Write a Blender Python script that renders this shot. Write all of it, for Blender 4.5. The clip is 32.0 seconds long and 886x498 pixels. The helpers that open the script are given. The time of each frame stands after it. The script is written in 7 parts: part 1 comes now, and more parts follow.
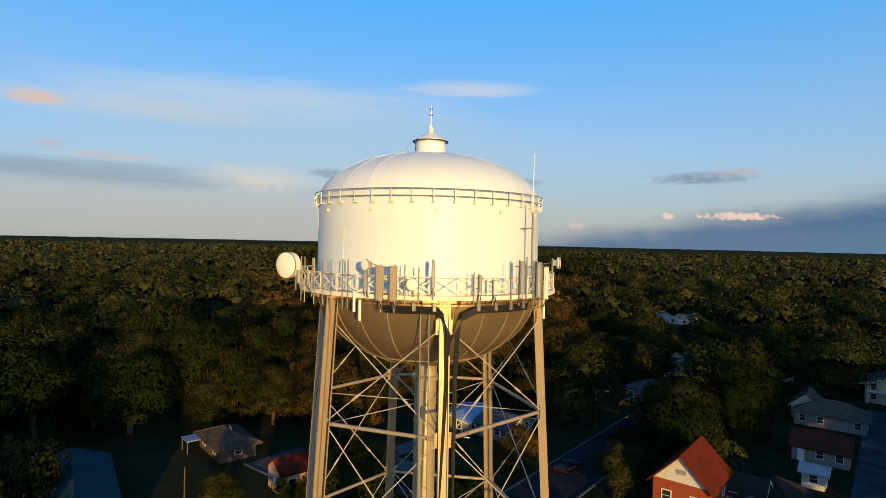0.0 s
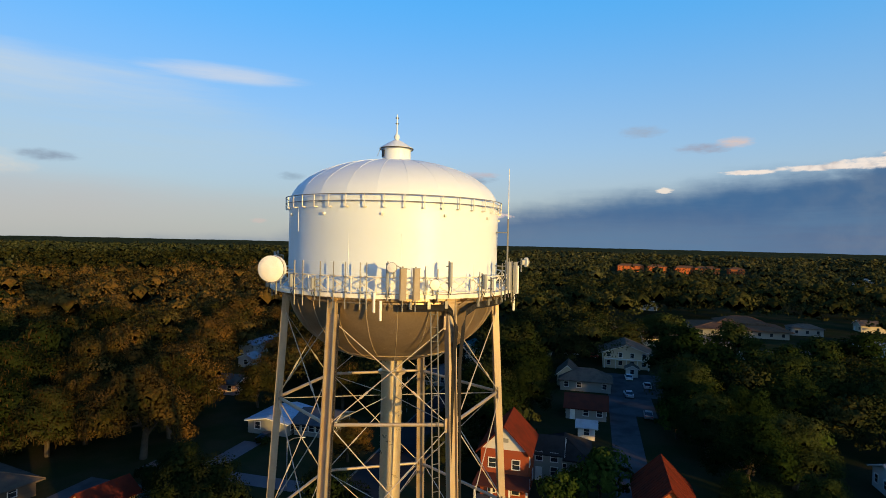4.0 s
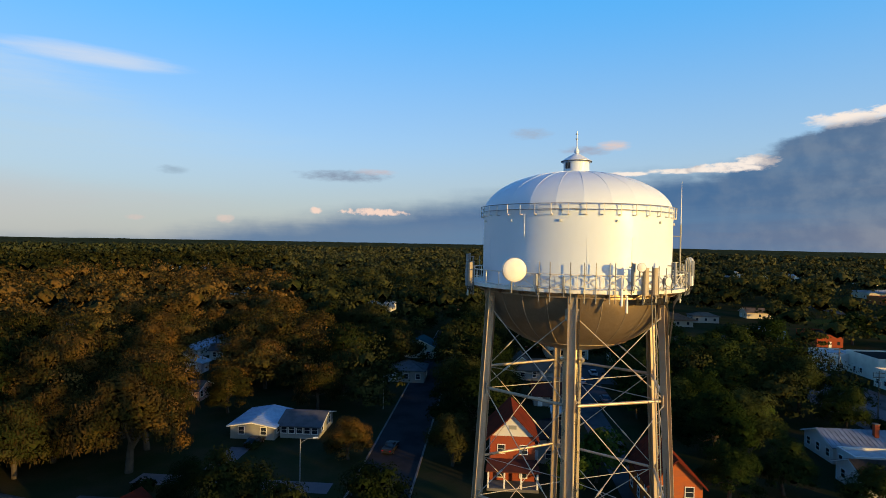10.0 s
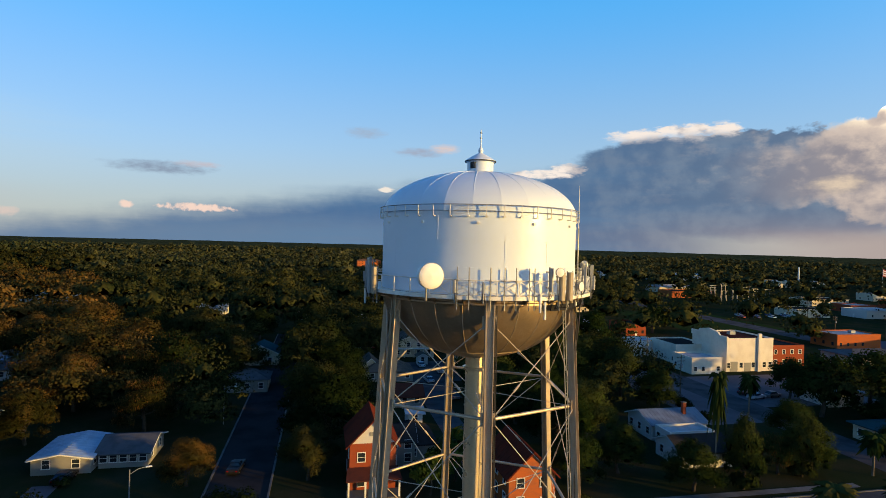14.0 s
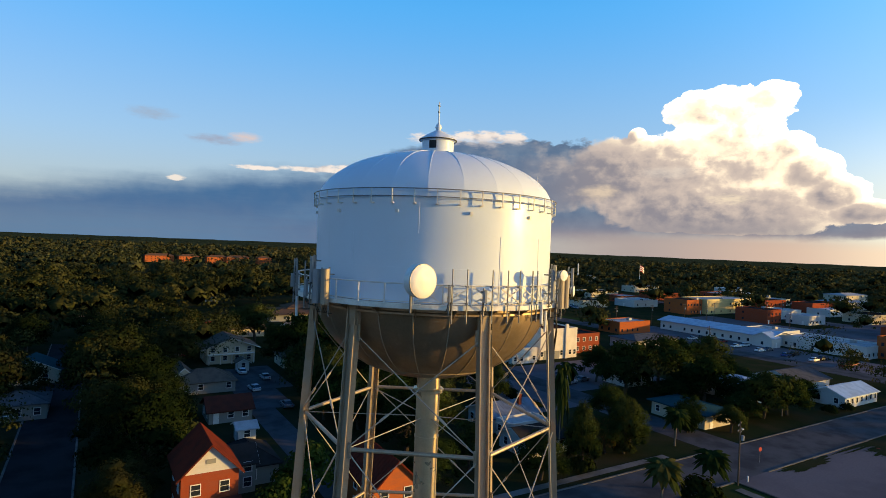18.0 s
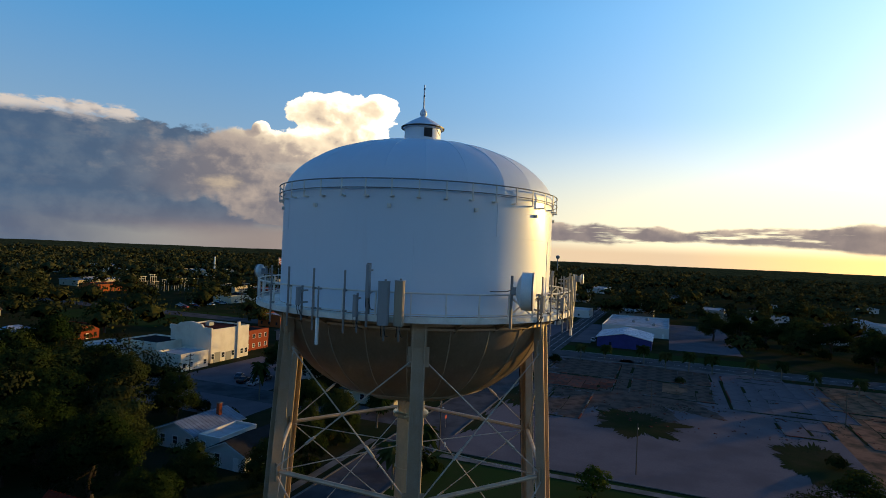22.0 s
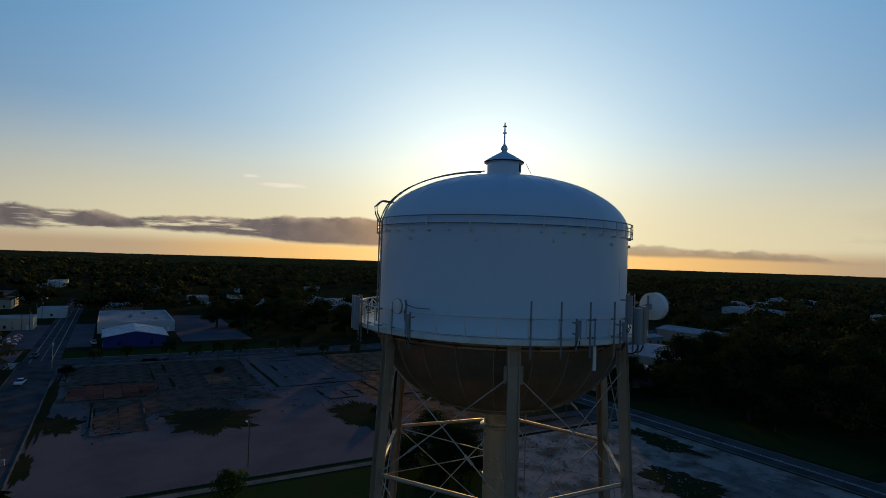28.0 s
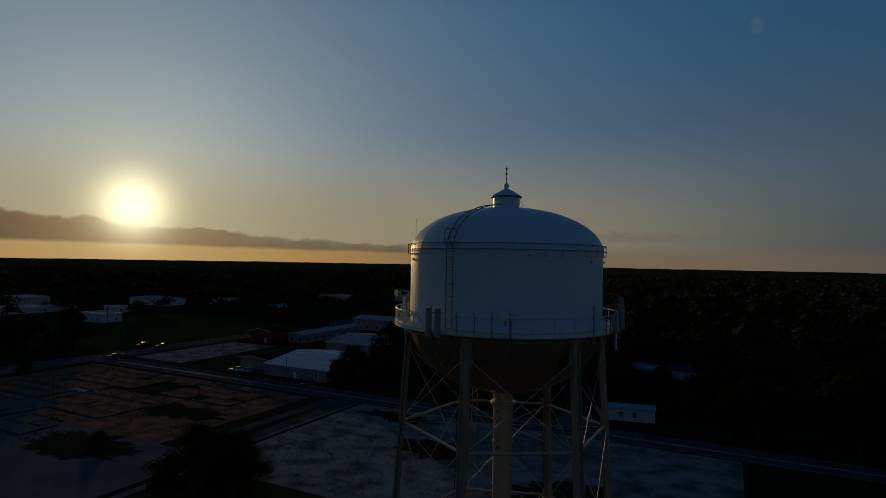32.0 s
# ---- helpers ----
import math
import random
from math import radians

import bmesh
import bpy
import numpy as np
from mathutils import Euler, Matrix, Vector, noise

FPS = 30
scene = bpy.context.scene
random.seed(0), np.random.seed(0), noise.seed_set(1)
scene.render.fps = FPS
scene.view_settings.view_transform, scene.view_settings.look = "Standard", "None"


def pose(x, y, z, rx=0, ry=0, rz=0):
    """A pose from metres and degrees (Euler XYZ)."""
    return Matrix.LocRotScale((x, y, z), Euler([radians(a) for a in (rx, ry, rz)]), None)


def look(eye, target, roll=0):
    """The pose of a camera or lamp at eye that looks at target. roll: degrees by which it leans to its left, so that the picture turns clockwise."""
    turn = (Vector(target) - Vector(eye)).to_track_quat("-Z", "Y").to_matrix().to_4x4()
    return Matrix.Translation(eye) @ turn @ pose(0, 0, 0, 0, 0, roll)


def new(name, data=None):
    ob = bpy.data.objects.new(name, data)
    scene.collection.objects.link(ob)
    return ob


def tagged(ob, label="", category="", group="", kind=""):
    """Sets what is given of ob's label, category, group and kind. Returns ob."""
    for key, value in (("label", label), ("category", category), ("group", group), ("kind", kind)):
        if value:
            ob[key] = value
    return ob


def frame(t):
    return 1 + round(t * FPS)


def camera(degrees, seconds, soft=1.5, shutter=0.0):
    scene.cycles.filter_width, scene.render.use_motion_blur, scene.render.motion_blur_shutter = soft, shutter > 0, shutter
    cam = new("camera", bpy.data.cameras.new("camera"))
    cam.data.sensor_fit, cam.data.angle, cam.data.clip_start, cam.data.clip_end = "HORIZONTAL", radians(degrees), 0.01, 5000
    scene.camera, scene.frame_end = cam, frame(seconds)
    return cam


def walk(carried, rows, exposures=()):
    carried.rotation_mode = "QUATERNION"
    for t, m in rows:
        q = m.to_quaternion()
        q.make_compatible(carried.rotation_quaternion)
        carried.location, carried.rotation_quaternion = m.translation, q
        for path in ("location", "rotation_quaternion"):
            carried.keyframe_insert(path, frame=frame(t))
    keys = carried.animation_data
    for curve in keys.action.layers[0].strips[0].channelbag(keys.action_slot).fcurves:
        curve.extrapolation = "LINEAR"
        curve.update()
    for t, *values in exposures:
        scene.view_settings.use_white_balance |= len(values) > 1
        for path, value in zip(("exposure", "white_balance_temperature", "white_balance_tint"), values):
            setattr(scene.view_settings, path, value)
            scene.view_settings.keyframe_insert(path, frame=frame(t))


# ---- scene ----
cam = camera(75.9, 32.0, 0.8)
PATH = [
    (0.00, (3.614, -28.756, 35.570), (1.632, -8.856, 35.283), 1.23),
    (0.50, (2.526, -29.007, 35.554), (1.828, -9.021, 35.297), 1.19),
    (1.00, (1.418, -29.261, 35.560), (2.299, -9.282, 35.314), 1.19),
    (1.50, (0.245, -29.485, 35.559), (2.388, -9.601, 35.320), 1.22),
    (2.00, (-1.020, -29.669, 35.595), (1.835, -9.875, 35.339), 1.27),
    (2.50, (-2.439, -29.793, 35.633), (0.909, -10.077, 35.348), 1.33),
    (3.00, (-3.899, -29.867, 35.651), (0.172, -10.288, 35.360), 1.37),
    (3.50, (-5.418, -29.901, 35.681), (-0.399, -10.543, 35.387), 1.38),
    (4.00, (-6.988, -29.892, 35.688), (-0.795, -10.876, 35.421), 1.29),
    (4.50, (-8.636, -29.779, 35.706), (-1.466, -11.110, 35.432), 1.29),
    (6.50, (-16.104, -29.071, 35.666), (-7.090, -11.220, 35.389), 1.23),
    (7.00, (-17.935, -28.864, 35.662), (-8.629, -11.164, 35.372), 1.20),
    (7.50, (-19.604, -28.594, 35.673), (-10.052, -11.025, 35.377), 1.12),
    (8.00, (-20.931, -28.284, 35.661), (-11.285, -10.766, 35.363), 1.08),
    (8.50, (-21.912, -27.896, 35.639), (-12.235, -10.395, 35.351), 1.01),
    (9.00, (-22.582, -27.458, 35.620), (-12.877, -9.972, 35.328), 0.99),
    (9.50, (-23.068, -26.949, 35.629), (-13.401, -9.442, 35.339), 1.03),
    (10.00, (-23.391, -26.402, 35.662), (-13.848, -8.828, 35.377), 1.09),
    (10.50, (-23.666, -25.849, 35.708), (-14.272, -8.194, 35.424), 1.14),
    (11.00, (-23.918, -25.314, 35.744), (-14.642, -7.598, 35.444), 1.23),
    (11.50, (-24.177, -24.734, 35.781), (-14.899, -7.019, 35.473), 1.29),
    (12.00, (-24.413, -24.156, 35.786), (-14.595, -6.734, 35.493), 1.34),
    (12.50, (-24.616, -23.623, 35.826), (-13.968, -6.695, 35.541), 1.36),
    (13.00, (-24.730, -23.144, 35.885), (-13.061, -6.903, 35.624), 1.44),
    (13.50, (-24.790, -22.520, 35.821), (-11.746, -7.361, 35.598), 1.46),
    (14.00, (-24.799, -21.863, 35.791), (-10.642, -7.737, 35.596), 1.50),
    (14.50, (-24.833, -21.154, 35.750), (-9.794, -7.970, 35.583), 1.57),
    (15.00, (-24.876, -20.290, 35.706), (-9.105, -7.992, 35.547), 1.63),
    (15.50, (-24.855, -19.239, 35.673), (-8.414, -7.851, 35.533), 1.74),
    (17.50, (-24.482, -13.862, 35.624), (-6.713, -4.682, 35.487), 2.19),
    (18.00, (-24.477, -12.130, 35.570), (-6.415, -3.542, 35.446), 2.28),
    (18.50, (-24.507, -10.148, 35.550), (-5.965, -2.652, 35.448), 2.32),
    (19.00, (-24.492, -8.165, 35.512), (-5.545, -1.760, 35.431), 2.33),
    (19.50, (-24.480, -6.134, 35.462), (-5.182, -0.881, 35.410), 2.32),
    (20.00, (-24.419, -4.170, 35.395), (-4.844, -0.067, 35.371), 2.32),
    (20.50, (-24.333, -2.153, 35.320), (-4.518, 0.559, 35.337), 2.31),
    (21.00, (-24.213, -0.217, 35.285), (-4.235, 0.724, 35.337), 2.31),
    (21.50, (-24.004, 1.747, 35.336), (-4.054, 0.336, 35.419), 2.44),
    (22.00, (-23.669, 3.626, 35.374), (-4.054, -0.277, 35.524), 2.44),
    (22.50, (-23.192, 5.413, 35.423), (-4.159, -0.728, 35.641), 2.32),
    (23.00, (-22.540, 7.300, 35.462), (-4.176, -0.619, 35.746), 2.19),
    (23.50, (-21.774, 9.137, 35.522), (-4.071, -0.164, 35.842), 2.16),
    (24.00, (-20.847, 11.007, 35.558), (-3.889, 0.408, 35.884), 2.14),
    (24.50, (-19.802, 12.778, 35.593), (-3.615, 1.036, 35.933), 2.13),
    (25.00, (-18.577, 14.588, 35.622), (-3.203, 1.799, 35.972), 2.11),
    (25.50, (-17.267, 16.272, 35.700), (-2.746, 2.523, 36.037), 2.12),
    (27.50, (-11.062, 22.843, 36.004), (-0.583, 5.811, 36.359), 1.85),
    (28.00, (-9.265, 24.417, 36.047), (-0.296, 6.544, 36.425), 1.80),
    (28.50, (-7.430, 25.853, 36.150), (-0.143, 7.232, 36.547), 1.65),
    (29.00, (-5.443, 27.179, 36.304), (0.169, 7.987, 36.726), 1.51),
    (29.50, (-3.395, 28.368, 36.458), (0.758, 8.809, 36.873), 1.38),
    (30.00, (-1.229, 29.425, 36.618), (1.539, 9.622, 37.057), 1.35),
    (30.50, (0.902, 30.349, 36.708), (2.300, 10.403, 37.152), 1.30),
    (31.00, (3.010, 31.170, 36.751), (3.100, 11.176, 37.195), 1.24),
    (31.50, (5.123, 31.919, 36.764), (4.336, 11.939, 37.209), 1.16),
    (32.00, (7.204, 32.633, 36.749), (5.054, 12.754, 37.191), 1.03),
]
EXPOSURES = [(0, -0.15), (4, -0.1), (8, 0), (17.5, 0), (21, -0.25), (23, -0.8), (25.5, -1.45), (29, -1.35), (30.5, -1.58), (31.4, -1.6), (31.7, -2.0), (32, -2.85)]
walk(cam, [(t, look(eye, target, roll)) for t, eye, target, roll in PATH], EXPOSURES)

# ---- light: a low sun in the south-south-west, evening sky with clouds ----
SUN_AZ, SUN_EL = radians(-69.5), radians(5.0)
GLOW_AZ, GLOW_EL = radians(-67.5), radians(4.4)  # the burning gap in the cloud bar
SUN_WAY = Vector((math.cos(SUN_AZ) * math.cos(SUN_EL), math.sin(SUN_AZ) * math.cos(SUN_EL), math.sin(SUN_EL)))
sun = new("sun", bpy.data.lights.new("sun", "SUN"))
sun.data.energy, sun.data.angle, sun.data.color = 6.5, radians(0.6), (1.0, 0.62, 0.17)
sun.matrix_world = look(SUN_WAY * 100, (0, 0, 0))


class Nodes:
    """Short forms for node trees."""

    def __init__(self, tree):
        self.t = tree

    def node(self, kind, **settings):
        n = self.t.nodes.new(kind)
        for k, v in settings.items():
            n.inputs[k].default_value = v
        return n

    def put(self, source, target):
        if isinstance(source, (int, float, tuple)):
            target.default_value = source
        else:
            self.t.links.new(source, target)

    def math(self, op, a, b=0.0, c=0.0, clamp=False):
        n = self.t.nodes.new("ShaderNodeMath")
        n.operation, n.use_clamp = op, clamp
        for i, x in enumerate((a, b, c)):
            self.put(x, n.inputs[i])
        return n.outputs[0]

    def ramp(self, x, lo, hi, to_lo=0.0, to_hi=1.0):
        n = self.t.nodes.new("ShaderNodeMapRange")
        n.interpolation_type = "SMOOTHSTEP"
        for i, y in enumerate((x, lo, hi, to_lo, to_hi)):
            self.put(y, n.inputs[i])
        return n.outputs[0]

    def mix(self, fac, a, b, kind="MIX"):
        n = self.t.nodes.new("ShaderNodeMix")
        n.data_type, n.blend_type = "RGBA", kind
        self.put(fac, n.inputs[0])
        for x, i in ((a, 6), (b, 7)):
            self.put((*x, 1.0) if isinstance(x, tuple) and len(x) == 3 else x, n.inputs[i])
        return n.outputs[2]

    def noise(self, vec, scale, detail=3.0, rough=0.55, color=False):
        n = self.t.nodes.new("ShaderNodeTexNoise")
        n.inputs["Scale"].default_value, n.inputs["Detail"].default_value, n.inputs["Roughness"].default_value = scale, detail, rough
        if vec is not None:
            self.put(vec, n.inputs["Vector"])
        return n.outputs[1 if color else 0]

    def scaled(self, vec, s):
        n = self.t.nodes.new("ShaderNodeMapping")
        self.put(vec, n.inputs[0])
        n.inputs["Scale"].default_value = s
        return n.outputs[0]


world = bpy.data.worlds.new("evening_sky")
scene.world = world
world.use_nodes = True
N = Nodes(world.node_tree)
sky = world.node_tree.nodes.new("ShaderNodeTexSky")
sky.sky_type, sky.sun_disc, sky.sun_elevation = "NISHITA", False, SUN_EL
sky.sun_rotation = math.pi / 2 - SUN_AZ
sky.air_density, sky.dust_density, sky.ozone_density, sky.altitude = 1.0, 0.6, 3.0, 30
way = world.node_tree.nodes.new("ShaderNodeTexCoord").outputs["Generated"]
xyz = world.node_tree.nodes.new("ShaderNodeSeparateXYZ")
N.put(way, xyz.inputs[0])
az = N.math("MULTIPLY", N.math("ARCTAN2", xyz.outputs[1], xyz.outputs[0]), 180 / math.pi)
el = N.math("MULTIPLY", N.math("ARCSINE", xyz.outputs[2]), 180 / math.pi)
place = world.node_tree.nodes.new("ShaderNodeCombineXYZ")
N.put(az, place.inputs[0]), N.put(el, place.inputs[1])
place = place.outputs[0]
fine = N.noise(N.scaled(place, (0.35, 0.7, 1)), 1.0, 7, 0.62)
broad = N.noise(N.scaled(place, (0.05, 0.22, 1)), 1.0, 5, 0.6)
billow = N.noise(N.scaled(place, (0.5, 0.55, 1)), 1.0, 6, 0.5)
streak = N.noise(N.scaled(place, (0.03, 0.3, 1)), 1.0, 6, 0.65)

tiny = N.noise(N.scaled(place, (0.9, 2.6, 1)), 1.0, 6, 0.62)
SKY_GAIN = 0.085
tint = N.mix(1.0, sky.outputs[0], (SKY_GAIN * 0.72, SKY_GAIN * 1.0, SKY_GAIN * 1.5), "MULTIPLY")
# the clear blue air, deep towards the zenith
turn = N.math("COSINE", N.math("MULTIPLY", N.math("SUBTRACT", az, math.degrees(GLOW_AZ)), math.pi / 180))
blue = N.mix(N.ramp(el, 1, 26), (0.38, 0.46, 0.47), (0.062, 0.37, 0.75))
blue = N.mix(N.ramp(el, 22, 34), blue, (0.010, 0.095, 0.31))
base = N.mix(1.0, tint, blue, "ADD")
# bright air round the sun
near = N.t.nodes.new("ShaderNodeVectorMath")
near.operation = "DOT_PRODUCT"
N.put(way, near.inputs[0])
near.inputs[1].default_value = (math.cos(GLOW_AZ) * math.cos(GLOW_EL), math.sin(GLOW_AZ) * math.cos(GLOW_EL), math.sin(GLOW_EL))
near = N.math("MAXIMUM", near.outputs["Value"], 0.0)
low = N.ramp(el, 36, 24)
for power, glow in ((3.0, (0.44, 0.64, 0.76)), (10, (0.86, 0.76, 0.40))):
    base = N.mix(N.math("MULTIPLY", low, N.math("POWER", near, float(power))), base, N.mix(1.0, base, glow, "ADD"))
# pale haze low down, warm towards the sunset
base = N.mix(N.ramp(el, 10.0, 0.5, 0.0, 0.45), base, (0.50, 0.43, 0.40))
base = N.mix(N.math("MULTIPLY", N.ramp(el, 14.0, 2.0), N.ramp(turn, 0.35, 0.98, 0.0, 0.8)), base, (2.2, 1.85, 1.1))
base = N.mix(N.math("MULTIPLY", N.ramp(el, 2.0, 0.6), N.ramp(turn, 0.0, 0.85, 0.0, 0.85)), base, N.mix(N.ramp(turn, 0.82, 0.995), (1.15, 0.80, 0.50), (2.6, 1.40, 0.34)))

for power, glow in ((40, (0.95, 0.78, 0.42)), (260, (0.75, 0.64, 0.36)), (1000, (8.0, 7.0, 4.4))):
    base = N.mix(N.math("POWER", near, float(power)), base, N.mix(1.0, base, glow, "ADD"))


def cloud(under, a, e, wide, tall, color, soft=0.5, ragged=1.0, grain=None, most=1.0):
    """A cloud round azimuth a and elevation e, of that half width and height in degrees."""
    d = N.math("SUBTRACT", az, a)
    r = N.math("ADD", N.math("POWER", N.math("DIVIDE", N.math("ABSOLUTE", d), wide), 2.0), N.math("POWER", N.math("DIVIDE", N.math("ABSOLUTE", N.math("SUBTRACT", el, e)), tall), 2.0))
    r = N.math("ADD", r, N.math("MULTIPLY", N.math("SUBTRACT", grain or fine, 0.5), -4.0 * ragged))
    return N.mix(N.ramp(r, 1.0, 1.0 - soft, 0.0, most), under, color)


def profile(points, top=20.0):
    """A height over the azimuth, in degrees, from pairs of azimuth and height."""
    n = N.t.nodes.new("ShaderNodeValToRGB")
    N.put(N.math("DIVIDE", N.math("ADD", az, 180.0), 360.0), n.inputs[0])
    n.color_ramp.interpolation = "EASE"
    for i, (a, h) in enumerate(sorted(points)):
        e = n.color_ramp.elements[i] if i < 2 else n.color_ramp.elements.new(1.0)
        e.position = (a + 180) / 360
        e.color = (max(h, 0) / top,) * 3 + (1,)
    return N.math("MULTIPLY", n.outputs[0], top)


# thin high cloud and low pale veils
base = cloud(base, 112, 12.6, 26, 2.6, (0.70, 0.76, 0.80), 1.8, 0.5, streak, 0.75)
base = cloud(base, 93, 14.8, 8, 1.0, (0.74, 0.76, 0.80), 1.7, 0.7, streak, 0.8)
base = cloud(base, 126, 11.2, 14, 1.6, (0.70, 0.72, 0.76), 1.8, 0.6, streak, 0.6)
base = cloud(base, 106, 8.4, 36, 6.4, (0.50, 0.64, 0.72), 1.6, 0.35, streak, 0.75)
base = cloud(base, 116, 2.6, 40, 3.6, (0.56, 0.52, 0.51), 1.5, 0.30, broad, 0.65)
base = cloud(base, 114, 5.6, 7, 1.7, (0.92, 0.78, 0.60), 1.7, 0.45, fine, 0.75)
base = cloud(base, 128, 5.2, 16, 1.5, (0.24, 0.31, 0.40), 1.6, 0.45, streak, 0.85)
base = cloud(base, 126, 6.7, 5, 0.5, (0.72, 0.56, 0.50), 1.6, 0.5, tiny, 0.7)
base = cloud(base, 131.5, 10.9, 2.6, 0.75, (0.80, 0.60, 0.48), 1.2, 0.35, tiny, 0.95)
base = cloud(base, 130.5, 7.4, 1.3, 0.6, (0.62, 0.50, 0.46), 1.4, 0.3, tiny, 0.6)
base = cloud(base, 107, 6.4, 2.6, 0.6, (0.24, 0.30, 0.40), 1.5, 0.35, tiny, 0.85)
base = cloud(base, 71.5, 6.2, 5.4, 0.75, (0.22, 0.27, 0.37), 1.5, 0.4, tiny, 0.9)
base = cloud(base, 68.5, 6.7, 2.6, 0.4, (0.62, 0.47, 0.46), 1.6, 0.4, tiny, 0.7)
base = cloud(base, 87, 6.0, 1.6, 0.5, (0.26, 0.36, 0.46), 1.5, 0.35, tiny, 0.7)
base = cloud(base, 53, 10.7, 2.6, 0.7, (0.36, 0.42, 0.52), 1.6, 0.4, tiny, 0.8)
base = cloud(base, 47.5, 9.0, 3.0, 0.6, (0.36, 0.37, 0.46), 1.5, 0.4, tiny, 0.85)
base = cloud(base, 45.0, 9.4, 1.9, 0.6, (0.84, 0.60, 0.48), 1.5, 0.35, tiny, 0.85)

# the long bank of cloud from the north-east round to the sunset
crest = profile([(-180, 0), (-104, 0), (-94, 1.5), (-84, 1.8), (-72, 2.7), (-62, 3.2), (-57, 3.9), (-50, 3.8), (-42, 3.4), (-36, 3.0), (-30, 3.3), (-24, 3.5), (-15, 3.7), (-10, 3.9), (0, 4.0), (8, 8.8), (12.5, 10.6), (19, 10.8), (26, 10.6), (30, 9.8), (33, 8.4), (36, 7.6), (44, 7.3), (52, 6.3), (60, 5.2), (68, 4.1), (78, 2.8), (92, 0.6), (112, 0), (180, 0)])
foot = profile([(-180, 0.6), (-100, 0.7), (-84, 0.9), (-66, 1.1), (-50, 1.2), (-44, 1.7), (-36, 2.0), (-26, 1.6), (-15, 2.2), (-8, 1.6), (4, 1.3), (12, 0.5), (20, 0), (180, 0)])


def moved(vec, by):
    n = N.t.nodes.new("ShaderNodeMapping")
    N.put(vec, n.inputs[0])
    n.inputs["Location"].default_value = by
    return n.outputs[0]


def heaped(vec, size=(0.30, 0.36, 1), detail=3.5):
    """Rounded heaps on heaps, about 0.5 in the mean."""
    bent = N.t.nodes.new("ShaderNodeVectorMath")
    bent.operation = "MULTIPLY_ADD"
    N.put(N.noise(N.scaled(vec, (0.5, 0.6, 1)), 1.0, 5, 0.55, True), bent.inputs[0])
    bent.inputs[1].default_value = (1.8, 1.6, 0)
    N.put(vec, bent.inputs[2])
    n = N.t.nodes.new("ShaderNodeTexVoronoi")
    n.voronoi_dimensions, n.normalize, n.feature = "2D", True, "SMOOTH_F1"
    N.put(N.scaled(bent.outputs[0], size), n.inputs["Vector"])
    n.inputs["Smoothness"].default_value = 0.35
    n.inputs["Scale"].default_value, n.inputs["Detail"].default_value, n.inputs["Roughness"].default_value = 1.0, detail, 0.5
    return N.math("SUBTRACT", 0.88, n.outputs["Distance"])


def swelling(vec, lobes):
    """The depth of a cloud made of rounded lobes (azimuth, elevation, half width, half height): above 0 inside."""
    split = N.t.nodes.new("ShaderNodeSeparateXYZ")
    N.put(vec, split.inputs[0])
    out = None
    for a, e, w, h in lobes:
        x = N.math("MULTIPLY", N.math("SUBTRACT", split.outputs[0], a), 1.0 / w)
        y = N.math("MULTIPLY", N.math("SUBTRACT", split.outputs[1], e), 1.0 / h)
        d = N.math("SUBTRACT", 1.0, N.math("ADD", N.math("MULTIPLY", x, x), N.math("MULTIPLY", y, y)))
        out = d if out is None else N.math("SMOOTH_MAX", out, d, 0.25)
    return out


# the slate-blue bank, soft above, and dim bars before the sunset
puff = heaped(place)
relief = N.ramp(N.math("ADD", N.math("SUBTRACT", puff, heaped(moved(place, (-0.75, 0.6, 0)))), N.math("MULTIPLY", N.math("SUBTRACT", billow, 0.5), 0.5)), -0.2, 0.2)
wild = N.ramp(az, 50, 12, 0.8, 1.6)
wild = N.math("MULTIPLY", wild, N.ramp(az, -10, -20, 1.0, 0.9))
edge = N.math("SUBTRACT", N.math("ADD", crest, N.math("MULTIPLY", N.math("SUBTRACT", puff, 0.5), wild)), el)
edge = N.math("ADD", edge, N.math("MULTIPLY", N.math("SUBTRACT", streak, 0.5), N.ramp(az, 14, 40, 0.5, 2.4)))
edge = N.math("ADD", edge, N.math("MULTIPLY", N.math("SUBTRACT", fine, 0.5), N.math("SUBTRACT", N.ramp(az, -10, 20, 0.5, 2.6), N.ramp(az, 28, 42, 0.0, 1.7))))
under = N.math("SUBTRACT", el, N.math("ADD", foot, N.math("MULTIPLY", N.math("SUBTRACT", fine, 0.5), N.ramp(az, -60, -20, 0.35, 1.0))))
cover = N.math("MULTIPLY", N.ramp(edge, 0.0, N.ramp(az, 22, 50, 0.35, 4.2)), N.ramp(under, -0.2, N.ramp(az, -20, 30, 0.22, 2.0)))
broken = N.ramp(N.noise(N.scaled(place, (0.13, 0.9, 1)), 1.0, 5, 0.55), 0.36, 0.47)
cover = N.math("MULTIPLY", cover, N.math("MAXIMUM", broken, N.math("MAXIMUM", N.ramp(az, -19, -14), N.ramp(az, -42, -49))))
cover = N.math("MAXIMUM", cover, N.math("MULTIPLY", N.ramp(edge, 0.0, N.ramp(az, 30, 50, 1.6, 2.9)), N.ramp(az, 12, 26)))
slate = N.mix(N.ramp(az, 46, 14), (0.050, 0.145, 0.31), (0.108, 0.165, 0.265))
slate = N.mix(N.math("MULTIPLY", N.ramp(billow, 0.35, 0.70), N.ramp(az, 44, 22, 0.10, 0.75)), slate, (0.185, 0.245, 0.335))
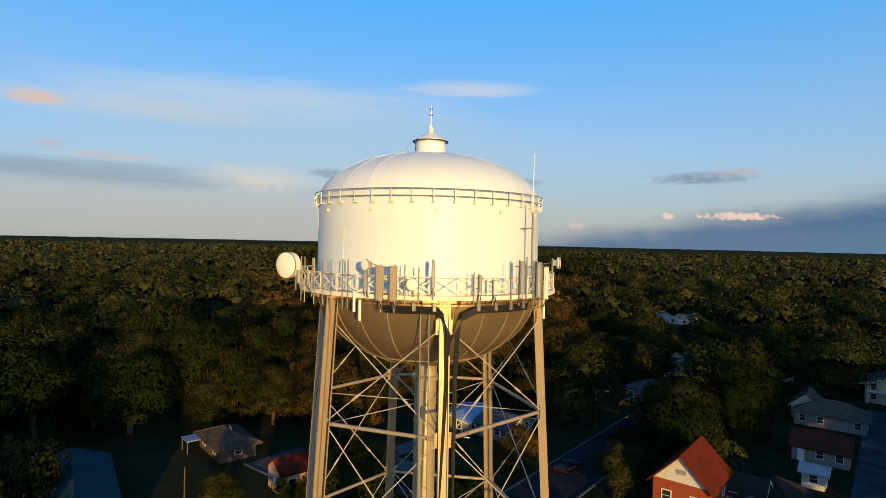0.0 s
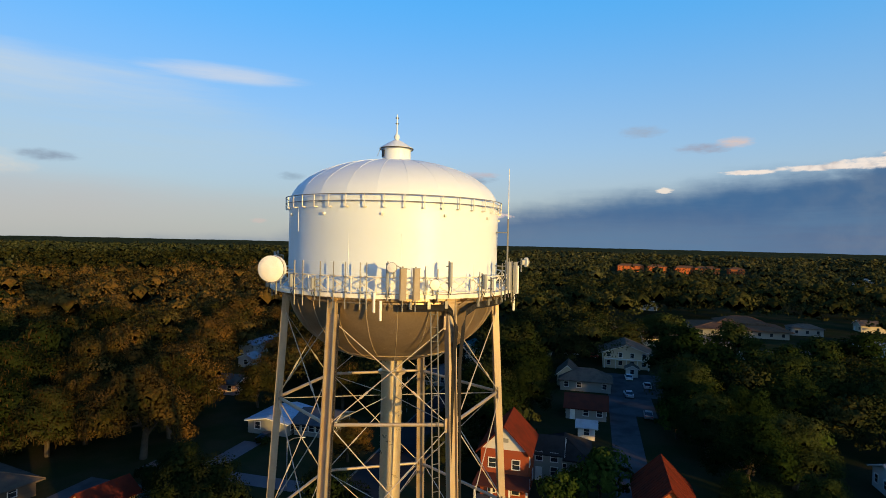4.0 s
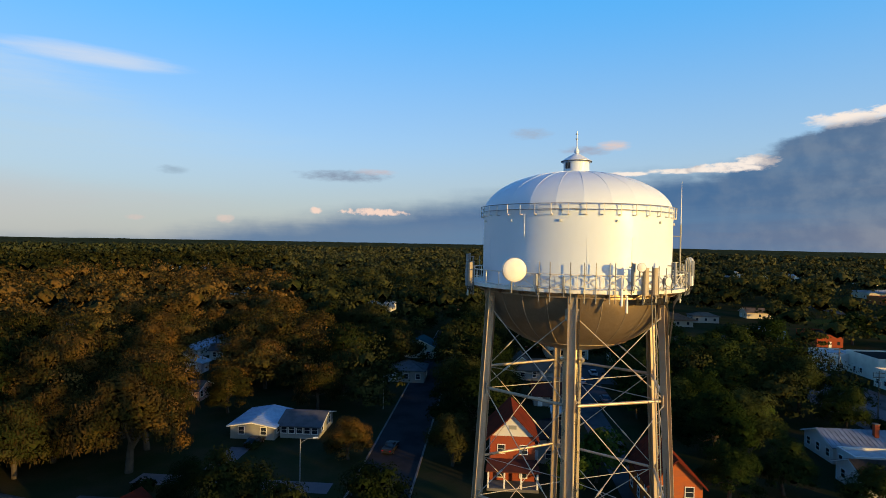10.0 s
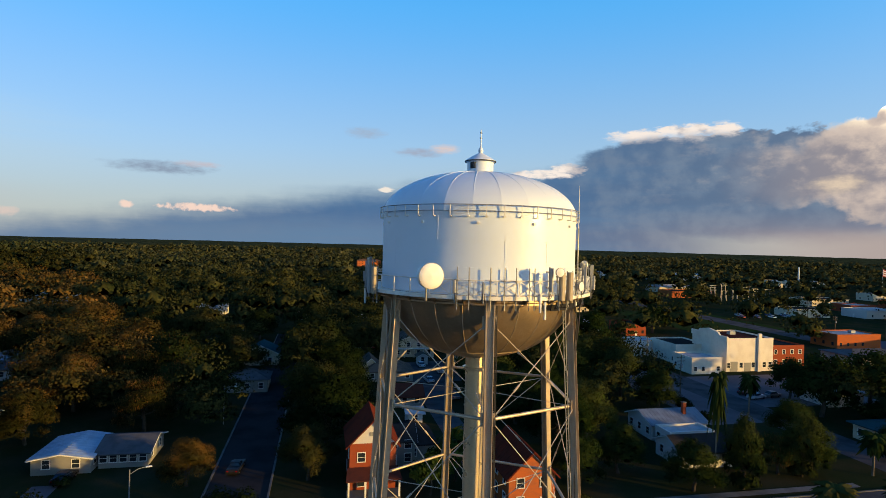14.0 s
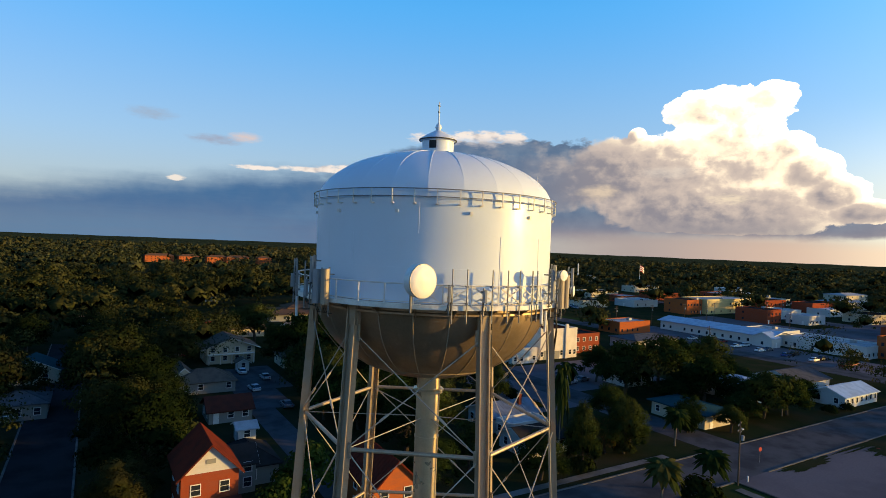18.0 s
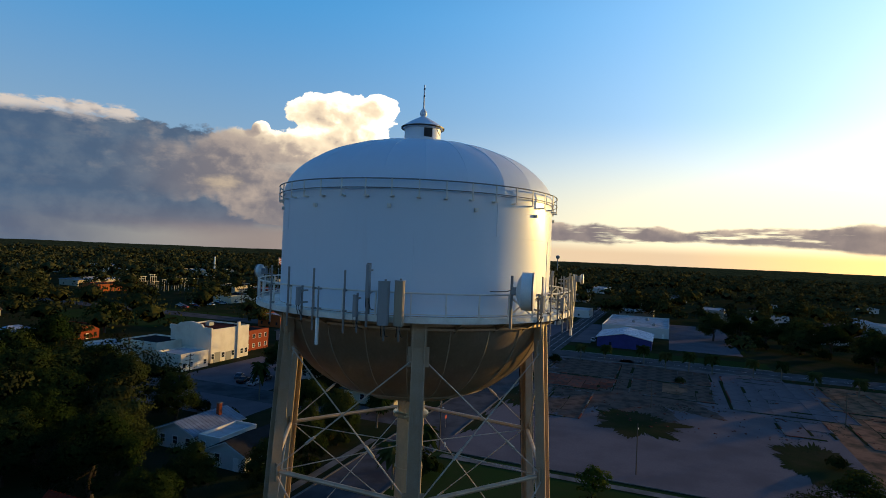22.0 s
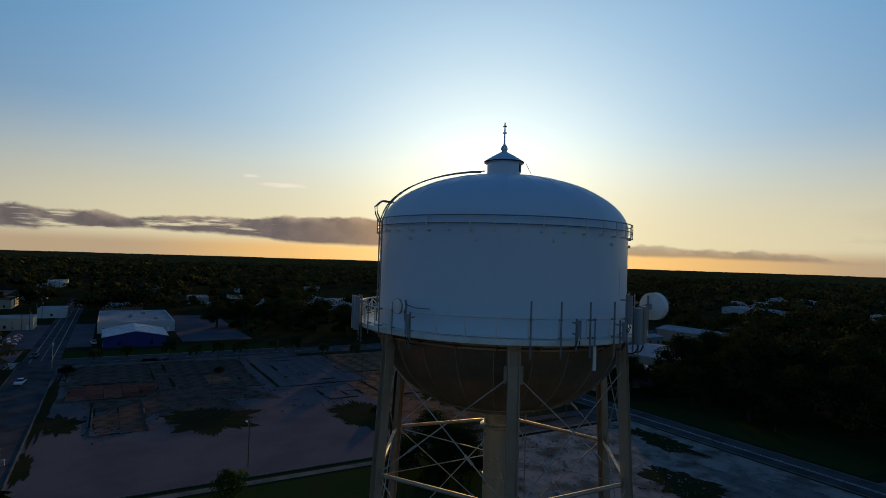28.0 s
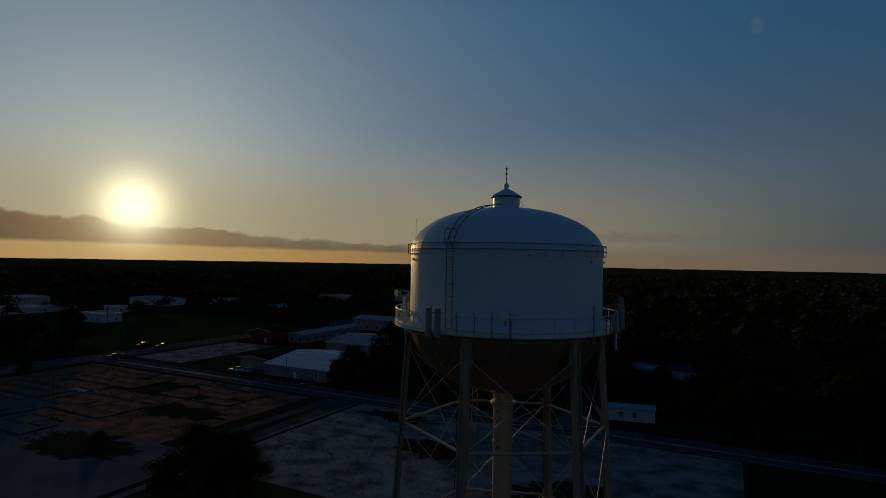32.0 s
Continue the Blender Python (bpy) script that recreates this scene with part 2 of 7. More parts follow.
slate = N.mix(N.math("MULTIPLY", N.ramp(fine, 0.50, 0.72), N.math("MULTIPLY", N.ramp(az, 30, 10, 0.0, 0.5), N.ramp(el, 3, 6))), slate, (0.60, 0.52, 0.46))
slate = N.mix(N.math("MULTIPLY", N.ramp(el, 4.5, 0.5), N.ramp(az, 34, 2, 0.15, 0.75)), slate, (0.36, 0.30, 0.31))
slate = N.mix(N.math("MULTIPLY", N.ramp(el, 3.2, 0.2), N.ramp(az, 30, 60, 0.0, 0.55)), slate, (0.155, 0.25, 0.37))
slate = N.mix(N.math("MULTIPLY", N.ramp(streak, 0.40, 0.68), N.ramp(az, 10, 40, 0.1, 0.65)), slate, (0.105, 0.215, 0.37))
bar = N.mix(N.math("MULTIPLY", N.ramp(edge, 1.1, 0.0), relief), N.mix(N.ramp(billow, 0.35, 0.65), (0.30, 0.25, 0.27), (0.42, 0.34, 0.33)), (1.10, 0.86, 0.64))
bar = N.mix(N.math("POWER", near, 60.0), bar, (2.1, 1.25, 0.55))
body = N.mix(N.ramp(az, -9, -18), slate, bar)
cover = N.math("MULTIPLY", cover, N.math("SUBTRACT", 1.0, N.math("MULTIPLY", N.math("POWER", near, 420.0), 0.95)))
base = N.mix(N.math("MULTIPLY", cover, N.ramp(az, -62, -88, 0.97, 0.6)), base, body)

# the heaped thundercloud, lit from the sunset side
TOWER = [(-0.4, 13.1, 5.2, 2.0), (-4.3, 13.9, 2.0, 1.35), (-2.0, 11.2, 3.4, 2.2), (-3.0, 8.8, 4.6, 2.6), (-6.0, 9.7, 1.5, 1.3), (-7.4, 7.6, 2.2, 1.8), (-9.2, 5.7, 2.2, 1.6), (-11.4, 4.1, 2.6, 1.0), (2.5, 8.4, 6.5, 3.2), (8.6, 7.6, 6.4, 3.4), (15.0, 6.6, 6.5, 3.0), (0.0, 4.4, 11.0, 2.9), (7.0, 11.1, 0.9, 0.7)]
bumps = N.math("ADD", N.math("MULTIPLY", N.math("SUBTRACT", heaped(place, (0.62, 0.70, 1), 5.0), 0.5), 0.95), N.math("MULTIPLY", N.math("SUBTRACT", fine, 0.5), 0.75))
by = moved(place, (-0.8, 0.3, 0))
fine_by = N.noise(N.scaled(by, (0.35, 0.7, 1)), 1.0, 7, 0.62)
bumps_by = N.math("ADD", N.math("MULTIPLY", N.math("SUBTRACT", heaped(by, (0.62, 0.70, 1), 5.0), 0.5), 0.95), N.math("MULTIPLY", N.math("SUBTRACT", fine_by, 0.5), 0.75))
deep = N.math("ADD", swelling(place, TOWER), bumps)
slope = N.math("SUBTRACT", deep, N.math("ADD", swelling(by, TOWER), bumps_by))
deep = N.math("SUBTRACT", deep, N.ramp(el, 2.2, 1.3, 0.0, 1.6))
# 0 in the shade of the heap, 1 where it faces the sunset
sunny = N.math("ADD", N.math("MULTIPLY", slope, 0.55), N.ramp(deep, 0.9, 0.05, -0.06, 0.42))
sunny = N.math("ADD", sunny, N.math("MULTIPLY", N.ramp(el, 3.5, 12.5, -0.16, 0.36), N.ramp(az, 10, 0, 0.5, 1.0)))
sunny = N.math("ADD", sunny, N.ramp(az, -1, 14, 0.12, -0.30))
tone = N.mix(N.ramp(sunny, -0.35, 0.10), (0.29, 0.27, 0.30), (0.66, 0.54, 0.46))
tone = N.mix(N.ramp(sunny, 0.05, 0.42), tone, N.mix(N.ramp(az, 14, 2), (0.62, 0.53, 0.45), (1.45, 1.17, 0.82)))
tone = N.mix(N.ramp(sunny, 0.36, 0.82), tone, N.mix(N.ramp(az, 14, 2), (0.80, 0.70, 0.58), (3.0, 2.6, 1.95)))
tone = N.mix(N.math("MULTIPLY", N.ramp(el, 4.2, 1.6), N.ramp(az, -14, -6, 0.5, 0.85)), tone, (0.26, 0.25, 0.29))
base = N.mix(N.math("MULTIPLY", N.ramp(deep, 0.0, N.ramp(az, 6, 16, 0.16, 0.9)), N.ramp(az, 21, 9)), base, tone)
base = cloud(base, 10.4, 5.7, 2.6, 0.9, (0.92, 0.72, 0.50), 1.6, 0.7, fine, 0.75)
base = cloud(base, -1.2, 5.2, 2.4, 0.6, (1.0, 0.82, 0.58), 1.5, 0.7, tiny, 0.7)
base = cloud(base, 4.2, 7.6, 2.6, 0.8, (0.85, 0.74, 0.62), 1.6, 0.7, fine, 0.6)
# rain under the heap
base = N.mix(N.math("MULTIPLY", N.math("MULTIPLY", N.ramp(el, 2.4, 1.2), N.ramp(az, 22, 6)), N.ramp(az, -16, -4, 0.0, 0.8)), base, N.mix(N.ramp(az, 8, -8), (0.40, 0.32, 0.31), (0.66, 0.46, 0.36)))
# sunlit crests and small lit puffs before the bank
crown_tone = N.mix(N.ramp(N.math("ADD", puff, N.math("MULTIPLY", N.math("SUBTRACT", fine, 0.5), 0.6)), 0.30, 0.62), (0.42, 0.40, 0.43), (0.95, 0.84, 0.75))
CREST = [(22.0, 10.7, 3.6, 0.9), (26.2, 10.5, 3.4, 0.7), (18.8, 10.8, 1.4, 0.8)]
top = N.math("ADD", swelling(place, CREST), N.math("ADD", N.math("MULTIPLY", bumps, 0.8), N.math("MULTIPLY", N.math("SUBTRACT", tiny, 0.5), 2.6)))
base = N.mix(N.math("MULTIPLY", N.ramp(top, -0.1, 0.8), N.ramp(N.math("ADD", el, N.math("MULTIPLY", fine, 1.6)), 10.4, 11.8)), base, crown_tone)
CREST = [(35.0, 7.1, 3.4, 0.5), (32.6, 7.6, 1.8, 0.6), (39.0, 6.9, 3.0, 0.28), (44.0, 6.7, 2.4, 0.24)]
top = N.math("ADD", swelling(place, CREST), N.math("ADD", N.math("MULTIPLY", bumps, 0.8), N.math("MULTIPLY", N.math("SUBTRACT", tiny, 0.5), 2.6)))
base = N.mix(N.ramp(top, -0.1, 0.9), base, crown_tone)
base = cloud(base, 50.8, 5.2, 0.9, 0.35, (0.95, 0.84, 0.72), 0.8, 0.5, tiny, 0.9)
bead = N.noise(N.scaled(place, (1.5, 1.7, 1)), 1.0, 4, 0.5)
base = cloud(base, 68.5, 2.75, 3.4, 0.42, (0.95, 0.70, 0.58), 0.9, 0.85, bead, 0.95)
base = cloud(base, 74.2, 2.75, 0.7, 0.4, (0.95, 0.70, 0.58), 0.9, 0.4, bead, 0.9)
base = cloud(base, 82.5, 1.7, 1.0, 0.5, (0.78, 0.60, 0.52), 1.2, 0.4, bead, 0.75)
base = cloud(base, 90, 1.6, 1.0, 0.3, (0.70, 0.55, 0.50), 1.2, 0.4, bead, 0.6)
# faint cloud beside and above the sunset
base = cloud(base, -106, 4.2, 9, 1.6, (1.25, 0.98, 0.66), 1.8, 0.5, fine, 0.5)
base = cloud(base, -112, 2.6, 14, 0.8, (0.85, 0.66, 0.55), 1.6, 0.5, tiny, 0.5)
base = cloud(base, -47.5, 6.7, 2.6, 0.28, (2.4, 2.1, 1.7), 1.2, 0.5, tiny, 0.8)
base = cloud(base, -44.5, 7.4, 1.0, 0.2, (2.2, 2.0, 1.7), 1.2, 0.5, tiny, 0.7)
base = cloud(base, -125, 20.6, 0.6, 1.0, (0.75, 0.95, 1.2), 1.6, 0.4, tiny, 0.5)
background = world.node_tree.nodes["Background"]
N.put(base, background.inputs[0])
background.inputs[1].default_value = 1.0
# ---- materials ----


def surface(name, color, rough=0.7, metal=0.0, spots=None, size=1.5, amount=0.25, bump=0.15, grain=30.0, streaks=None, random_by=0.0, stretch=(1, 1, 1)):
    """A surface with broad mottling towards the colour spots, fine grain, relief and, where given, run-down streaks of a colour."""
    m = bpy.data.materials.new(name)
    m.use_nodes = True
    k = Nodes(m.node_tree)
    b = m.node_tree.nodes["Principled BSDF"]
    here = m.node_tree.nodes.new("ShaderNodeTexCoord").outputs["Object"]
    here = k.scaled(here, stretch)
    wide, small = k.noise(here, 1.0 / size, 4), k.noise(here, grain, 2)
    c = k.mix(k.ramp(wide, 0.38, 0.68, 0.0, min(1.0, amount * 2)), color, spots or tuple(x * 0.6 for x in color))
    c = k.mix(k.ramp(small, 0.3, 0.7, 0.0, 0.30), c, tuple(x * 0.7 for x in color))
    if streaks:
        run = k.noise(k.scaled(here, (3.0, 3.0, 0.22)), 1.0, 4, 0.7)
        c = k.mix(k.ramp(run, 0.56, 0.74, 0.0, 0.65), c, streaks)
    if random_by:
        r = m.node_tree.nodes.new("ShaderNodeObjectInfo").outputs["Random"]
        c = k.mix(1.0, c, k.mix(r, (1 - random_by,) * 3, (1 + random_by,) * 3), "MULTIPLY")
    k.put(c, b.inputs["Base Color"])
    k.put(k.ramp(wide, 0.3, 0.7, max(0.05, rough - 0.1), min(1.0, rough + 0.1)), b.inputs["Roughness"])
    b.inputs["Metallic"].default_value = metal
    b.inputs["Specular IOR Level"].default_value = 0.0 if rough > 0.8 else 0.4
    if bump:
        n = m.node_tree.nodes.new("ShaderNodeBump")
        n.inputs["Strength"].default_value, n.inputs["Distance"].default_value = bump, 0.02
        k.put(small, n.inputs["Height"])
        k.put(n.outputs[0], b.inputs["Normal"])
    return m


def foliage(name, dark, light, dry=None, thin=0.22):
    m = bpy.data.materials.new(name)
    m.use_nodes = True
    k = Nodes(m.node_tree)
    b = m.node_tree.nodes["Principled BSDF"]
    island = m.node_tree.nodes.new("ShaderNodeNewGeometry").outputs["Random Per Island"]
    whole = m.node_tree.nodes.new("ShaderNodeObjectInfo").outputs["Random"]
    here = m.node_tree.nodes.new("ShaderNodeTexCoord").outputs["Object"]
    c = k.mix(island, dark, light)
    patchy = k.math("ADD", k.math("MULTIPLY", k.noise(here, 0.35, 3), 0.6), k.math("MULTIPLY", k.noise(here, 0.09, 2), 0.4))
    patchy = k.math("ADD", patchy, k.math("MULTIPLY", k.math("SUBTRACT", whole, 0.5), 0.22))
    c = k.mix(k.ramp(patchy, 0.45, 0.68, 0.0, 0.7), c, dry or light)
    c = k.mix(1.0, c, k.mix(whole, (0.45, 0.55, 0.5), (1.15, 1.1, 1.0)), "MULTIPLY")
    c = k.mix(1.0, c, k.mix(k.ramp(k.noise(here, 0.045, 3, 0.7), 0.36, 0.64), (0.45, 0.5, 0.5), (1.15, 1.1, 1.0)), "MULTIPLY")
    k.put(c, b.inputs["Base Color"])
    b.inputs["Roughness"].default_value, b.inputs["Specular IOR Level"].default_value = 0.8, 0.0
    see = m.node_tree.nodes.new("ShaderNodeBsdfTranslucent")
    k.put(c, see.inputs[0])
    both = m.node_tree.nodes.new("ShaderNodeMixShader")
    both.inputs[0].default_value = thin
    k.put(b.outputs[0], both.inputs[1]), k.put(see.outputs[0], both.inputs[2])
    k.put(both.outputs[0], m.node_tree.nodes["Material Output"].inputs[0])
    return m


def glass(name, color=(0.02, 0.025, 0.03), rough=0.08):
    m = bpy.data.materials.new(name)
    m.use_nodes = True
    b = m.node_tree.nodes["Principled BSDF"]
    b.inputs["Base Color"].default_value, b.inputs["Roughness"].default_value = (*color, 1), rough
    return m


TANK = surface("tank_paint", (0.66, 0.73, 0.78), 0.40, 0, (0.615, 0.675, 0.725), 3.0, 0.2, 0.0, 60, (0.60, 0.65, 0.69))
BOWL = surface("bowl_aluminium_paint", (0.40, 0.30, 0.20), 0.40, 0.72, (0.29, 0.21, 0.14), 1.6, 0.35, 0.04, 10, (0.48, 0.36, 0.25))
RISER = surface("riser_aluminium_paint", (0.70, 0.57, 0.37), 0.34, 0.6, (0.55, 0.44, 0.29), 1.2, 0.3, 0.04, 10, (0.50, 0.38, 0.25))
STEEL = surface("leg_paint", (0.41, 0.335, 0.245), 0.42, 0.35, (0.38, 0.26, 0.15), 0.8, 0.3, 0.06, 18, (0.26, 0.13, 0.05))
ROD = surface("rod_paint", (0.44, 0.40, 0.34), 0.5, 0, (0.40, 0.26, 0.15), 0.5, 0.3, 0.05, 20)
SEAM = surface("weld_seam", (0.36, 0.29, 0.20), 0.5, 0.2, (0.5, 0.4, 0.28), 0.6, 0.3, 0.1, 30)
RAIL = surface("rail_paint", (0.78, 0.75, 0.66), 0.5, 0, (0.5, 0.42, 0.32), 0.5, 0.25, 0.04, 20)
BLACK = surface("black_rubber", (0.015, 0.014, 0.014), 0.6, 0, None, 0.3, 0.2, 0.1, 40)
PANEL = surface("antenna_tan", (0.33, 0.27, 0.19), 0.55, 0, (0.26, 0.2, 0.14), 0.5, 0.2, 0.02, 30)
GREYBOX = surface("grey_equipment", (0.26, 0.27, 0.27), 0.5, 0, (0.25, 0.25, 0.24), 0.4, 0.2, 0.02, 30)
GALV = surface("galvanised_pipe", (0.25, 0.25, 0.24), 0.45, 0.3, (0.18, 0.165, 0.14), 0.4, 0.3, 0.04, 40)
DISH = surface("white_radome", (0.80, 0.78, 0.72), 0.5, 0, (0.66, 0.62, 0.55), 0.5, 0.2, 0.02, 30)

GRASS = surface("rough_grass", (0.024, 0.031, 0.012), 0.95, 0, (0.050, 0.038, 0.020), 9, 0.4, 0.08, 3.0)
LAWN = surface("green_lawn", (0.028, 0.048, 0.013), 0.95, 0, (0.040, 0.043, 0.016), 6, 0.35, 0.08, 4.0)
ASPHALT = surface("worn_asphalt", (0.100, 0.092, 0.090), 0.85, 0, (0.045, 0.042, 0.042), 5, 0.4, 0.08, 6.0)
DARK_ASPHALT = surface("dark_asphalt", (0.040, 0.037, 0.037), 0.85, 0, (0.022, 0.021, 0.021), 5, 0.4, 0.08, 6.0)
TARMAC = surface("pale_old_asphalt", (0.152, 0.128, 0.130), 0.9, 0, (0.092, 0.079, 0.080), 9, 0.3, 0.08, 2.5)
CONCRETE = surface("weathered_concrete", (0.15, 0.142, 0.13), 0.85, 0, (0.075, 0.07, 0.062), 3, 0.4, 0.2, 5, random_by=0.25)
GRAVEL = surface("pale_gravel", (0.27, 0.25, 0.225), 0.95, 0, (0.085, 0.075, 0.06), 5, 0.5, 0.08, 5)
SOIL = surface("brown_bare_soil", (0.26, 0.135, 0.08), 0.95, 0, (0.085, 0.062, 0.038), 4, 0.5, 0.08, 1.2)
RUBBLE = surface("red_brick_rubble", (0.21, 0.065, 0.04), 0.95, 0, (0.09, 0.062, 0.05), 1.5, 0.5, 0.5, 4, random_by=0.3)
DIRT = surface("trodden_dirt", (0.125, 0.088, 0.070), 0.95, 0, (0.058, 0.046, 0.036), 3.0, 0.5, 0.1, 3)
LINE = surface("road_paint", (0.62, 0.60, 0.52), 0.8, 0, (0.3, 0.3, 0.28), 1.2, 0.4, 0.1, 10)

BRICK = surface("red_brick", (0.27, 0.06, 0.025), 0.85, 0, (0.24, 0.07, 0.04), 1.2, 0.35, 0.3, 7, (0.20, 0.08, 0.05), stretch=(1, 1, 3))
ORANGE_BRICK = surface("orange_brick", (0.42, 0.11, 0.03), 0.85, 0, (0.28, 0.10, 0.05), 1.4, 0.35, 0.3, 6, stretch=(1, 1, 3))
WHITE_WALL = surface("white_siding", (0.54, 0.52, 0.48), 0.75, 0, (0.5, 0.48, 0.42), 1.6, 0.25, 0.15, 6, stretch=(0.3, 0.3, 6))
CREAM_WALL = surface("cream_stucco", (0.54, 0.47, 0.34), 0.85, 0, (0.48, 0.40, 0.28), 2, 0.3, 0.15, 6)
YELLOW_WALL = surface("yellow_siding", (0.62, 0.46, 0.18), 0.8, 0, (0.5, 0.36, 0.15), 2, 0.25, 0.15, 6, stretch=(0.3, 0.3, 6))
GREY_WALL = surface("grey_siding", (0.23, 0.225, 0.20), 0.8, 0, (0.26, 0.25, 0.22), 2, 0.3, 0.15, 6, stretch=(0.3, 0.3, 6))
# dark brown siding: the shade below the eaves is put into its colour
SHADED_WALL = surface("shaded_siding", (0.11, 0.08, 0.058), 0.85, 0, (0.08, 0.06, 0.045), 2, 0.3, 0.15, 6, stretch=(0.3, 0.3, 6))
BLUE_WALL = surface("deep_blue_metal", (0.02, 0.025, 0.16), 0.5, 0, (0.015, 0.02, 0.1), 2, 0.3, 0.05, 6)
STUCCO = surface("white_stucco", (0.72, 0.66, 0.54), 0.85, 0, (0.56, 0.48, 0.38), 3, 0.3, 0.15, 6, (0.5, 0.42, 0.32))
TRIM = surface("white_trim", (0.74, 0.72, 0.66), 0.6, 0, (0.6, 0.57, 0.5), 0.8, 0.2, 0.03, 20)
PINK_WALL = surface("pink_siding", (0.52, 0.32, 0.26), 0.8, 0, (0.4, 0.25, 0.2), 2, 0.25, 0.15, 6, stretch=(0.3, 0.3, 6))

RED_ROOF = surface("red_metal_roof", (0.13, 0.024, 0.013), 0.82, 0.0, (0.075, 0.02, 0.013), 1.6, 0.4, 0.06, 8, random_by=0.15)
DARK_RED_ROOF = surface("dark_red_shingle", (0.095, 0.03, 0.02), 0.85, 0, (0.06, 0.025, 0.02), 1.6, 0.4, 0.3, 9)
BLUE_ROOF = surface("blue_grey_metal_roof", (0.33, 0.41, 0.52), 0.48, 0.3, (0.26, 0.32, 0.4), 2, 0.35, 0.05, 8)
DULL_ROOF = surface("dull_metal_roof", (0.20, 0.225, 0.26), 0.55, 0.2, (0.13, 0.14, 0.16), 2, 0.35, 0.05, 8)
WHITE_ROOF = surface("white_flat_roof", (0.40, 0.40, 0.405), 0.88, 0, (0.26, 0.255, 0.25), 3, 0.45, 0.1, 5)
SHINGLE = surface("brown_shingle", (0.125, 0.095, 0.07), 0.9, 0, (0.08, 0.06, 0.05), 1.4, 0.4, 0.4, 9, random_by=0.2)
GREY_SHINGLE = surface("grey_shingle", (0.10, 0.10, 0.105), 0.9, 0, (0.065, 0.065, 0.07), 1.4, 0.4, 0.4, 9, random_by=0.2)
DARK_SHINGLE = surface("charcoal_shingle", (0.035, 0.032, 0.03), 0.9, 0, (0.025, 0.022, 0.02), 1.4, 0.4, 0.4, 9)
TEAL_ROOF = surface("teal_metal_roof", (0.022, 0.062, 0.068), 0.85, 0.0, (0.03, 0.075, 0.08), 2, 0.35, 0.05, 8)
TILE_ROOF = surface("rust_tile_roof", (0.12, 0.07, 0.045), 0.85, 0, (0.17, 0.09, 0.05), 1.6, 0.4, 0.3, 7)
PANE = glass("window_glass")
WOOD_POLE = surface("weathered_pole", (0.13, 0.10, 0.07), 0.9, 0, (0.08, 0.06, 0.045), 0.6, 0.4, 0.3, 12, stretch=(6, 6, 0.6))
BARK = surface("oak_bark", (0.075, 0.060, 0.045), 0.95, 0, (0.045, 0.036, 0.028), 0.7, 0.4, 0.6, 10)
PALM_BARK = surface("palm_bark", (0.20, 0.165, 0.12), 0.95, 0, (0.13, 0.10, 0.075), 0.4, 0.4, 0.6, 8, stretch=(1, 1, 5))
OAK = foliage("oak_leaves", (0.024, 0.036, 0.012), (0.044, 0.056, 0.018), (0.064, 0.055, 0.021))
GREEN_OAK = foliage("green_oak_leaves", (0.030, 0.050, 0.015), (0.058, 0.082, 0.024), (0.066, 0.074, 0.026), 0.3)
# dry leaves, with the gold of the low sun painted into them
SUNLIT_DRY_OAK = foliage("sunlit_dry_oak_leaves", (0.038, 0.040, 0.013), (0.085, 0.068, 0.021), (0.18, 0.092, 0.026))
LIME = foliage("bright_leaves", (0.050, 0.085, 0.015), (0.10, 0.14, 0.03), (0.09, 0.12, 0.03), 0.35)
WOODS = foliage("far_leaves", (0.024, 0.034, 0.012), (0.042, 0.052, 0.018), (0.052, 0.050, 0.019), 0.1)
# paler than the nearer woods: distance haze put into the leaf colour
HAZED_WOODS = foliage("hazed_horizon_leaves", (0.042, 0.052, 0.024), (0.064, 0.074, 0.034), (0.088, 0.078, 0.040), 0.12)
# far dry leaves, likewise tinted for the low sun on them
SUNLIT_DRY_WOODS = foliage("far_sunlit_dry_leaves", (0.040, 0.042, 0.014), (0.080, 0.066, 0.021), (0.15, 0.082, 0.025), 0.12)
FROND = foliage("palm_fronds", (0.035, 0.055, 0.016), (0.07, 0.09, 0.028), (0.10, 0.085, 0.03), 0.25)
MOSS = foliage("hanging_moss", (0.085, 0.052, 0.024), (0.15, 0.085, 0.034), (0.19, 0.10, 0.036), 0.35)

# ---- geometry helpers ----


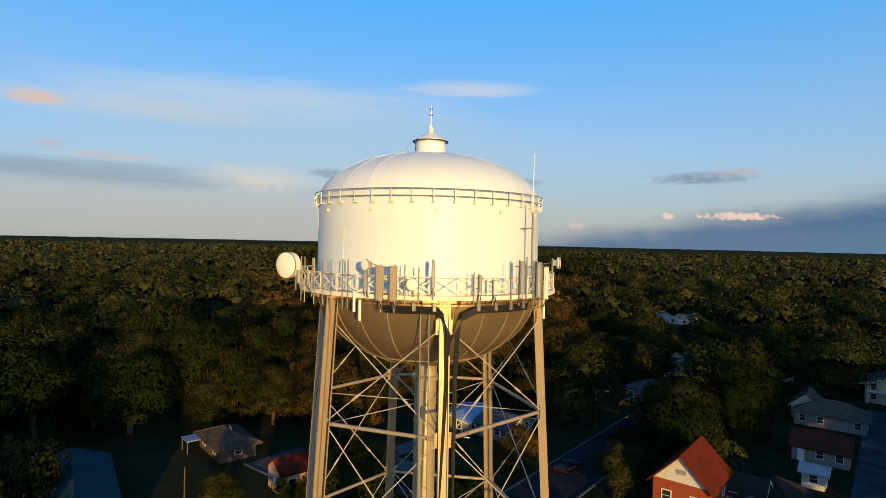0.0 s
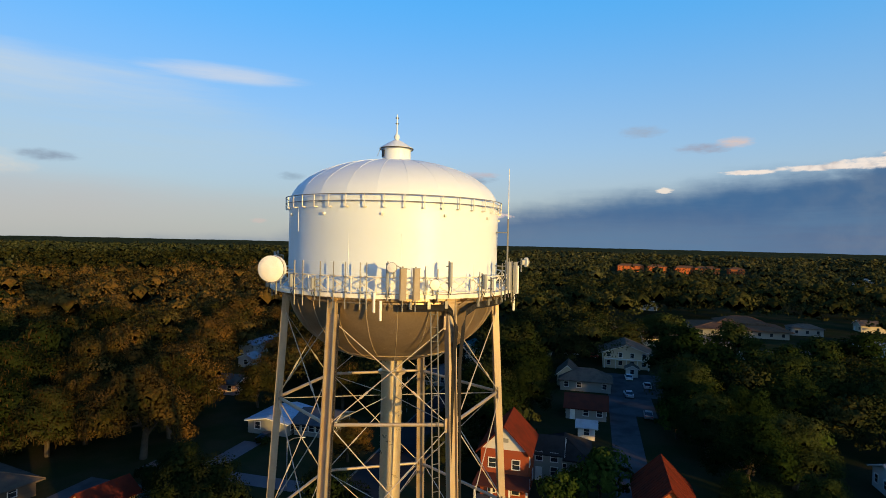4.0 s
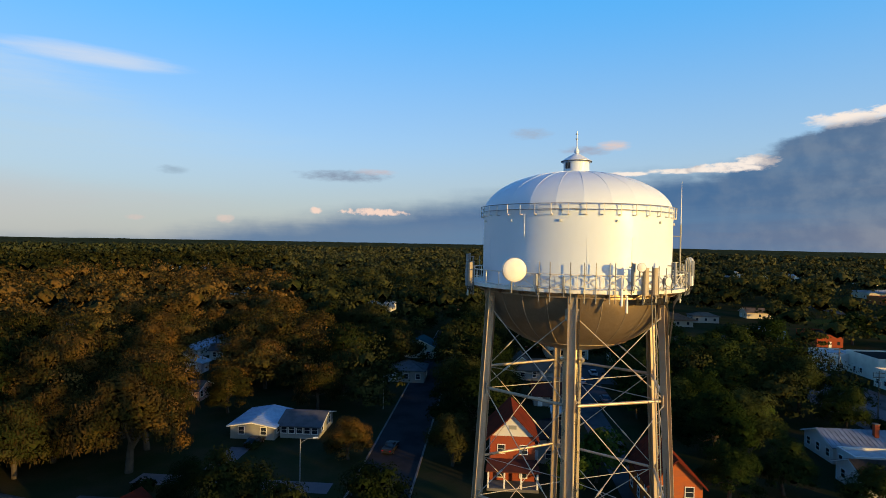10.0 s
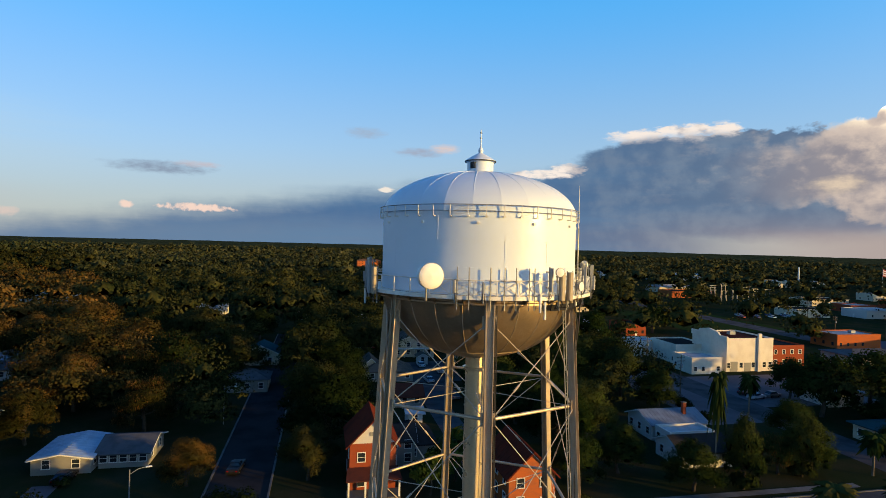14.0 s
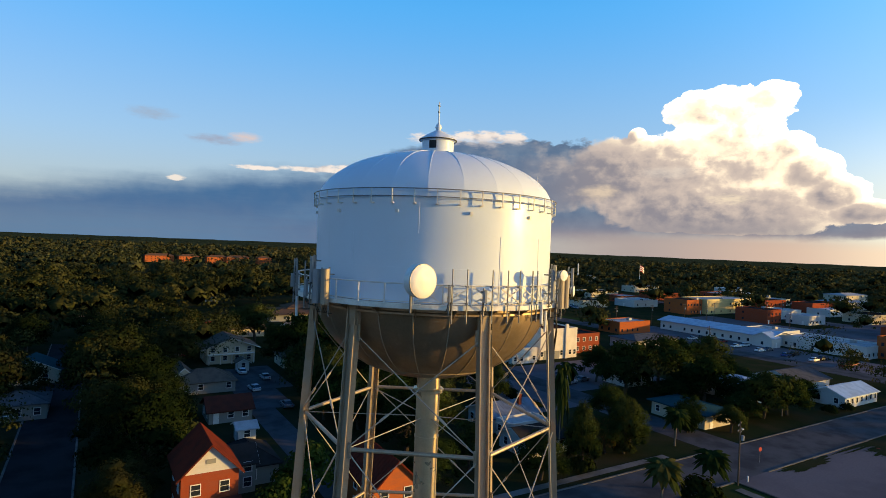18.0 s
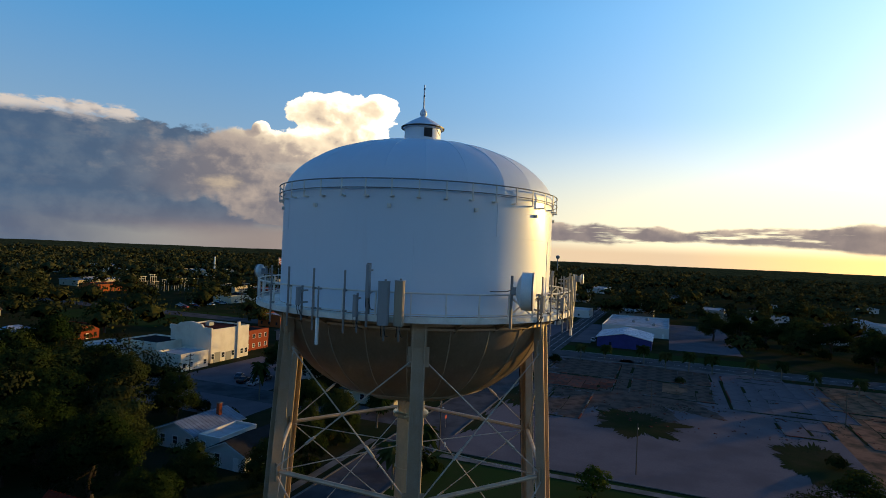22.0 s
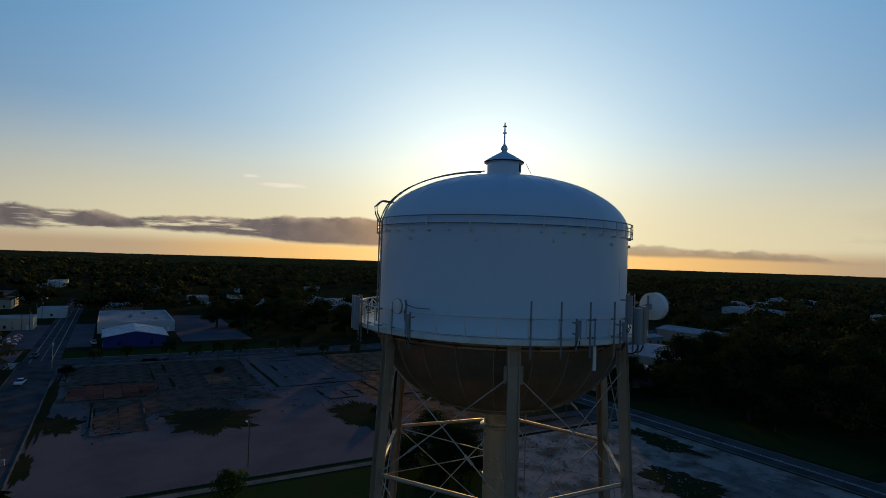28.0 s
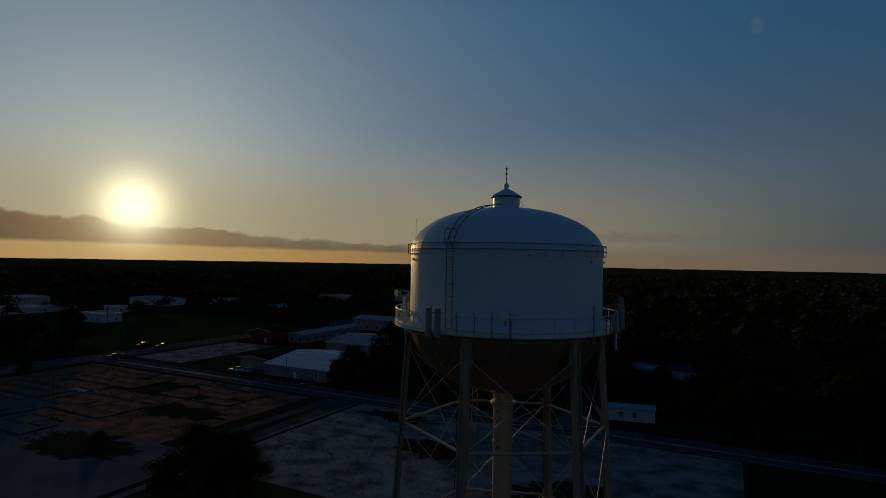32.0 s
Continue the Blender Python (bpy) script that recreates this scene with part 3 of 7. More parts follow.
class Geo:
    """Gathers vertices and faces, then becomes one mesh object."""

    def __init__(self):
        self.v, self.f = [], []

    def add(self, verts, faces):
        n = len(self.v)
        self.v += [tuple(p) for p in verts]
        self.f += [tuple(i + n for i in q) for q in faces]
        return self

    def box(self, c, s, turn=0.0):
        a, b = math.cos(turn), math.sin(turn)
        x, y, z = (k / 2 for k in s)
        pts = [(c[0] + a * i * x - b * j * y, c[1] + b * i * x + a * j * y, c[2] + k * z) for k in (-1, 1) for i, j in ((-1, -1), (1, -1), (1, 1), (-1, 1))]
        return self.add(pts, [(3, 2, 1, 0), (4, 5, 6, 7), (0, 1, 5, 4), (1, 2, 6, 5), (2, 3, 7, 6), (3, 0, 4, 7)])

    def beam(self, p, q, w, h, side=(0, 0, 1)):
        p, q = Vector(p), Vector(q)
        d = (q - p).normalized()
        a = d.cross(Vector(side)).normalized() * (w / 2)
        b = a.cross(d).normalized() * (h / 2)
        pts = [e + i * a + j * b for e in (p, q) for i, j in ((-1, -1), (1, -1), (1, 1), (-1, 1))]
        return self.add(pts, [(3, 2, 1, 0), (4, 5, 6, 7), (0, 1, 5, 4), (1, 2, 6, 5), (2, 3, 7, 6), (3, 0, 4, 7)])

    def tube(self, pts, r, n=8, r_end=None):
        pts = [Vector(p) for p in pts]
        rings = []
        for i, p in enumerate(pts):
            d = (pts[min(i + 1, len(pts) - 1)] - pts[max(i - 1, 0)]).normalized()
            a = d.cross(Vector((0, 0, 1)) if abs(d.z) < 0.95 else Vector((1, 0, 0))).normalized()
            b = d.cross(a)
            k = r + ((r_end if r_end is not None else r) - r) * i / max(1, len(pts) - 1)
            rings.append([p + k * (a * math.cos(t) + b * math.sin(t)) for t in (2 * math.pi * j / n for j in range(n))])
        faces = [(i * n + j, i * n + (j + 1) % n, (i + 1) * n + (j + 1) % n, (i + 1) * n + j) for i in range(len(rings) - 1) for j in range(n)]
        faces += [tuple(range(n - 1, -1, -1)), tuple((len(rings) - 1) * n + j for j in range(n))]
        return self.add([p for g in rings for p in g], faces)

    def lathe(self, profile, n=64, start=0.0, sweep=360.0, close=False):
        full = sweep >= 360
        m = n if full else n + 1
        pts = [(r * math.cos(a), r * math.sin(a), z) for r, z in profile for a in (radians(start + sweep * i / n) for i in range(m))]
        k = len(profile)
        faces = []
        for i in range(k if close else k - 1):
            for j in range(n):
                j2, i2 = (j + 1) % m, (i + 1) % k
                faces.append((i * m + j, i * m + j2, i2 * m + j2, i2 * m + j))
        return self.add(pts, faces)

    def slab(self, outline, z0, z1):
        n = len(outline)
        pts = [(x, y, z) for z in (z0, z1) for x, y in outline]
        return self.add(pts, [tuple(range(n - 1, -1, -1)), tuple(range(n, 2 * n))] + [(i, (i + 1) % n, n + (i + 1) % n, n + i) for i in range(n)])

    def mesh(self, name, material, smooth=False):
        me = bpy.data.meshes.new(name)
        me.from_pydata(self.v, [], self.f)
        me.materials.append(material)
        if smooth:
            me.shade_smooth()
            me.set_sharp_from_angle(angle=radians(40))
        return me

    def part(self, name, material, parent=None, label="", smooth=False):
        ob = new(name, self.mesh(name, material, smooth))
        ob.parent = parent
        return tagged(ob, label) if label else ob


def link_part(name, me, parent, m=None):
    ob = new(name, me)
    ob.parent = parent
    if m is not None:
        ob.matrix_local = m
    return ob


def thing(name, m, label, category, group=""):
    ob = new(name)
    ob.empty_display_size = 0.3
    ob.matrix_world = m
    return tagged(ob, label, category, group)


TURN = radians(-33)
CU, SU = math.cos(TURN), math.sin(TURN)


def town(u, v, z=0.0):
    """The world place of a point of the town's street grid."""
    return Vector((u * CU - v * SU, u * SU + v * CU, z))


def at(u, v, turn=0.0, z=0.0):
    return Matrix.Translation(town(u, v, z)) @ Matrix.Rotation(TURN + radians(turn), 4, "Z")


GRID = at(0, 0)


def sheet(name, rects, z, material, label="", kind="structure", thick=0.0):
    """Flat pieces of ground on the street grid: (u0, u1, v0, v1)."""
    g = Geo()
    for a, b, c, d in rects:
        nu, nv = max(1, int((b - a) / 40)), max(1, int((d - c) / 40))
        pts = [(a + (b - a) * i / nu, c + (d - c) * j / nv, z) for j in range(nv + 1) for i in range(nu + 1)]
        g.add(pts, [(j * (nu + 1) + i, j * (nu + 1) + i + 1, (j + 1) * (nu + 1) + i + 1, (j + 1) * (nu + 1) + i) for j in range(nv) for i in range(nu)])
    ob = g.part(name, material)
    ob.matrix_world = GRID
    return tagged(ob, label, kind=kind)


def patch(name, u, v, ru, rv, z, material, label, seed, n=160, rough=0.2, ragged=0.08):
    """An uneven patch of ground cover."""
    rnd = random.Random(seed)
    ph = [rnd.uniform(0, 6.28) for _ in range(6)]
    rim = []
    for i in range(n):
        a = 2 * math.pi * i / n
        k = 1 + rough * sum(math.sin((j + 2) * a + ph[j]) / (j + 1.5) for j in range(6))
        k *= 0.9 + 0.35 * noise.noise(Vector((math.cos(a) * 4 + seed, math.sin(a) * 4, 0.5))) + ragged * (noise.noise(Vector((math.cos(a) * 17, math.sin(a) * 17, seed))) + noise.noise(Vector((math.cos(a) * 41, math.sin(a) * 41, seed)))) + rnd.uniform(-0.04, 0.04)
        rim.append((u + ru * k * math.cos(a), v + rv * k * math.sin(a), z))
    ob = Geo().add([(u, v, z)] + rim, [(0, 1 + i, 1 + (i + 1) % n) for i in range(n)]).part(name, material)
    ob.matrix_world = GRID
    return tagged(ob, label, kind="structure")


# ---- ground, streets and lots ----
g = Geo()
rings = [0, 60, 120, 200, 320, 500, 800, 1300, 2100, 3300, 4900]
g.lathe([(max(r, 0.01), 0.0) for r in rings], 72)
tagged(g.part("ground", GRASS), "rough grassy ground that runs to the wooded horizon", kind="structure")

sheet("road_1", [(-60, 460, 28, 38)], 0.02, ASPHALT, "worn grey asphalt street beside the empty lot")
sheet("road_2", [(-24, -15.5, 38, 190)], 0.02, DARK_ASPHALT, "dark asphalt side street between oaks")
sheet("road_3", [(74, 83, -91, -44), (83, 92, 38, 150)], 0.02, ASPHALT, "grey asphalt cross street")
sheet("road_4", [(186, 198, -330, 28), (186, 198, 38, 330)], 0.02, ASPHALT, "wide asphalt road past the palm row")
sheet("road_5", [(-160, 186, -99, -91.5)], 0.02, ASPHALT, "asphalt lane along the gravel lot")
sheet("lot_asphalt", [(74, 186, -44, 28)], 0.012, TARMAC, "pale cracked asphalt of a cleared lot")
sheet("lot_soil", [(88, 180, -89, -44)], 0.014, SOIL, "bare brown soil of a cleared lot")
sheet("gravel_lot", [(-14, 72, -90.5, -40)], 0.014, GRAVEL, "pale gravel yard beside the water tower")
sheet("gravel_strip", [(158, 182, -150, -104)], 0.014, GRAVEL, "pale gravel strip beside the road")
sheet("parking_lot", [(92, 126, 80, 110), (70, 83, 70, 118)], 0.016, TARMAC, "grey parking lot behind the white hall")
sheet("yard_lane", [(14.3, 19.6, 38, 136), (19.6, 24, 96, 112), (19.6, 28.5, 112, 137)], 0.016, ASPHALT, "grey lane between the brick houses")
g = Geo()
bend = [(20 + 13 * (k / 14) ** 1.6, -98.6 - 44 * k / 14) for k in range(15)]
g.v += [(u + s * (2.4 + 3.2 * (1 - i / 14) ** 4), v, 0.017) for i, (u, v) in enumerate(bend) for s in (-1, 1)]
g.f += [(2 * i, 2 * i + 2, 2 * i + 3, 2 * i + 1) for i in range(14)]
side_lane = g.part("side_lane", TARMAC)
side_lane.matrix_world = GRID
tagged(side_lane, "pale dirt lane that bends away among trees", kind="structure")
sheet("market_lot", [(198, 222, 40, 160), (225, 300, 20, 50), (300, 420, 70, 125), (262, 300, 80, 180), (330, 520, 215, 245), (430, 560, 80, 115), (330, 350, 125, 330), (228, 330, -38, -11), (340, 420, -150, -100)], 0.016, TARMAC, "grey parking lot before the shops")
sheet("driveway", [(-56, -27, 42.5, 46), (-48, -44.5, 46, 58)], 0.016, TARMAC, "pale concrete driveway")
sheet("verge", [(198, 214, -44, 28)], 0.015, LAWN, "green verge along the road")
sheet("lawn", [(28, 73, -40, 28), (28, 82, -140, -101), (203, 350, -216, -108), (150, 205, 186, 262)], 0.008, LAWN, "mown green grass")
sheet("pavement", [(70.3, 72.0, -40, 26), (-24, 73, 39.5, 41), (184, 185.8, -44, 27), (199, 200.5, -44, 27), (73, 74.0, -90, -45)], 0.09, CONCRETE, "narrow concrete pavement")

# kerbs
g = Geo()
for a, b, c, d in ((-60, 73, 27.7, 28), (83, 186, 27.7, 28), (-15, 83, 38, 38.3), (92, 186, 38, 38.3), (73.7, 74, -45, 28), (185.7, 186, -90, 28), (198, 198.3, -90, 28), (-160, 74, -91.5, -91.2), (84, 186, -91.2, -90.9), (-160, 186, -99.3, -99), (-15.5, -15.2, 38, 190), (-24.3, -24, 38, 190)):
    g.box(((a + b) / 2, (c + d) / 2, 0.06), (b - a, d - c, 0.14))
kerb = g.part("kerb", CONCRETE)
kerb.matrix_world = GRID
tagged(kerb, "low concrete kerb along the streets", kind="structure")

# painted road lines
g = Geo()
for i in range(60):
    g.box((200 + i * 4.4, 33, 0.026), (2.6, 0.14, 0.006))
for v in (30.2, 35.8):
    g.box((320, v, 0.026), (250, 0.14, 0.006))
for k in range(9):
    g.box((187 + k * 1.2, 40, 0.026), (0.5, 2.4, 0.006))
for v in (-94.9, -95.4):
    g.box((60, v, 0.026), (240, 0.12, 0.006))
for i in range(80):
    g.box((192, -320 + i * 4.2, 0.026), (0.14, 2.4, 0.006))
lines = g.part("road_lines", LINE)
lines.matrix_world = GRID
tagged(lines, "faded white and yellow road markings", kind="structure")

# grass patches and stains on the cleared lot
patch("lot_dirt", 148, 2, 42, 25, 0.02, DIRT, "trodden dirt and dust on the cleared lot", 21, 400, 0.10, 0.10)
patch("grass_patch", 110, -5, 10, 10.5, 0.03, GRASS, "ragged weeds on the cleared lot", 1, 400, 0.12, 0.16)
patch("grass_patch", 118, 23, 8.5, 4, 0.03, GRASS, "ragged weeds on the cleared lot", 2, 300, 0.12, 0.16)
patch("grass_patch", 101, -36, 12, 7.5, 0.03, GRASS, "ragged weeds on the cleared lot", 3, 400, 0.12, 0.16)
patch("grass_patch", 93, 26.6, 8, 1.5, 0.03, GRASS, "ragged weeds along the kerb", 4, 300, 0.12, 0.16)
patch("grass_patch", 136, 26.6, 36, 1.2, 0.034, GRASS, "ragged weeds along the kerb", 5, 400, 0.12, 0.16)
patch("grass_patch", 79, -62, 1.6, 17, 0.05, GRASS, "grass strip along the street", 6)
patch("grass_patch", 40, -68, 8, 6, 0.03, GRASS, "weeds in the gravel", 7)
patch("grass_patch", 10, -58, 10, 8, 0.03, GRASS, "weeds in the gravel", 8)
patch("grass_patch", 58, -84, 11, 4, 0.03, GRASS, "weeds in the gravel", 9)
patch("soil_patch", 143, 13, 6, 9, 0.028, RUBBLE, "reddish brick dust on the cleared lot", 10, 300, 0.12, 0.18)
patch("soil_patch", 115, 15.5, 3.2, 2.4, 0.034, RUBBLE, "reddish brick dust on the cleared lot", 11, 200, 0.12, 0.18)
patch("soil_patch", 152, -10, 9, 7, 0.028, SOIL, "reddish brick dust on the cleared lot", 12, 300, 0.12, 0.18)
patch("soil_patch", 130, -76, 24, 9, 0.028, GRASS, "dry weeds on bare soil", 13)
patch("soil_patch", 104, -62, 12, 6, 0.028, GRASS, "dry weeds on bare soil", 14)
patch("concrete_apron", 24, -80, 18, 8, 0.026, CONCRETE, "pale worn concrete apron", 15)

# remains of the demolished buildings: floor slabs, footings, brick heaps
rnd = random.Random(5)


def ruined_floor(u, v, w, d, material, label):
    base = thing("foundation_slab", at(u, v), label, "foundation", "remains of demolished buildings")
    nu, nv = max(2, int(w / 5)), max(2, int(d / 4))
    for i in range(nu):
        for j in range(nv):
            if rnd.random() < 0.86:
                x, y = -w / 2 + (i + 0.5) * w / nu, -d / 2 + (j + 0.5) * d / nv
                Geo().box((0, 0, 0), (w / nu - 0.12, d / nv - 0.12, 0.1)).part("slab", material, base).matrix_local = Matrix.Translation((x, y, 0.03 + rnd.uniform(-0.02, 0.02))) @ Euler((rnd.uniform(-0.006, 0.006), rnd.uniform(-0.006, 0.006), rnd.uniform(-0.01, 0.01))).to_matrix().to_4x4()
    g = Geo()
    for k in range(nu + 1):
        if k in (0, nu) or rnd.random() < 0.4:
            x, y0, y1 = -w / 2 + k * w / nu, rnd.uniform(-0.55, -0.1) * d, rnd.uniform(0.1, 0.55) * d
            g.box((x + rnd.uniform(-0.4, 0.4), (y0 + y1) / 2, 0.035), (rnd.uniform(0.5, 1.1), y1 - y0, 0.05), rnd.uniform(-0.02, 0.02))
    for k in range(nv + 1):
        if k in (0, nv) or rnd.random() < 0.4:
            y, x0, x1 = -d / 2 + k * d / nv, rnd.uniform(-0.55, -0.1) * w, rnd.uniform(0.1, 0.55) * w
            g.box(((x0 + x1) / 2, y + rnd.uniform(-0.4, 0.4), 0.04), (x1 - x0, rnd.uniform(0.5, 1.1), 0.05), rnd.uniform(-0.02, 0.02))
    g.part("overgrown_trench", GRASS, base, "dark overgrown trench lines")
    for x0, y0, x1, y1 in ((-w / 2, -d / 2, w / 2, -d / 2), (-w / 2, d / 2, w / 2, d / 2), (-w / 2, -d / 2, -w / 2, d / 2), (w / 2, -d / 2, w / 2, d / 2)):
        for k in range(6):
            if rnd.random() < 0.62:
                a, b = k / 6, (k + 0.96) / 6
                Geo().beam((x0 + (x1 - x0) * a, y0 + (y1 - y0) * a, 0.1), (x0 + (x1 - x0) * b, y0 + (y1 - y0) * b, 0.1), 0.3, rnd.uniform(0.12, 0.26)).part("footing", CONCRETE if rnd.random() < 0.6 else RUBBLE, base)
    return base


OLD = "cracked concrete floor of a demolished building"
for u, v, w, d, mt in ((169, 14.5, 26, 21, DIRT), (146, 13.5, 16, 20, RUBBLE), (120.5, 12.5, 27, 10, DIRT), (171, -11.5, 21, 22, DIRT), (149, -11.5, 20, 21, DIRT), (157, -39, 44, 26, TARMAC), (124, -39, 14, 10, TARMAC), (160, -56, 26, 14, SOIL), (128, -56, 26, 14, SOIL), (150, -78, 28, 14, SOIL), (112, -78, 26, 14, SOIL), (118, -88, 10, 1.5, CONCRETE), (146, -63, 7, 2.5, WHITE_ROOF)):
    ruined_floor(u, v, w, d, mt, OLD)
# weeds over the cleared ground: small tufts in drifts
g = Geo()
for _ in range(16000):
    u, v = rnd.uniform(90, 185), rnd.uniform(-88, 27)
    if u < 106 - 0.25 * max(0, v) and v > -28 or (-30 < v < -24 and u < 134):
        continue
    if noise.noise(Vector((u * 0.05, v * 0.09, 7.7))) + 0.5 * noise.noise(Vector((u * 0.2, v * 0.3, 1.7))) < 0.20:
        continue
    r, hgt = rnd.uniform(0.08, 0.26), rnd.uniform(0.05, 0.12)
    a = rnd.uniform(0, 2)
    rim = [(u + r * math.cos(a + k * 1.257) * rnd.uniform(0.7, 1.2), v + r * math.sin(a + k * 1.257) * rnd.uniform(0.7, 1.2), 0.03) for k in range(5)]
    g.add([(u, v, hgt)] + rim, [(0, 1 + k, 1 + (k + 1) % 5) for k in range(5)])
ob = g.part("weeds", GRASS)
ob.matrix_world = GRID
tagged(ob, "low weeds in drifts over the cleared lot", "weeds", kind="stuff")
g = Geo()
for _ in range(900):
    u, v = rnd.uniform(108, 184), rnd.uniform(-86, 26)
    if noise.noise(Vector((u * 0.06, v * 0.06, 3.1))) > -0.05:
        s = rnd.uniform(0.1, 0.38)
        g.box((u, v, s * 0.18), (s * rnd.uniform(0.6, 2.2), s, s * 0.4), rnd.uniform(0, 3))
ob = g.part("rubble", RUBBLE)
ob.matrix_world = GRID
tagged(ob, "scattered brick and concrete rubble", "rubble", kind="stuff")
g = Geo()
for _ in range(1500):
    u, v = rnd.uniform(-12, 72), rnd.uniform(-90, -42)
    s = rnd.uniform(0.08, 0.3)
    g.box((u, v, s * 0.25), (s * rnd.uniform(0.6, 1.6), s, s * 0.5), rnd.uniform(0, 3))
ob = g.part("gravel_stones", GRAVEL)
ob.matrix_world = GRID
tagged(ob, "loose pale stones on the gravel yard", "gravel", kind="stuff")

# ---- the water tower ----
R = 5.5
BOTTOM, BELT = 33.3, 37.4
LEGS = [-132.0, -75.5, -9.0, 58.5, 116.5, 173.0]
BAYS = list(zip(LEGS, LEGS[1:] + LEGS[:1]))


def polar(a, r, z):
    return Vector((r * math.cos(radians(a)), r * math.sin(radians(a)), z))


def leg_radius(z):
    return 5.5 + 0.06 * (34 - z)


tower = thing("water_tower", Matrix(), "white riveted steel water tower on six braced legs", "water tower")
n = 24
bowl_line = [(0.56, 29.3)] + [(R * math.sin(a), BOTTOM - 3.95 * math.cos(a)) for a in (radians(7 + 83 * i / n) for i in range(n + 1))]
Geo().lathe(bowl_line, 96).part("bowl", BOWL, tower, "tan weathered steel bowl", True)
Geo().lathe([(R, BOTTOM), (R, 34.65), (R, 36.0), (R, BELT)], 96).part("tank_shell", TANK, tower, "white painted tank wall", True)
dome_line = [(R * math.cos(a), BELT + 2.54 * math.sin(a)) for a in (radians(82 * i / n) for i in range(n + 1))]
dome = Geo().lathe([(0.80, 39.80), (R * 0.97, BELT - 0.02)], 48).part("dome", TANK, tower, "white domed tank roof of flattened gores")
gore = Geo()
for i, (r, z) in enumerate(dome_line):
    for j in range(5):
        t = radians(-7.5 + 3.75 * j)
        k = 1.004 * (0.7 + 0.3 * math.cos(radians(7.5)) / math.cos(t))
        gore.v.append((r * k * math.cos(t), r * k * math.sin(t), z))
gore.f += [(i * 5 + j, i * 5 + j + 1, i * 5 + j + 6, i * 5 + j + 5) for i in range(len(dome_line) - 1) for j in range(4)]
gore = gore.mesh("roof_gore", TANK, True)
for k in range(24):
    link_part("roof_gore", gore, dome, Matrix.Rotation(radians(15.5 + 15 * k), 4, "Z"))
seams = [Geo().lathe([(R + 0.012, z - 0.02), (R + 0.012, z + 0.02), (R - 0.02, z + 0.02), (R - 0.02, z - 0.02)], 96, close=True) for z in (34.65, 36.0)]
for s in seams:
    s.part("shell_seam", TANK, tower)
for k in range(24):
    a = 15 * k + 4
    line = [polar(a, r + 0.004, z) for r, z in bowl_line[9:]]
    Geo().tube(line, 0.019, 5).part("bowl_seam", SEAM, tower)
for k in range(12):
    line = [polar(30 * k + 19, r + 0.004, z) for r, z in bowl_line[2:10]]
    Geo().tube(line, 0.024, 5).part("bowl_seam", SEAM, tower)
r9, z9 = bowl_line[9]
Geo().lathe([(r9 + 0.02, z9 - 0.03), (r9 + 0.04, z9 + 0.01), (r9, z9 + 0.03), (r9 - 0.03, z9)], 96, close=True).part("bowl_ring_seam", SEAM, tower)
for k in range(24):
    line = [polar(15 * k + 8, r, z + 0.004) for r, z in dome_line]
    Geo().tube(line, 0.018, 5).part("dome_seam", TANK, tower)
for a, z0, z1 in ((-125, 33.35, 36.0), (-100, 34.7, 36.0), (-160, 36.0, 37.2), (-60, 33.35, 34.6), (170, 34.7, 36), (110, 36, 37.2), (60, 33.35, 34.6), (0, 34.7, 36), (30, 36, 37.2)):
    Geo().tube([polar(a, R + 0.002, z0), polar(a, R + 0.002, z1)], 0.012, 5).part("vertical_seam", TANK, tower)

# vent cap with its door and finial
cap = Geo().lathe([(0.76, 39.7), (0.76, 40.58)], 40).part("vent_cap", TANK, tower, "white round roof vent", True)
Geo().lathe([(0.78, 40.54), (0.90, 40.58), (0.90, 40.62), (0.52, 40.86), (0.12, 41.08), (0.05, 41.12)], 40).part("vent_roof", TANK, cap, "pale conical vent roof", True)
Geo().lathe([(0.905, 40.55), (0.915, 40.60), (0.87, 40.60), (0.86, 40.55)], 40, close=True).part("vent_rim", BLACK, cap)
Geo().box((0, 0, 0), (0.04, 0.34, 0.36)).part("vent_hatch", BLACK, cap, "dark open hatch").matrix_local = Matrix.Translation(polar(188, 0.76, 40.30)) @ Matrix.Rotation(radians(188), 4, "Z")
Geo().lathe([(0.10, 41.08), (0.16, 41.2), (0.13, 41.32), (0.06, 41.4), (0.035, 41.5), (0.028, 42.42), (0.001, 42.45)], 12).part("finial", TANK, tower, "slender pale roof finial", True)
for z in (41.95, 42.25):
    Geo().box((0, 0, z), (0.16, 0.05, 0.06)).part("finial_lamp", BLACK, tower)
Geo().tube([polar(200, 0.98, 40.6), polar(205, 1.25, 40.1)], 0.012, 5).part("stay_wire", GALV, tower)

# upper rail round the shoulder
for z, r in ((37.72, 0.024), (37.42, 0.02)):
    Geo().lathe([(5.68 + r * math.cos(t), z + r * math.sin(t)) for t in (math.pi * j / 3 for j in range(6))], 96, close=True).part("shoulder_rail", GALV, tower)
me = Geo().box((0.10, 0, 0.02), (0.035, 0.045, 0.58)).box((0, 0, -0.26), (0.22, 0.12, 0.05)).mesh("shoulder_post", RAIL)
for k in range(40):
    link_part("shoulder_post", me, tower, Matrix.Translation(polar(9 * k, 5.58, 37.42)) @ Matrix.Rotation(radians(9 * k), 4, "Z"))
me = Geo().box((0, 0, 0), (0.10, 0.12, 0.12)).mesh("shell_bracket", RAIL)
for k in range(12):
    link_part("shell_bracket", me, tower, Matrix.Translation(polar(30 * k + 11, 5.55, 36.85)) @ Matrix.Rotation(radians(30 * k + 11), 4, "Z"))

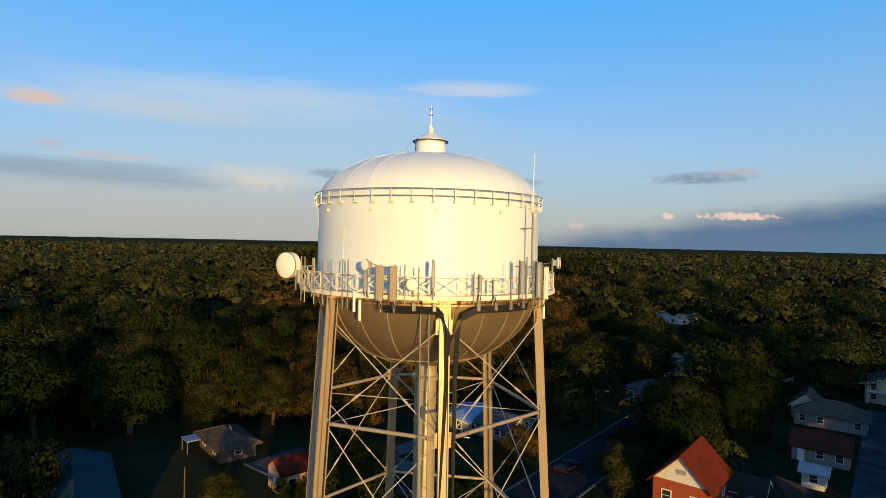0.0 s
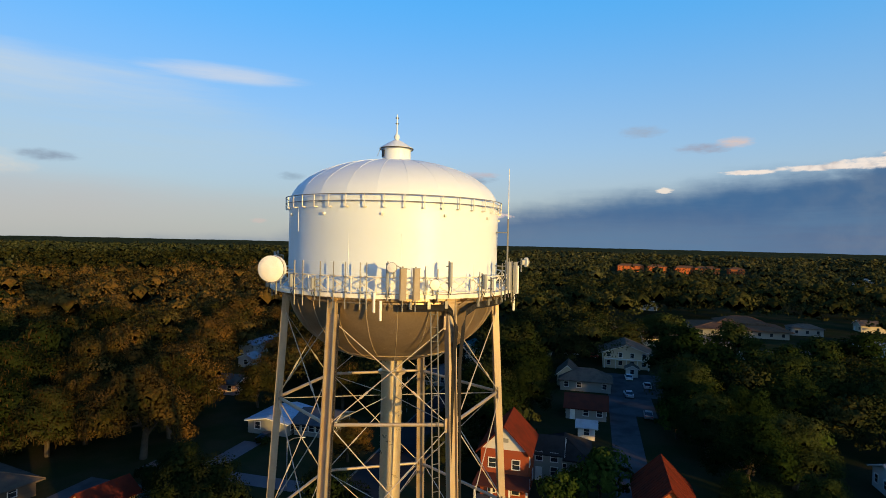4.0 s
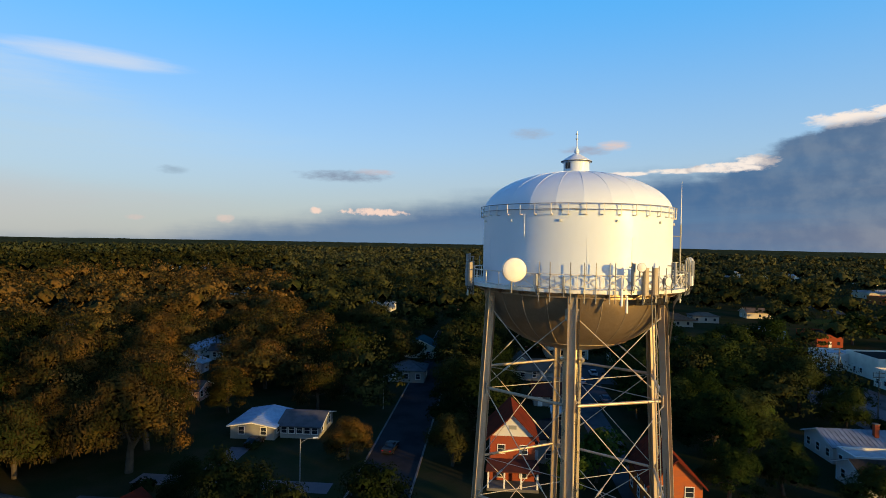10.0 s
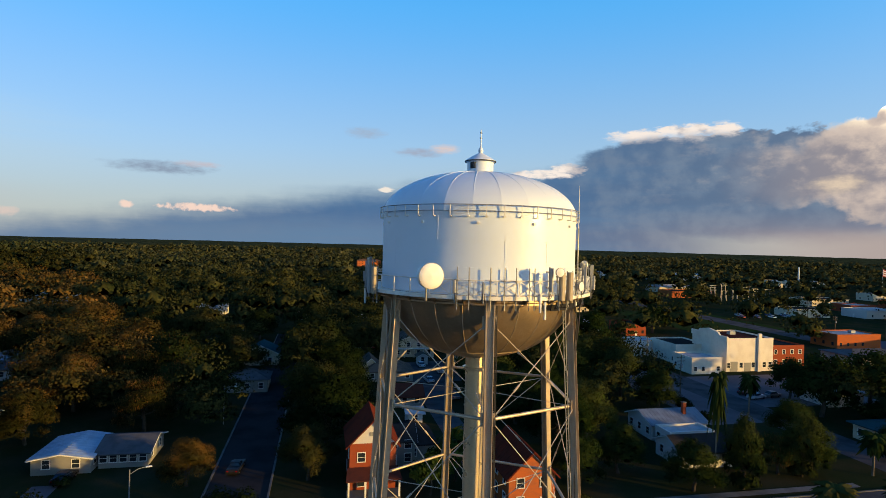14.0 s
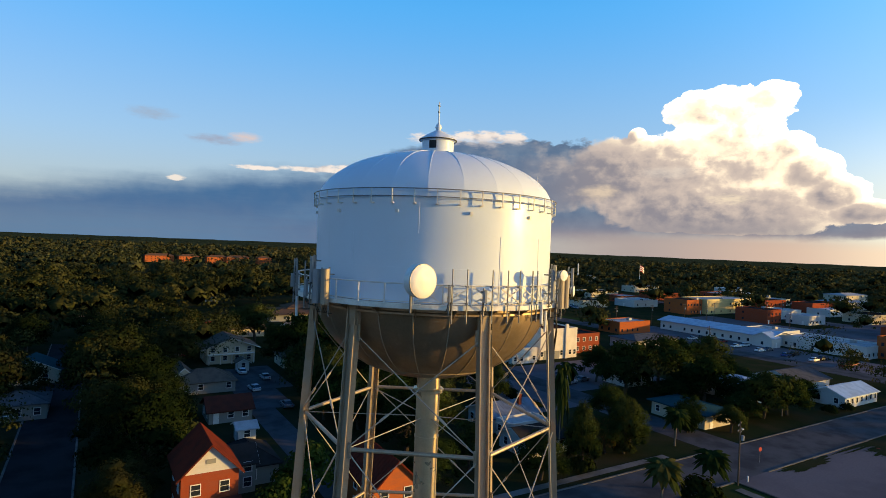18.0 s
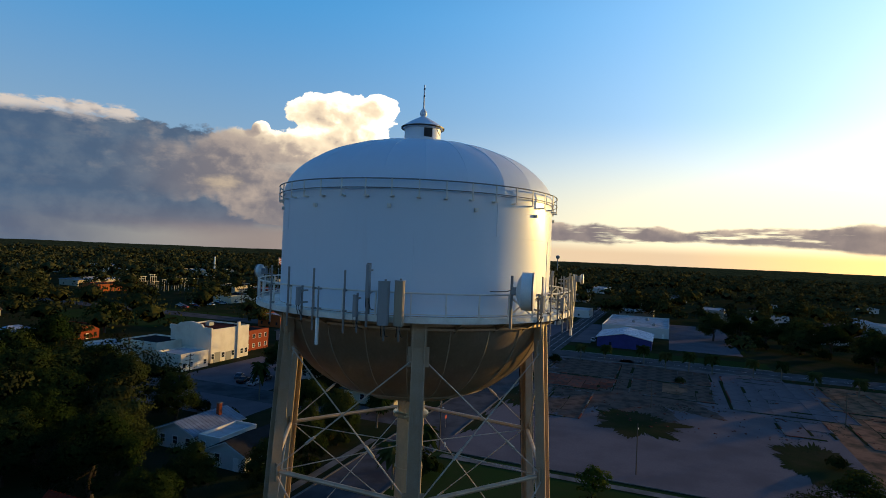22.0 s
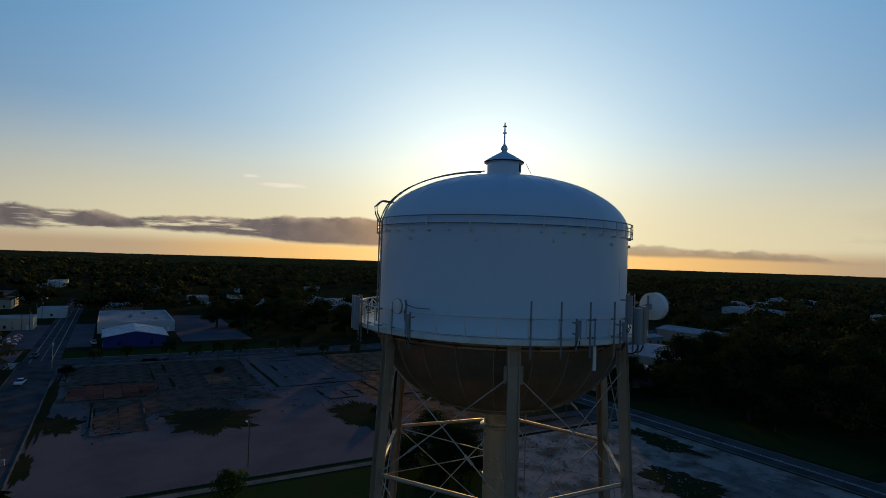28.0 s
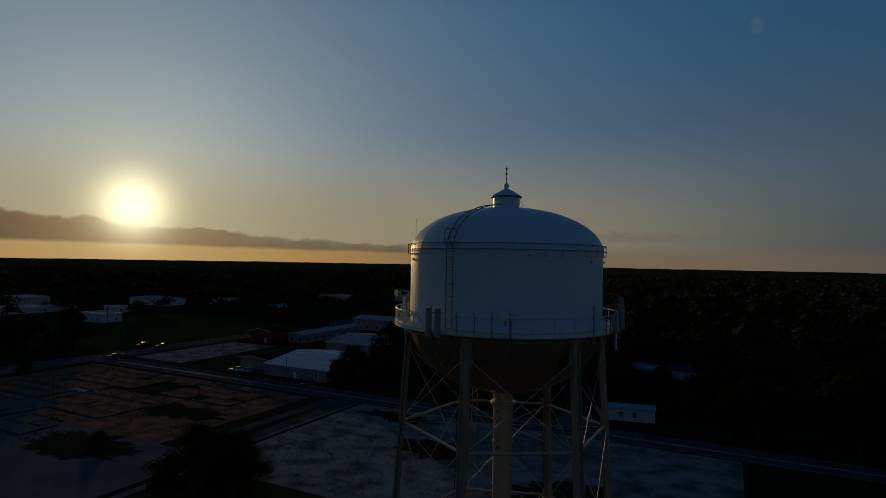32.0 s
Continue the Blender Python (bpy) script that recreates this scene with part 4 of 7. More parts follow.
# balcony: deck, edge girder, railing with crossed bars
EDGE = 6.32
Geo().lathe([(R - 0.05, 33.22), (EDGE, 33.22), (EDGE, 33.28), (R - 0.05, 33.28)], 96, close=True).part("balcony_deck", RAIL, tower, "pale steel balcony deck")
Geo().lathe([(EDGE, 33.17), (EDGE + 0.06, 33.17), (EDGE + 0.06, 33.35), (EDGE, 33.35)], 96, close=True).part("edge_girder", RAIL, tower, "white edge girder of the balcony")
Geo().lathe([(R + 0.02, 32.86), (R + 0.22, 32.86), (R + 0.22, 32.94), (R + 0.10, 32.98), (R + 0.10, 33.21), (R + 0.02, 33.21)], 96, close=True).part("tank_girder", BOWL, tower)
for z, r in ((34.10, 0.032), (33.44, 0.02)):
    Geo().lathe([(EDGE + r * math.cos(t), z + r * math.sin(t)) for t in (math.pi * j / 3 for j in range(6))], 108, close=True).part("handrail", RAIL, tower)
post = Geo().box((0, 0, 0), (0.045, 0.045, 0.76)).mesh("rail_post", RAIL)
for k in range(36):
    link_part("rail_post", post, tower, Matrix.Translation(polar(10 * k, EDGE, 33.72)) @ Matrix.Rotation(radians(10 * k), 4, "Z"))
    if 4 < k < 20:
        continue
    a, b = polar(10 * k + 0.4, EDGE, 33.42), polar(10 * k + 9.6, EDGE, 34.06)
    Geo().beam(a, b, 0.03, 0.045).part("rail_brace", RAIL, tower)
    a, b = polar(10 * k + 0.4, EDGE - 0.03, 34.06), polar(10 * k + 9.6, EDGE - 0.03, 33.42)
    Geo().beam(a, b, 0.03, 0.045).part("rail_brace", RAIL, tower)
for k in range(24):
    a = 15 * k + 5
    Geo().add([polar(a, R, 33.2), polar(a, EDGE, 33.2), polar(a, R, 32.75), polar(a + 0.4, R, 33.2), polar(a + 0.4, EDGE, 33.2), polar(a + 0.4, R, 32.75)], [(0, 1, 2), (5, 4, 3), (0, 3, 4, 1), (1, 4, 5, 2), (2, 5, 3, 0)]).part("balcony_bracket", BOWL, tower)

# legs: two flanges and a web each, with gussets
LEVELS = [32.0, 27.4, 21.3, 15.2, 9.1, 3.0]
for a in LEGS:
    t = Vector((-math.sin(radians(a)), math.cos(radians(a)), 0))
    top, foot = polar(a, leg_radius(33.1), 33.1), polar(a, leg_radius(0.25), 0.25)
    out = polar(a, 1, 0)
    leg = Geo().beam(foot, top, 0.36, 0.05, out).part("leg", STEEL, tower, "cream painted steel leg with rust streaks")
    for s in (-1, 1):
        Geo().beam(foot + t * s * 0.195, top + t * s * 0.195, 0.04, 0.36, out).part("leg_flange", STEEL, leg)
    for z in LEVELS:
        c = polar(a, leg_radius(z) - 0.02, z)
        for s in (-1, 1):
            Geo().beam(c + t * s * 0.2 - Vector((0, 0, 0.32)), c + t * s * 0.2 + Vector((0, 0, 0.32)), 0.30, 0.05, out).part("gusset", STEEL, leg)
    Geo().beam(polar(a, R + 0.1, 32.3), polar(a, R + 0.12, 33.2), 0.52, 0.16, out).part("leg_head", STEEL, leg)
    Geo().box(polar(a, leg_radius(0), 0.14), (1.5, 1.5, 0.30), radians(a)).part("footing", CONCRETE, leg, "concrete footing")
for z in LEVELS[1:]:
    for a, b in BAYS:
        p, q = polar(a, leg_radius(z), z), polar(b, leg_radius(z), z)
        p, q = p + (q - p).normalized() * 0.24, q - (q - p).normalized() * 0.24
        Geo().tube([p, q], 0.085, 10).part("strut", STEEL, tower, "cream steel strut")
        Geo().tube([polar(a, leg_radius(z) - 0.2, z - 0.05), polar(a, 0.58, z - 0.05)], 0.022, 5).part("spider_rod", ROD, tower)
for z0, z1 in zip(LEVELS, LEVELS[1:]):
    for a, b in BAYS:
        for s in (1, -1):
            b0, b1 = (a + 2.5, b - 2.5) if s > 0 else (b - 2.5, a + 2.5)
            p, q = polar(b0, leg_radius(z0) - 0.05 * s, z0 - 0.15), polar(b1, leg_radius(z1) - 0.05 * s, z1 + 0.15)
            rod = Geo().tube([p, q], 0.026, 5).part("brace_rod", ROD, tower, "thin diagonal brace rod")
            m = p.lerp(q, 0.72)
            d = (q - p).normalized()
            Geo().tube([m - d * 0.22, m + d * 0.22], 0.055, 6).part("turnbuckle", ROD, rod)

# riser pipe
riser = Geo().lathe([(0.56, 0.0), (0.56, 29.6)], 40).part("riser_pipe", RISER, tower, "thick tan central riser pipe", True)
Geo().lathe([(0.56, 28.52), (0.72, 28.54), (0.74, 28.60), (0.74, 28.68), (0.70, 28.72), (0.56, 28.74)], 40).part("expansion_joint", RISER, riser, "flanged expansion joint", True)
for z in (26.4, 22.6, 18.8, 15.0, 11.2, 7.4, 3.6):
    Geo().lathe([(0.56, z - 0.05), (0.585, z - 0.05), (0.585, z + 0.05), (0.56, z + 0.05)], 40).part("pipe_seam", RISER, riser)

# ladders: along one leg, then up the tank side and over the dome
A = LEGS[1]


def ladder(name, left, right, label, every=0.32):
    g = Geo().tube(left, 0.03, 6).tube(right, 0.03, 6)
    lad = g.part(name, GALV, tower, label)
    for p, p2, q, q2 in zip(left, left[1:], right, right[1:]):
        n = max(1, int((p2 - p).length / every))
        for i in range(n):
            Geo().tube([p.lerp(p2, i / n), q.lerp(q2, i / n)], 0.014, 4).part("rung", GALV, lad)
    return lad


def beside(a, z, off, out=0.0):
    return polar(a, leg_radius(z) + out, z) + Vector((-math.sin(radians(a)), math.cos(radians(a)), 0)) * off


ladder("leg_ladder", [beside(A, 33.0, -0.62, -0.1), beside(A, 1.0, -0.62, -0.1)], [beside(A, 33.0, -0.98, -0.1), beside(A, 1.0, -0.98, -0.1)], "galvanised ladder beside a leg", 0.6)
over = [(R + 0.22, 33.4), (R + 0.22, 37.6)] + [(r + 0.16 * r / R, z + 0.16) for r, z in dome_line[3:24:2]]
ladder("tank_ladder", [polar(46.5, r, z) for r, z in over], [polar(46.5, r, z) + polar(136.5, 0.4, 0) for r, z in over], "ladder up the tank side and over the dome")
Geo().tube([polar(46.5, R + 0.22, 37.5), polar(46.5, R + 0.42, 37.9), polar(46.5, R + 0.46, 38.2), polar(46.5, R + 0.2, 38.45), polar(46.5, R - 0.3, 38.4)], 0.03, 6).part("ladder_hoop", GALV, tower)
Geo().tube([polar(49.8, R + 0.22, 37.5), polar(49.8, R + 0.42, 37.9), polar(49.8, R + 0.46, 38.2), polar(49.8, R + 0.2, 38.45), polar(49.8, R - 0.3, 38.4)], 0.03, 6).part("ladder_hoop", GALV, tower)

# black cable bundles below the balcony and down the leg
for i in range(6):
    d = 0.055 * i
    side = [polar(a, 5.95 - d * 0.3, 32.86 - d + 0.02 * math.sin(a)) for a in range(-100, -78, 3)]
    down = [polar(-76.5, 5.9, 32.6 - d), polar(-75.2 + 0.3 * i, 5.95, 31.8), polar(-75 + 0.3 * i, leg_radius(30) + 0.02, 30), beside(A, 20, -0.36 - d * 0.2), beside(A, 1, -0.36 - d * 0.2)]
    Geo().tube(side + down, 0.028, 5).part("cable", BLACK, tower, "black antenna cable")
    side = [polar(a, 5.95 - d * 0.3, 32.88 - d) for a in range(-34, -66, -4)]
    down = [polar(-68.5, 5.9, 32.6 - d), polar(-69.8 - 0.3 * i, 5.95, 31.8), polar(-70 - 0.3 * i, leg_radius(30) + 0.02, 30), beside(A, 20, 0.36 + d * 0.2), beside(A, 1, 0.36 + d * 0.2)]
    Geo().tube(side + down, 0.028, 5).part("cable", BLACK, tower, "black antenna cable")
for a in (-96, -88, -80, -62, -54, -46, -38):
    Geo().box(polar(a, 5.96, 32.86), (0.10, 0.14, 0.34), radians(a)).part("cable_clamp", GALV, tower)
for a, n in ((LEGS[2], 3), (LEGS[0], 2)):
    for i in range(n):
        Geo().tube([beside(a, 33, 0.30 + 0.06 * i), beside(a, 1, 0.30 + 0.06 * i)], 0.025, 5).part("cable", BLACK, tower, "black antenna cable")


# ---- antennas on the balcony ----
def antenna_pipe(a, z0=32.7, z1=34.72, r=0.026, mt=GALV, label="thin steel antenna pipe clamped to the balcony rail"):
    ob = thing("antenna_pipe", Matrix.Translation(polar(a, EDGE + 0.12, z0)) @ Matrix.Rotation(radians(a), 4, "Z"), label, "antenna", "antennas on the balcony")
    Geo().tube([(0, 0, 0), (0, 0, z1 - z0)], r, 8).part("pipe", mt, ob)
    for z in (33.44, 34.08):
        if z0 < z < z1:
            Geo().box((-0.05, 0, z - z0), (0.14, 0.10, 0.06)).part("clamp", GALV, ob)
    return ob


def panel_antenna(a, z0, z1, w, deep, mt, label="tan flat panel antenna on a pipe mount", off=0.30):
    ob = thing("panel_antenna", Matrix.Translation(polar(a, EDGE + off, z0)) @ Matrix.Rotation(radians(a), 4, "Z"), label, "antenna", "antennas on the balcony")
    h = z1 - z0
    x, y, c = deep / 2, w / 2, min(0.05, w * 0.2)
    Geo().slab([(-x, -y), (x - c, -y), (x, -y + c), (x, y - c), (x - c, y), (-x, y)], 0, h).part("panel", mt, ob)
    Geo().slab([(-x - 0.01, -y - 0.01), (x - c, -y - 0.01), (x + 0.01, -y + c), (x + 0.01, y - c), (x - c, y + 0.01), (-x - 0.01, y + 0.01)], h, h + 0.03).part("end_cap", GREYBOX, ob)
    Geo().tube([(-x - 0.12, 0, -0.5), (-x - 0.12, 0, h + 0.08)], 0.036, 8).part("mount_pipe", GALV, ob)
    for z in (0.15 * h, 0.85 * h):
        Geo().box((-x - 0.06, 0, z), (0.14, 0.10, 0.07)).part("bracket", GALV, ob)
        Geo().box((-x - 0.24, 0, z), (0.24, 0.06, 0.05)).part("rail_arm", GALV, ob)
    for y0 in (-0.05, 0.05):
        Geo().tube([(0, y0, 0), (-0.02, y0, -0.14), (-0.12, y0 * 1.5, -0.34), (-0.40, y0 * 2, -0.40)], 0.016, 5).part("jumper_cable", BLACK, ob)
    return ob


def dish_antenna(a, r, z, face, size, label, drum=0.3):
    ob = thing("dish_antenna", Matrix.Translation(polar(a, r, z)) @ Matrix.Rotation(radians(face), 4, "Z"), label, "dish antenna", "antennas on the balcony")
    s = size / 2
    turn = Matrix.Rotation(radians(90), 4, "Y")
    d = Geo().lathe([(0.001, 0.05 * size), (s * 0.6, 0.035 * size), (s * 0.97, 0.0), (s, -0.02), (s, -drum * size), (s * 0.93, -drum * size), (s * 0.6, -drum * size - 0.10 * size), (s * 0.15, -drum * size - 0.15 * size)], 40).part("dish", DISH, ob, "round white radome", True)
    d.matrix_local = turn
    Geo().lathe([(s + 0.012, -0.01), (s + 0.012, -0.06), (s - 0.01, -0.06), (s - 0.01, -0.01)], 40, close=True).part("rim", GALV, ob).matrix_local = turn
    b = -drum * size - 0.15 * size
    Geo().box((b - 0.06, 0, 0), (0.16, 0.22, 0.24)).part("mount", GREYBOX, ob)
    Geo().tube([(b - 0.14, 0, -1.0 * max(0.5, size)), (b - 0.14, 0, 0.4 * size)], 0.045, 8).part("mount_pipe", GALV, ob)
    Geo().tube([(b, 0.1, 0.1), (b - 0.3, 0.35, -0.05), (b - 0.9, 0.5, -0.1)], 0.02, 5).part("stay_arm", GALV, ob)
    return ob


for a in (-147, -142, -133, -127, -122, -116, -113.5):
    antenna_pipe(a)
for a in (120.5, 130.2, 140.6, 151.0):
    antenna_pipe(a, 32.75, 34.72, 0.034)
antenna_pipe(157.8, 33.0, 34.98, 0.04)
for a, z1 in ((-91, 34.6), (-86, 34.5), (-66, 34.35), (-42, 34.95), (-37.5, 34.8), (-32, 34.5), (-25, 34.3), (56.6, 34.3), (64.9, 34.35), (72.3, 34.4), (142.5, 34.15), (-50, 34.7)):
    antenna_pipe(a, 33.0, z1)
for a, z in ((-108, 32.25), (142.5, 32.3), (-29, 32.2), (-110.5, 32.6)):
    antenna_pipe(a, z, z + 0.85, 0.06, DISH, "short white stick antenna below the balcony")
for a, z0, z1, w in ((-99.8, 33.15, 34.5, 0.30), (-94.8, 33.15, 34.5, 0.30)):
    panel_antenna(a, z0, z1, w, 0.18, PANEL)
panel_antenna(162.8, 33.1, 34.42, 0.34, 0.20, GREYBOX, "wide grey panel antenna on a pipe mount")
panel_antenna(167.0, 33.1, 34.46, 0.30, 0.20, PANEL)
panel_antenna(48, 33.05, 34.4, 0.28, 0.18, GREYBOX, "dark grey panel antenna on a pipe mount")
panel_antenna(43, 33.05, 34.4, 0.28, 0.18, GREYBOX, "dark grey panel antenna on a pipe mount")
panel_antenna(-36, 33.2, 34.7, 0.24, 0.14, GREYBOX, "grey flat panel antenna on a pipe mount")
panel_antenna(-30.5, 33.1, 34.5, 0.22, 0.14, DISH, "white flat panel antenna on a pipe mount")
panel_antenna(-46, 33.4, 34.75, 0.20, 0.14, GREYBOX, "narrow grey panel antenna on a pipe mount")
for a, z0, z1, mt in ((-81, 33.7, 34.75, GREYBOX), (-64, 33.55, 34.2, GREYBOX), (-58, 33.45, 34.0, DISH), (-105.5, 33.6, 34.7, GREYBOX), (-148, 33.5, 34.05, GREYBOX), (-136, 33.5, 33.95, GREYBOX), (158.2, 33.9, 34.9, GREYBOX), (154.8, 33.3, 33.95, GREYBOX), (135.8, 33.5, 34.05, GREYBOX), (80.1, 33.3, 34.0, GREYBOX)):
    panel_antenna(a, z0, z1, 0.13, 0.12, mt, "small grey radio unit strapped to a pipe", 0.24)
dish_antenna(-156.2, 7.02, 34.26, -113, 1.22, "large round white microwave dish beside the balcony", 0.32)
dish_antenna(-104, 6.95, 34.55, -120, 0.42, "small white microwave dish on a pipe", 0.25)
dish_antenna(-88, 6.75, 33.82, -88, 0.46, "small pale round dish on the railing", 0.2)
dish_antenna(-27.5, 7.1, 34.7, -2, 0.50, "white dish at the end of a bracket", 0.25)
dish_antenna(77.2, 6.75, 34.3, 66, 0.56, "small pale yellow dish above the railing", 0.3)
mast = thing("whip_antenna", Matrix.Translation(polar(-35, 6.15, 33.3)), "tall thin whip antenna beside the tank", "antenna", "antennas on the balcony")
Geo().tube([(0, 0, 0), (0, 0, 3.6)], 0.045, 8).part("lower_mast", GALV, mast)
Geo().tube([(0, 0, 3.6), (0, 0, 6.15)], 0.028, 6, 0.012).part("whip", DISH, mast)
for z in (1.2, 2.9):
    q = polar(-35, -0.62, z)
    Geo().beam((0, 0, z), q, 0.05, 0.05).part("standoff", GALV, mast)


# ---- buildings ----
def window(parent, x, y, z, w, h, face, mt=TRIM, far=False):
    """A window on a wall; face: the wall's outward angle. Far ones are a single framed pane."""
    m = Matrix.Translation((x, y, z)) @ Matrix.Rotation(radians(face), 4, "Z")
    key = (w, h, mt.name, far)
    if key not in WINDOWS:
        rim = Geo().box((0.03, 0, h / 2 + 0.05), (0.10, w + 0.2, 0.1)).box((0.03, 0, -h / 2 - 0.05), (0.14, w + 0.24, 0.1)).box((0.03, w / 2 + 0.05, 0), (0.10, 0.1, h)).box((0.03, -w / 2 - 0.05, 0), (0.10, 0.1, h)).box((0.035, 0, 0), (0.03, w, 0.05))
        WINDOWS[key] = rim.mesh("window", mt), Geo().box((0.012, 0, 0), (0.02, w, h)).mesh("pane", PANE)
    rim, pane = WINDOWS[key]
    win = link_part("window", pane if far else rim, parent, m)
    if not far:
        link_part("pane", pane, win)
    return win


WINDOWS = {}


def door(parent, x, y, w, h, face, mt=TRIM):
    m = Matrix.Translation((x, y, h / 2)) @ Matrix.Rotation(radians(face), 4, "Z")
    d = Geo().box((0.03, 0, 0), (0.08, w, h)).part("door", mt, parent)
    d.matrix_local = m
    Geo().box((0.09, w * 0.38, 0), (0.05, 0.08, 0.12)).part("door_handle", GALV, d)
    return d


def sides(w, d, count_u, count_v):
    """Places along the four walls."""
    for k in range(count_u):
        x = -w / 2 + (k + 0.5) * w / count_u
        yield x, -d / 2, -90
        yield x, d / 2, 90
    for k in range(count_v):
        y = -d / 2 + (k + 0.5) * d / count_v
        yield -w / 2, y, 180
        yield w / 2, y, 0


def house(u, v, w, d, h, label, wall, roof, form="gable_u", rise=2.0, turn=0.0, wins=(3, 2), floors=1, over=0.5, stack=None, name="house", seams=0, gable=None):
    ob = thing(name, at(u, v, turn), label, "house")
    g = Geo().box((0, 0, h / 2 - 0.1), (w, d, h + 0.2))
    wall_part = g.part("wall", wall, ob)
    if form == "gable_u":
        Geo().add([(-w / 2, -d / 2, h), (-w / 2, d / 2, h), (-w / 2, 0, h + rise)] + [(w / 2, -d / 2, h), (w / 2, d / 2, h), (w / 2, 0, h + rise)], [(0, 2, 1), (3, 4, 5), (0, 3, 5, 2), (1, 2, 5, 4)]).part("gable_wall", gable or wall, ob)
    elif form == "gable_v":
        Geo().add([(-w / 2, -d / 2, h), (w / 2, -d / 2, h), (0, -d / 2, h + rise), (-w / 2, d / 2, h), (w / 2, d / 2, h), (0, d / 2, h + rise)], [(0, 1, 2), (3, 5, 4), (0, 2, 5, 3), (1, 4, 5, 2)]).part("gable_wall", gable or wall, ob)
    a, b = w / 2 + over, d / 2 + over
    if form == "hip":
        k = min(a, b)
        if a >= b:
            r0, r1 = (-(a - k), 0), (a - k, 0)
        else:
            r0, r1 = (0, -(b - k)), (0, b - k)
        e = h - 0.12
        pts = [(-a, -b, e), (a, -b, e), (a, b, e), (-a, b, e), (-a, -b, e + 0.2), (a, -b, e + 0.2), (a, b, e + 0.2), (-a, b, e + 0.2), (*r0, h + rise), (*r1, h + rise)]
        top = [(4, 5, 9, 8), (5, 6, 9), (6, 7, 8, 9), (7, 4, 8)] if a >= b else [(4, 5, 8), (5, 6, 9, 8), (6, 7, 9), (7, 4, 8, 9)]
        Geo().add(pts, [(3, 2, 1, 0), (0, 1, 5, 4), (1, 2, 6, 5), (2, 3, 7, 6), (3, 0, 4, 7)] + top).part("roof", roof, ob)
        g = Geo().tube([(*r0, h + rise + 0.02), (*r1, h + rise + 0.02)], 0.12, 6)
        for x, y in ((-a, -b), (a, -b), (a, b), (-a, b)):
            e0 = r0 if (x < 0 if a >= b else y < 0) else r1
            g.tube([(x, y, h + 0.08), (*e0, h + rise + 0.02)], 0.09, 6)
        g.part("roof_ridge", roof, ob)
    elif form in ("gable_u", "gable_v"):
        along, half = (a, b) if form == "gable_u" else (b, a)
        drop = rise * (half / (half - over)) - rise
        for s in (-1, 1):
            prof = [(s * half, h - drop), (0, h + rise), (0, h + rise + 0.2), (s * half, h - drop + 0.2)]
            pts = [(e, y, z) for e in (-along, along) for y, z in prof] if form == "gable_u" else [(y, e, z) for e in (-along, along) for y, z in prof]
            r = Geo().add(pts, [(0, 1, 2, 3), (7, 6, 5, 4), (0, 4, 5, 1), (1, 5, 6, 2), (2, 6, 7, 3), (3, 7, 4, 0)]).part("roof", roof, ob)
            for k in range(seams):
                e = -along + (k + 0.5) * 2 * along / seams
                p, q = ((e, s * half, h - drop + 0.22), (e, 0, h + rise + 0.22)) if form == "gable_u" else ((s * half, e, h - drop + 0.22), (0, e, h + rise + 0.22))
                Geo().beam(p, q, 0.05, 0.06).part("roof_seam", roof, r)
        for e in (-along, along):
            for s in (-1, 1):
                p, q = ((e, s * half, h - drop + 0.05), (e, 0, h + rise + 0.05)) if form == "gable_u" else ((s * half, e, h - drop + 0.05), (0, e, h + rise + 0.05))
                Geo().beam(p, q, 0.06, 0.16).part("barge_board", roof if roof in (RED_ROOF, DARK_RED_ROOF) else TRIM, ob)
    else:
        Geo().box((0, 0, h + 0.06), (w - 0.5, d - 0.5, 0.1)).part("roof", roof, ob)
        for x, y, sx, sy in ((0, -d / 2 + 0.14, w + 0.06, 0.3), (0, d / 2 - 0.14, w + 0.06, 0.3), (-w / 2 + 0.14, 0, 0.3, d - 0.5), (w / 2 - 0.14, 0, 0.3, d - 0.5)):
            Geo().box((x, y, h + 0.25), (sx, sy, 0.55)).part("parapet", wall, ob)
    storey = h / floors
    rnd = random.Random(int(u * 7 + v * 13))
    far = town(u, v).length > 215
    if town(u, v).length > 320 and name != "apartment_block":
        wins = (min(wins[0], 5), min(wins[1], 2))
    spots = list(sides(w, d, *wins))
    entry = rnd.randrange(len(spots)) if spots else 0
    for f in range(floors):
        for i, (x, y, face) in enumerate(spots):
            if f == 0 and i == entry:
                door(ob, x, y, 1.0, 2.05, face)
            elif rnd.random() < 0.88:
                window(ob, x, y, f * storey + 1.55, 1.0 if floors < 3 else 0.9, 1.25, face, TRIM, far)
    if stack:
        c = Geo().box((stack[0], stack[1], h + rise * 0.6 + 0.5), (0.7, 0.7, rise + 2.0)).part("chimney", BRICK, ob, "brick chimney")
        Geo().box((stack[0], stack[1], h + rise * 1.1 + 1.55), (0.86, 0.86, 0.14)).part("chimney_cap", CONCRETE, c)
    return ob


def rooftop_unit(u, v, z, turn=0.0):
    ob = thing("air_conditioner", at(u, v, turn, z), "grey metal air conditioner on a flat roof", "air conditioner", "rooftop machines")
    Geo().box((0, 0, 0.55), (2.0, 1.5, 1.0)).part("casing", GREYBOX, ob)
    Geo().lathe([(0.5, 1.05), (0.5, 1.16), (0.42, 1.16), (0.42, 1.08)], 16).part("fan_ring", GALV, ob)
    Geo().box((0, 0, 0.03), (2.1, 1.6, 0.05)).part("base", CONCRETE, ob)


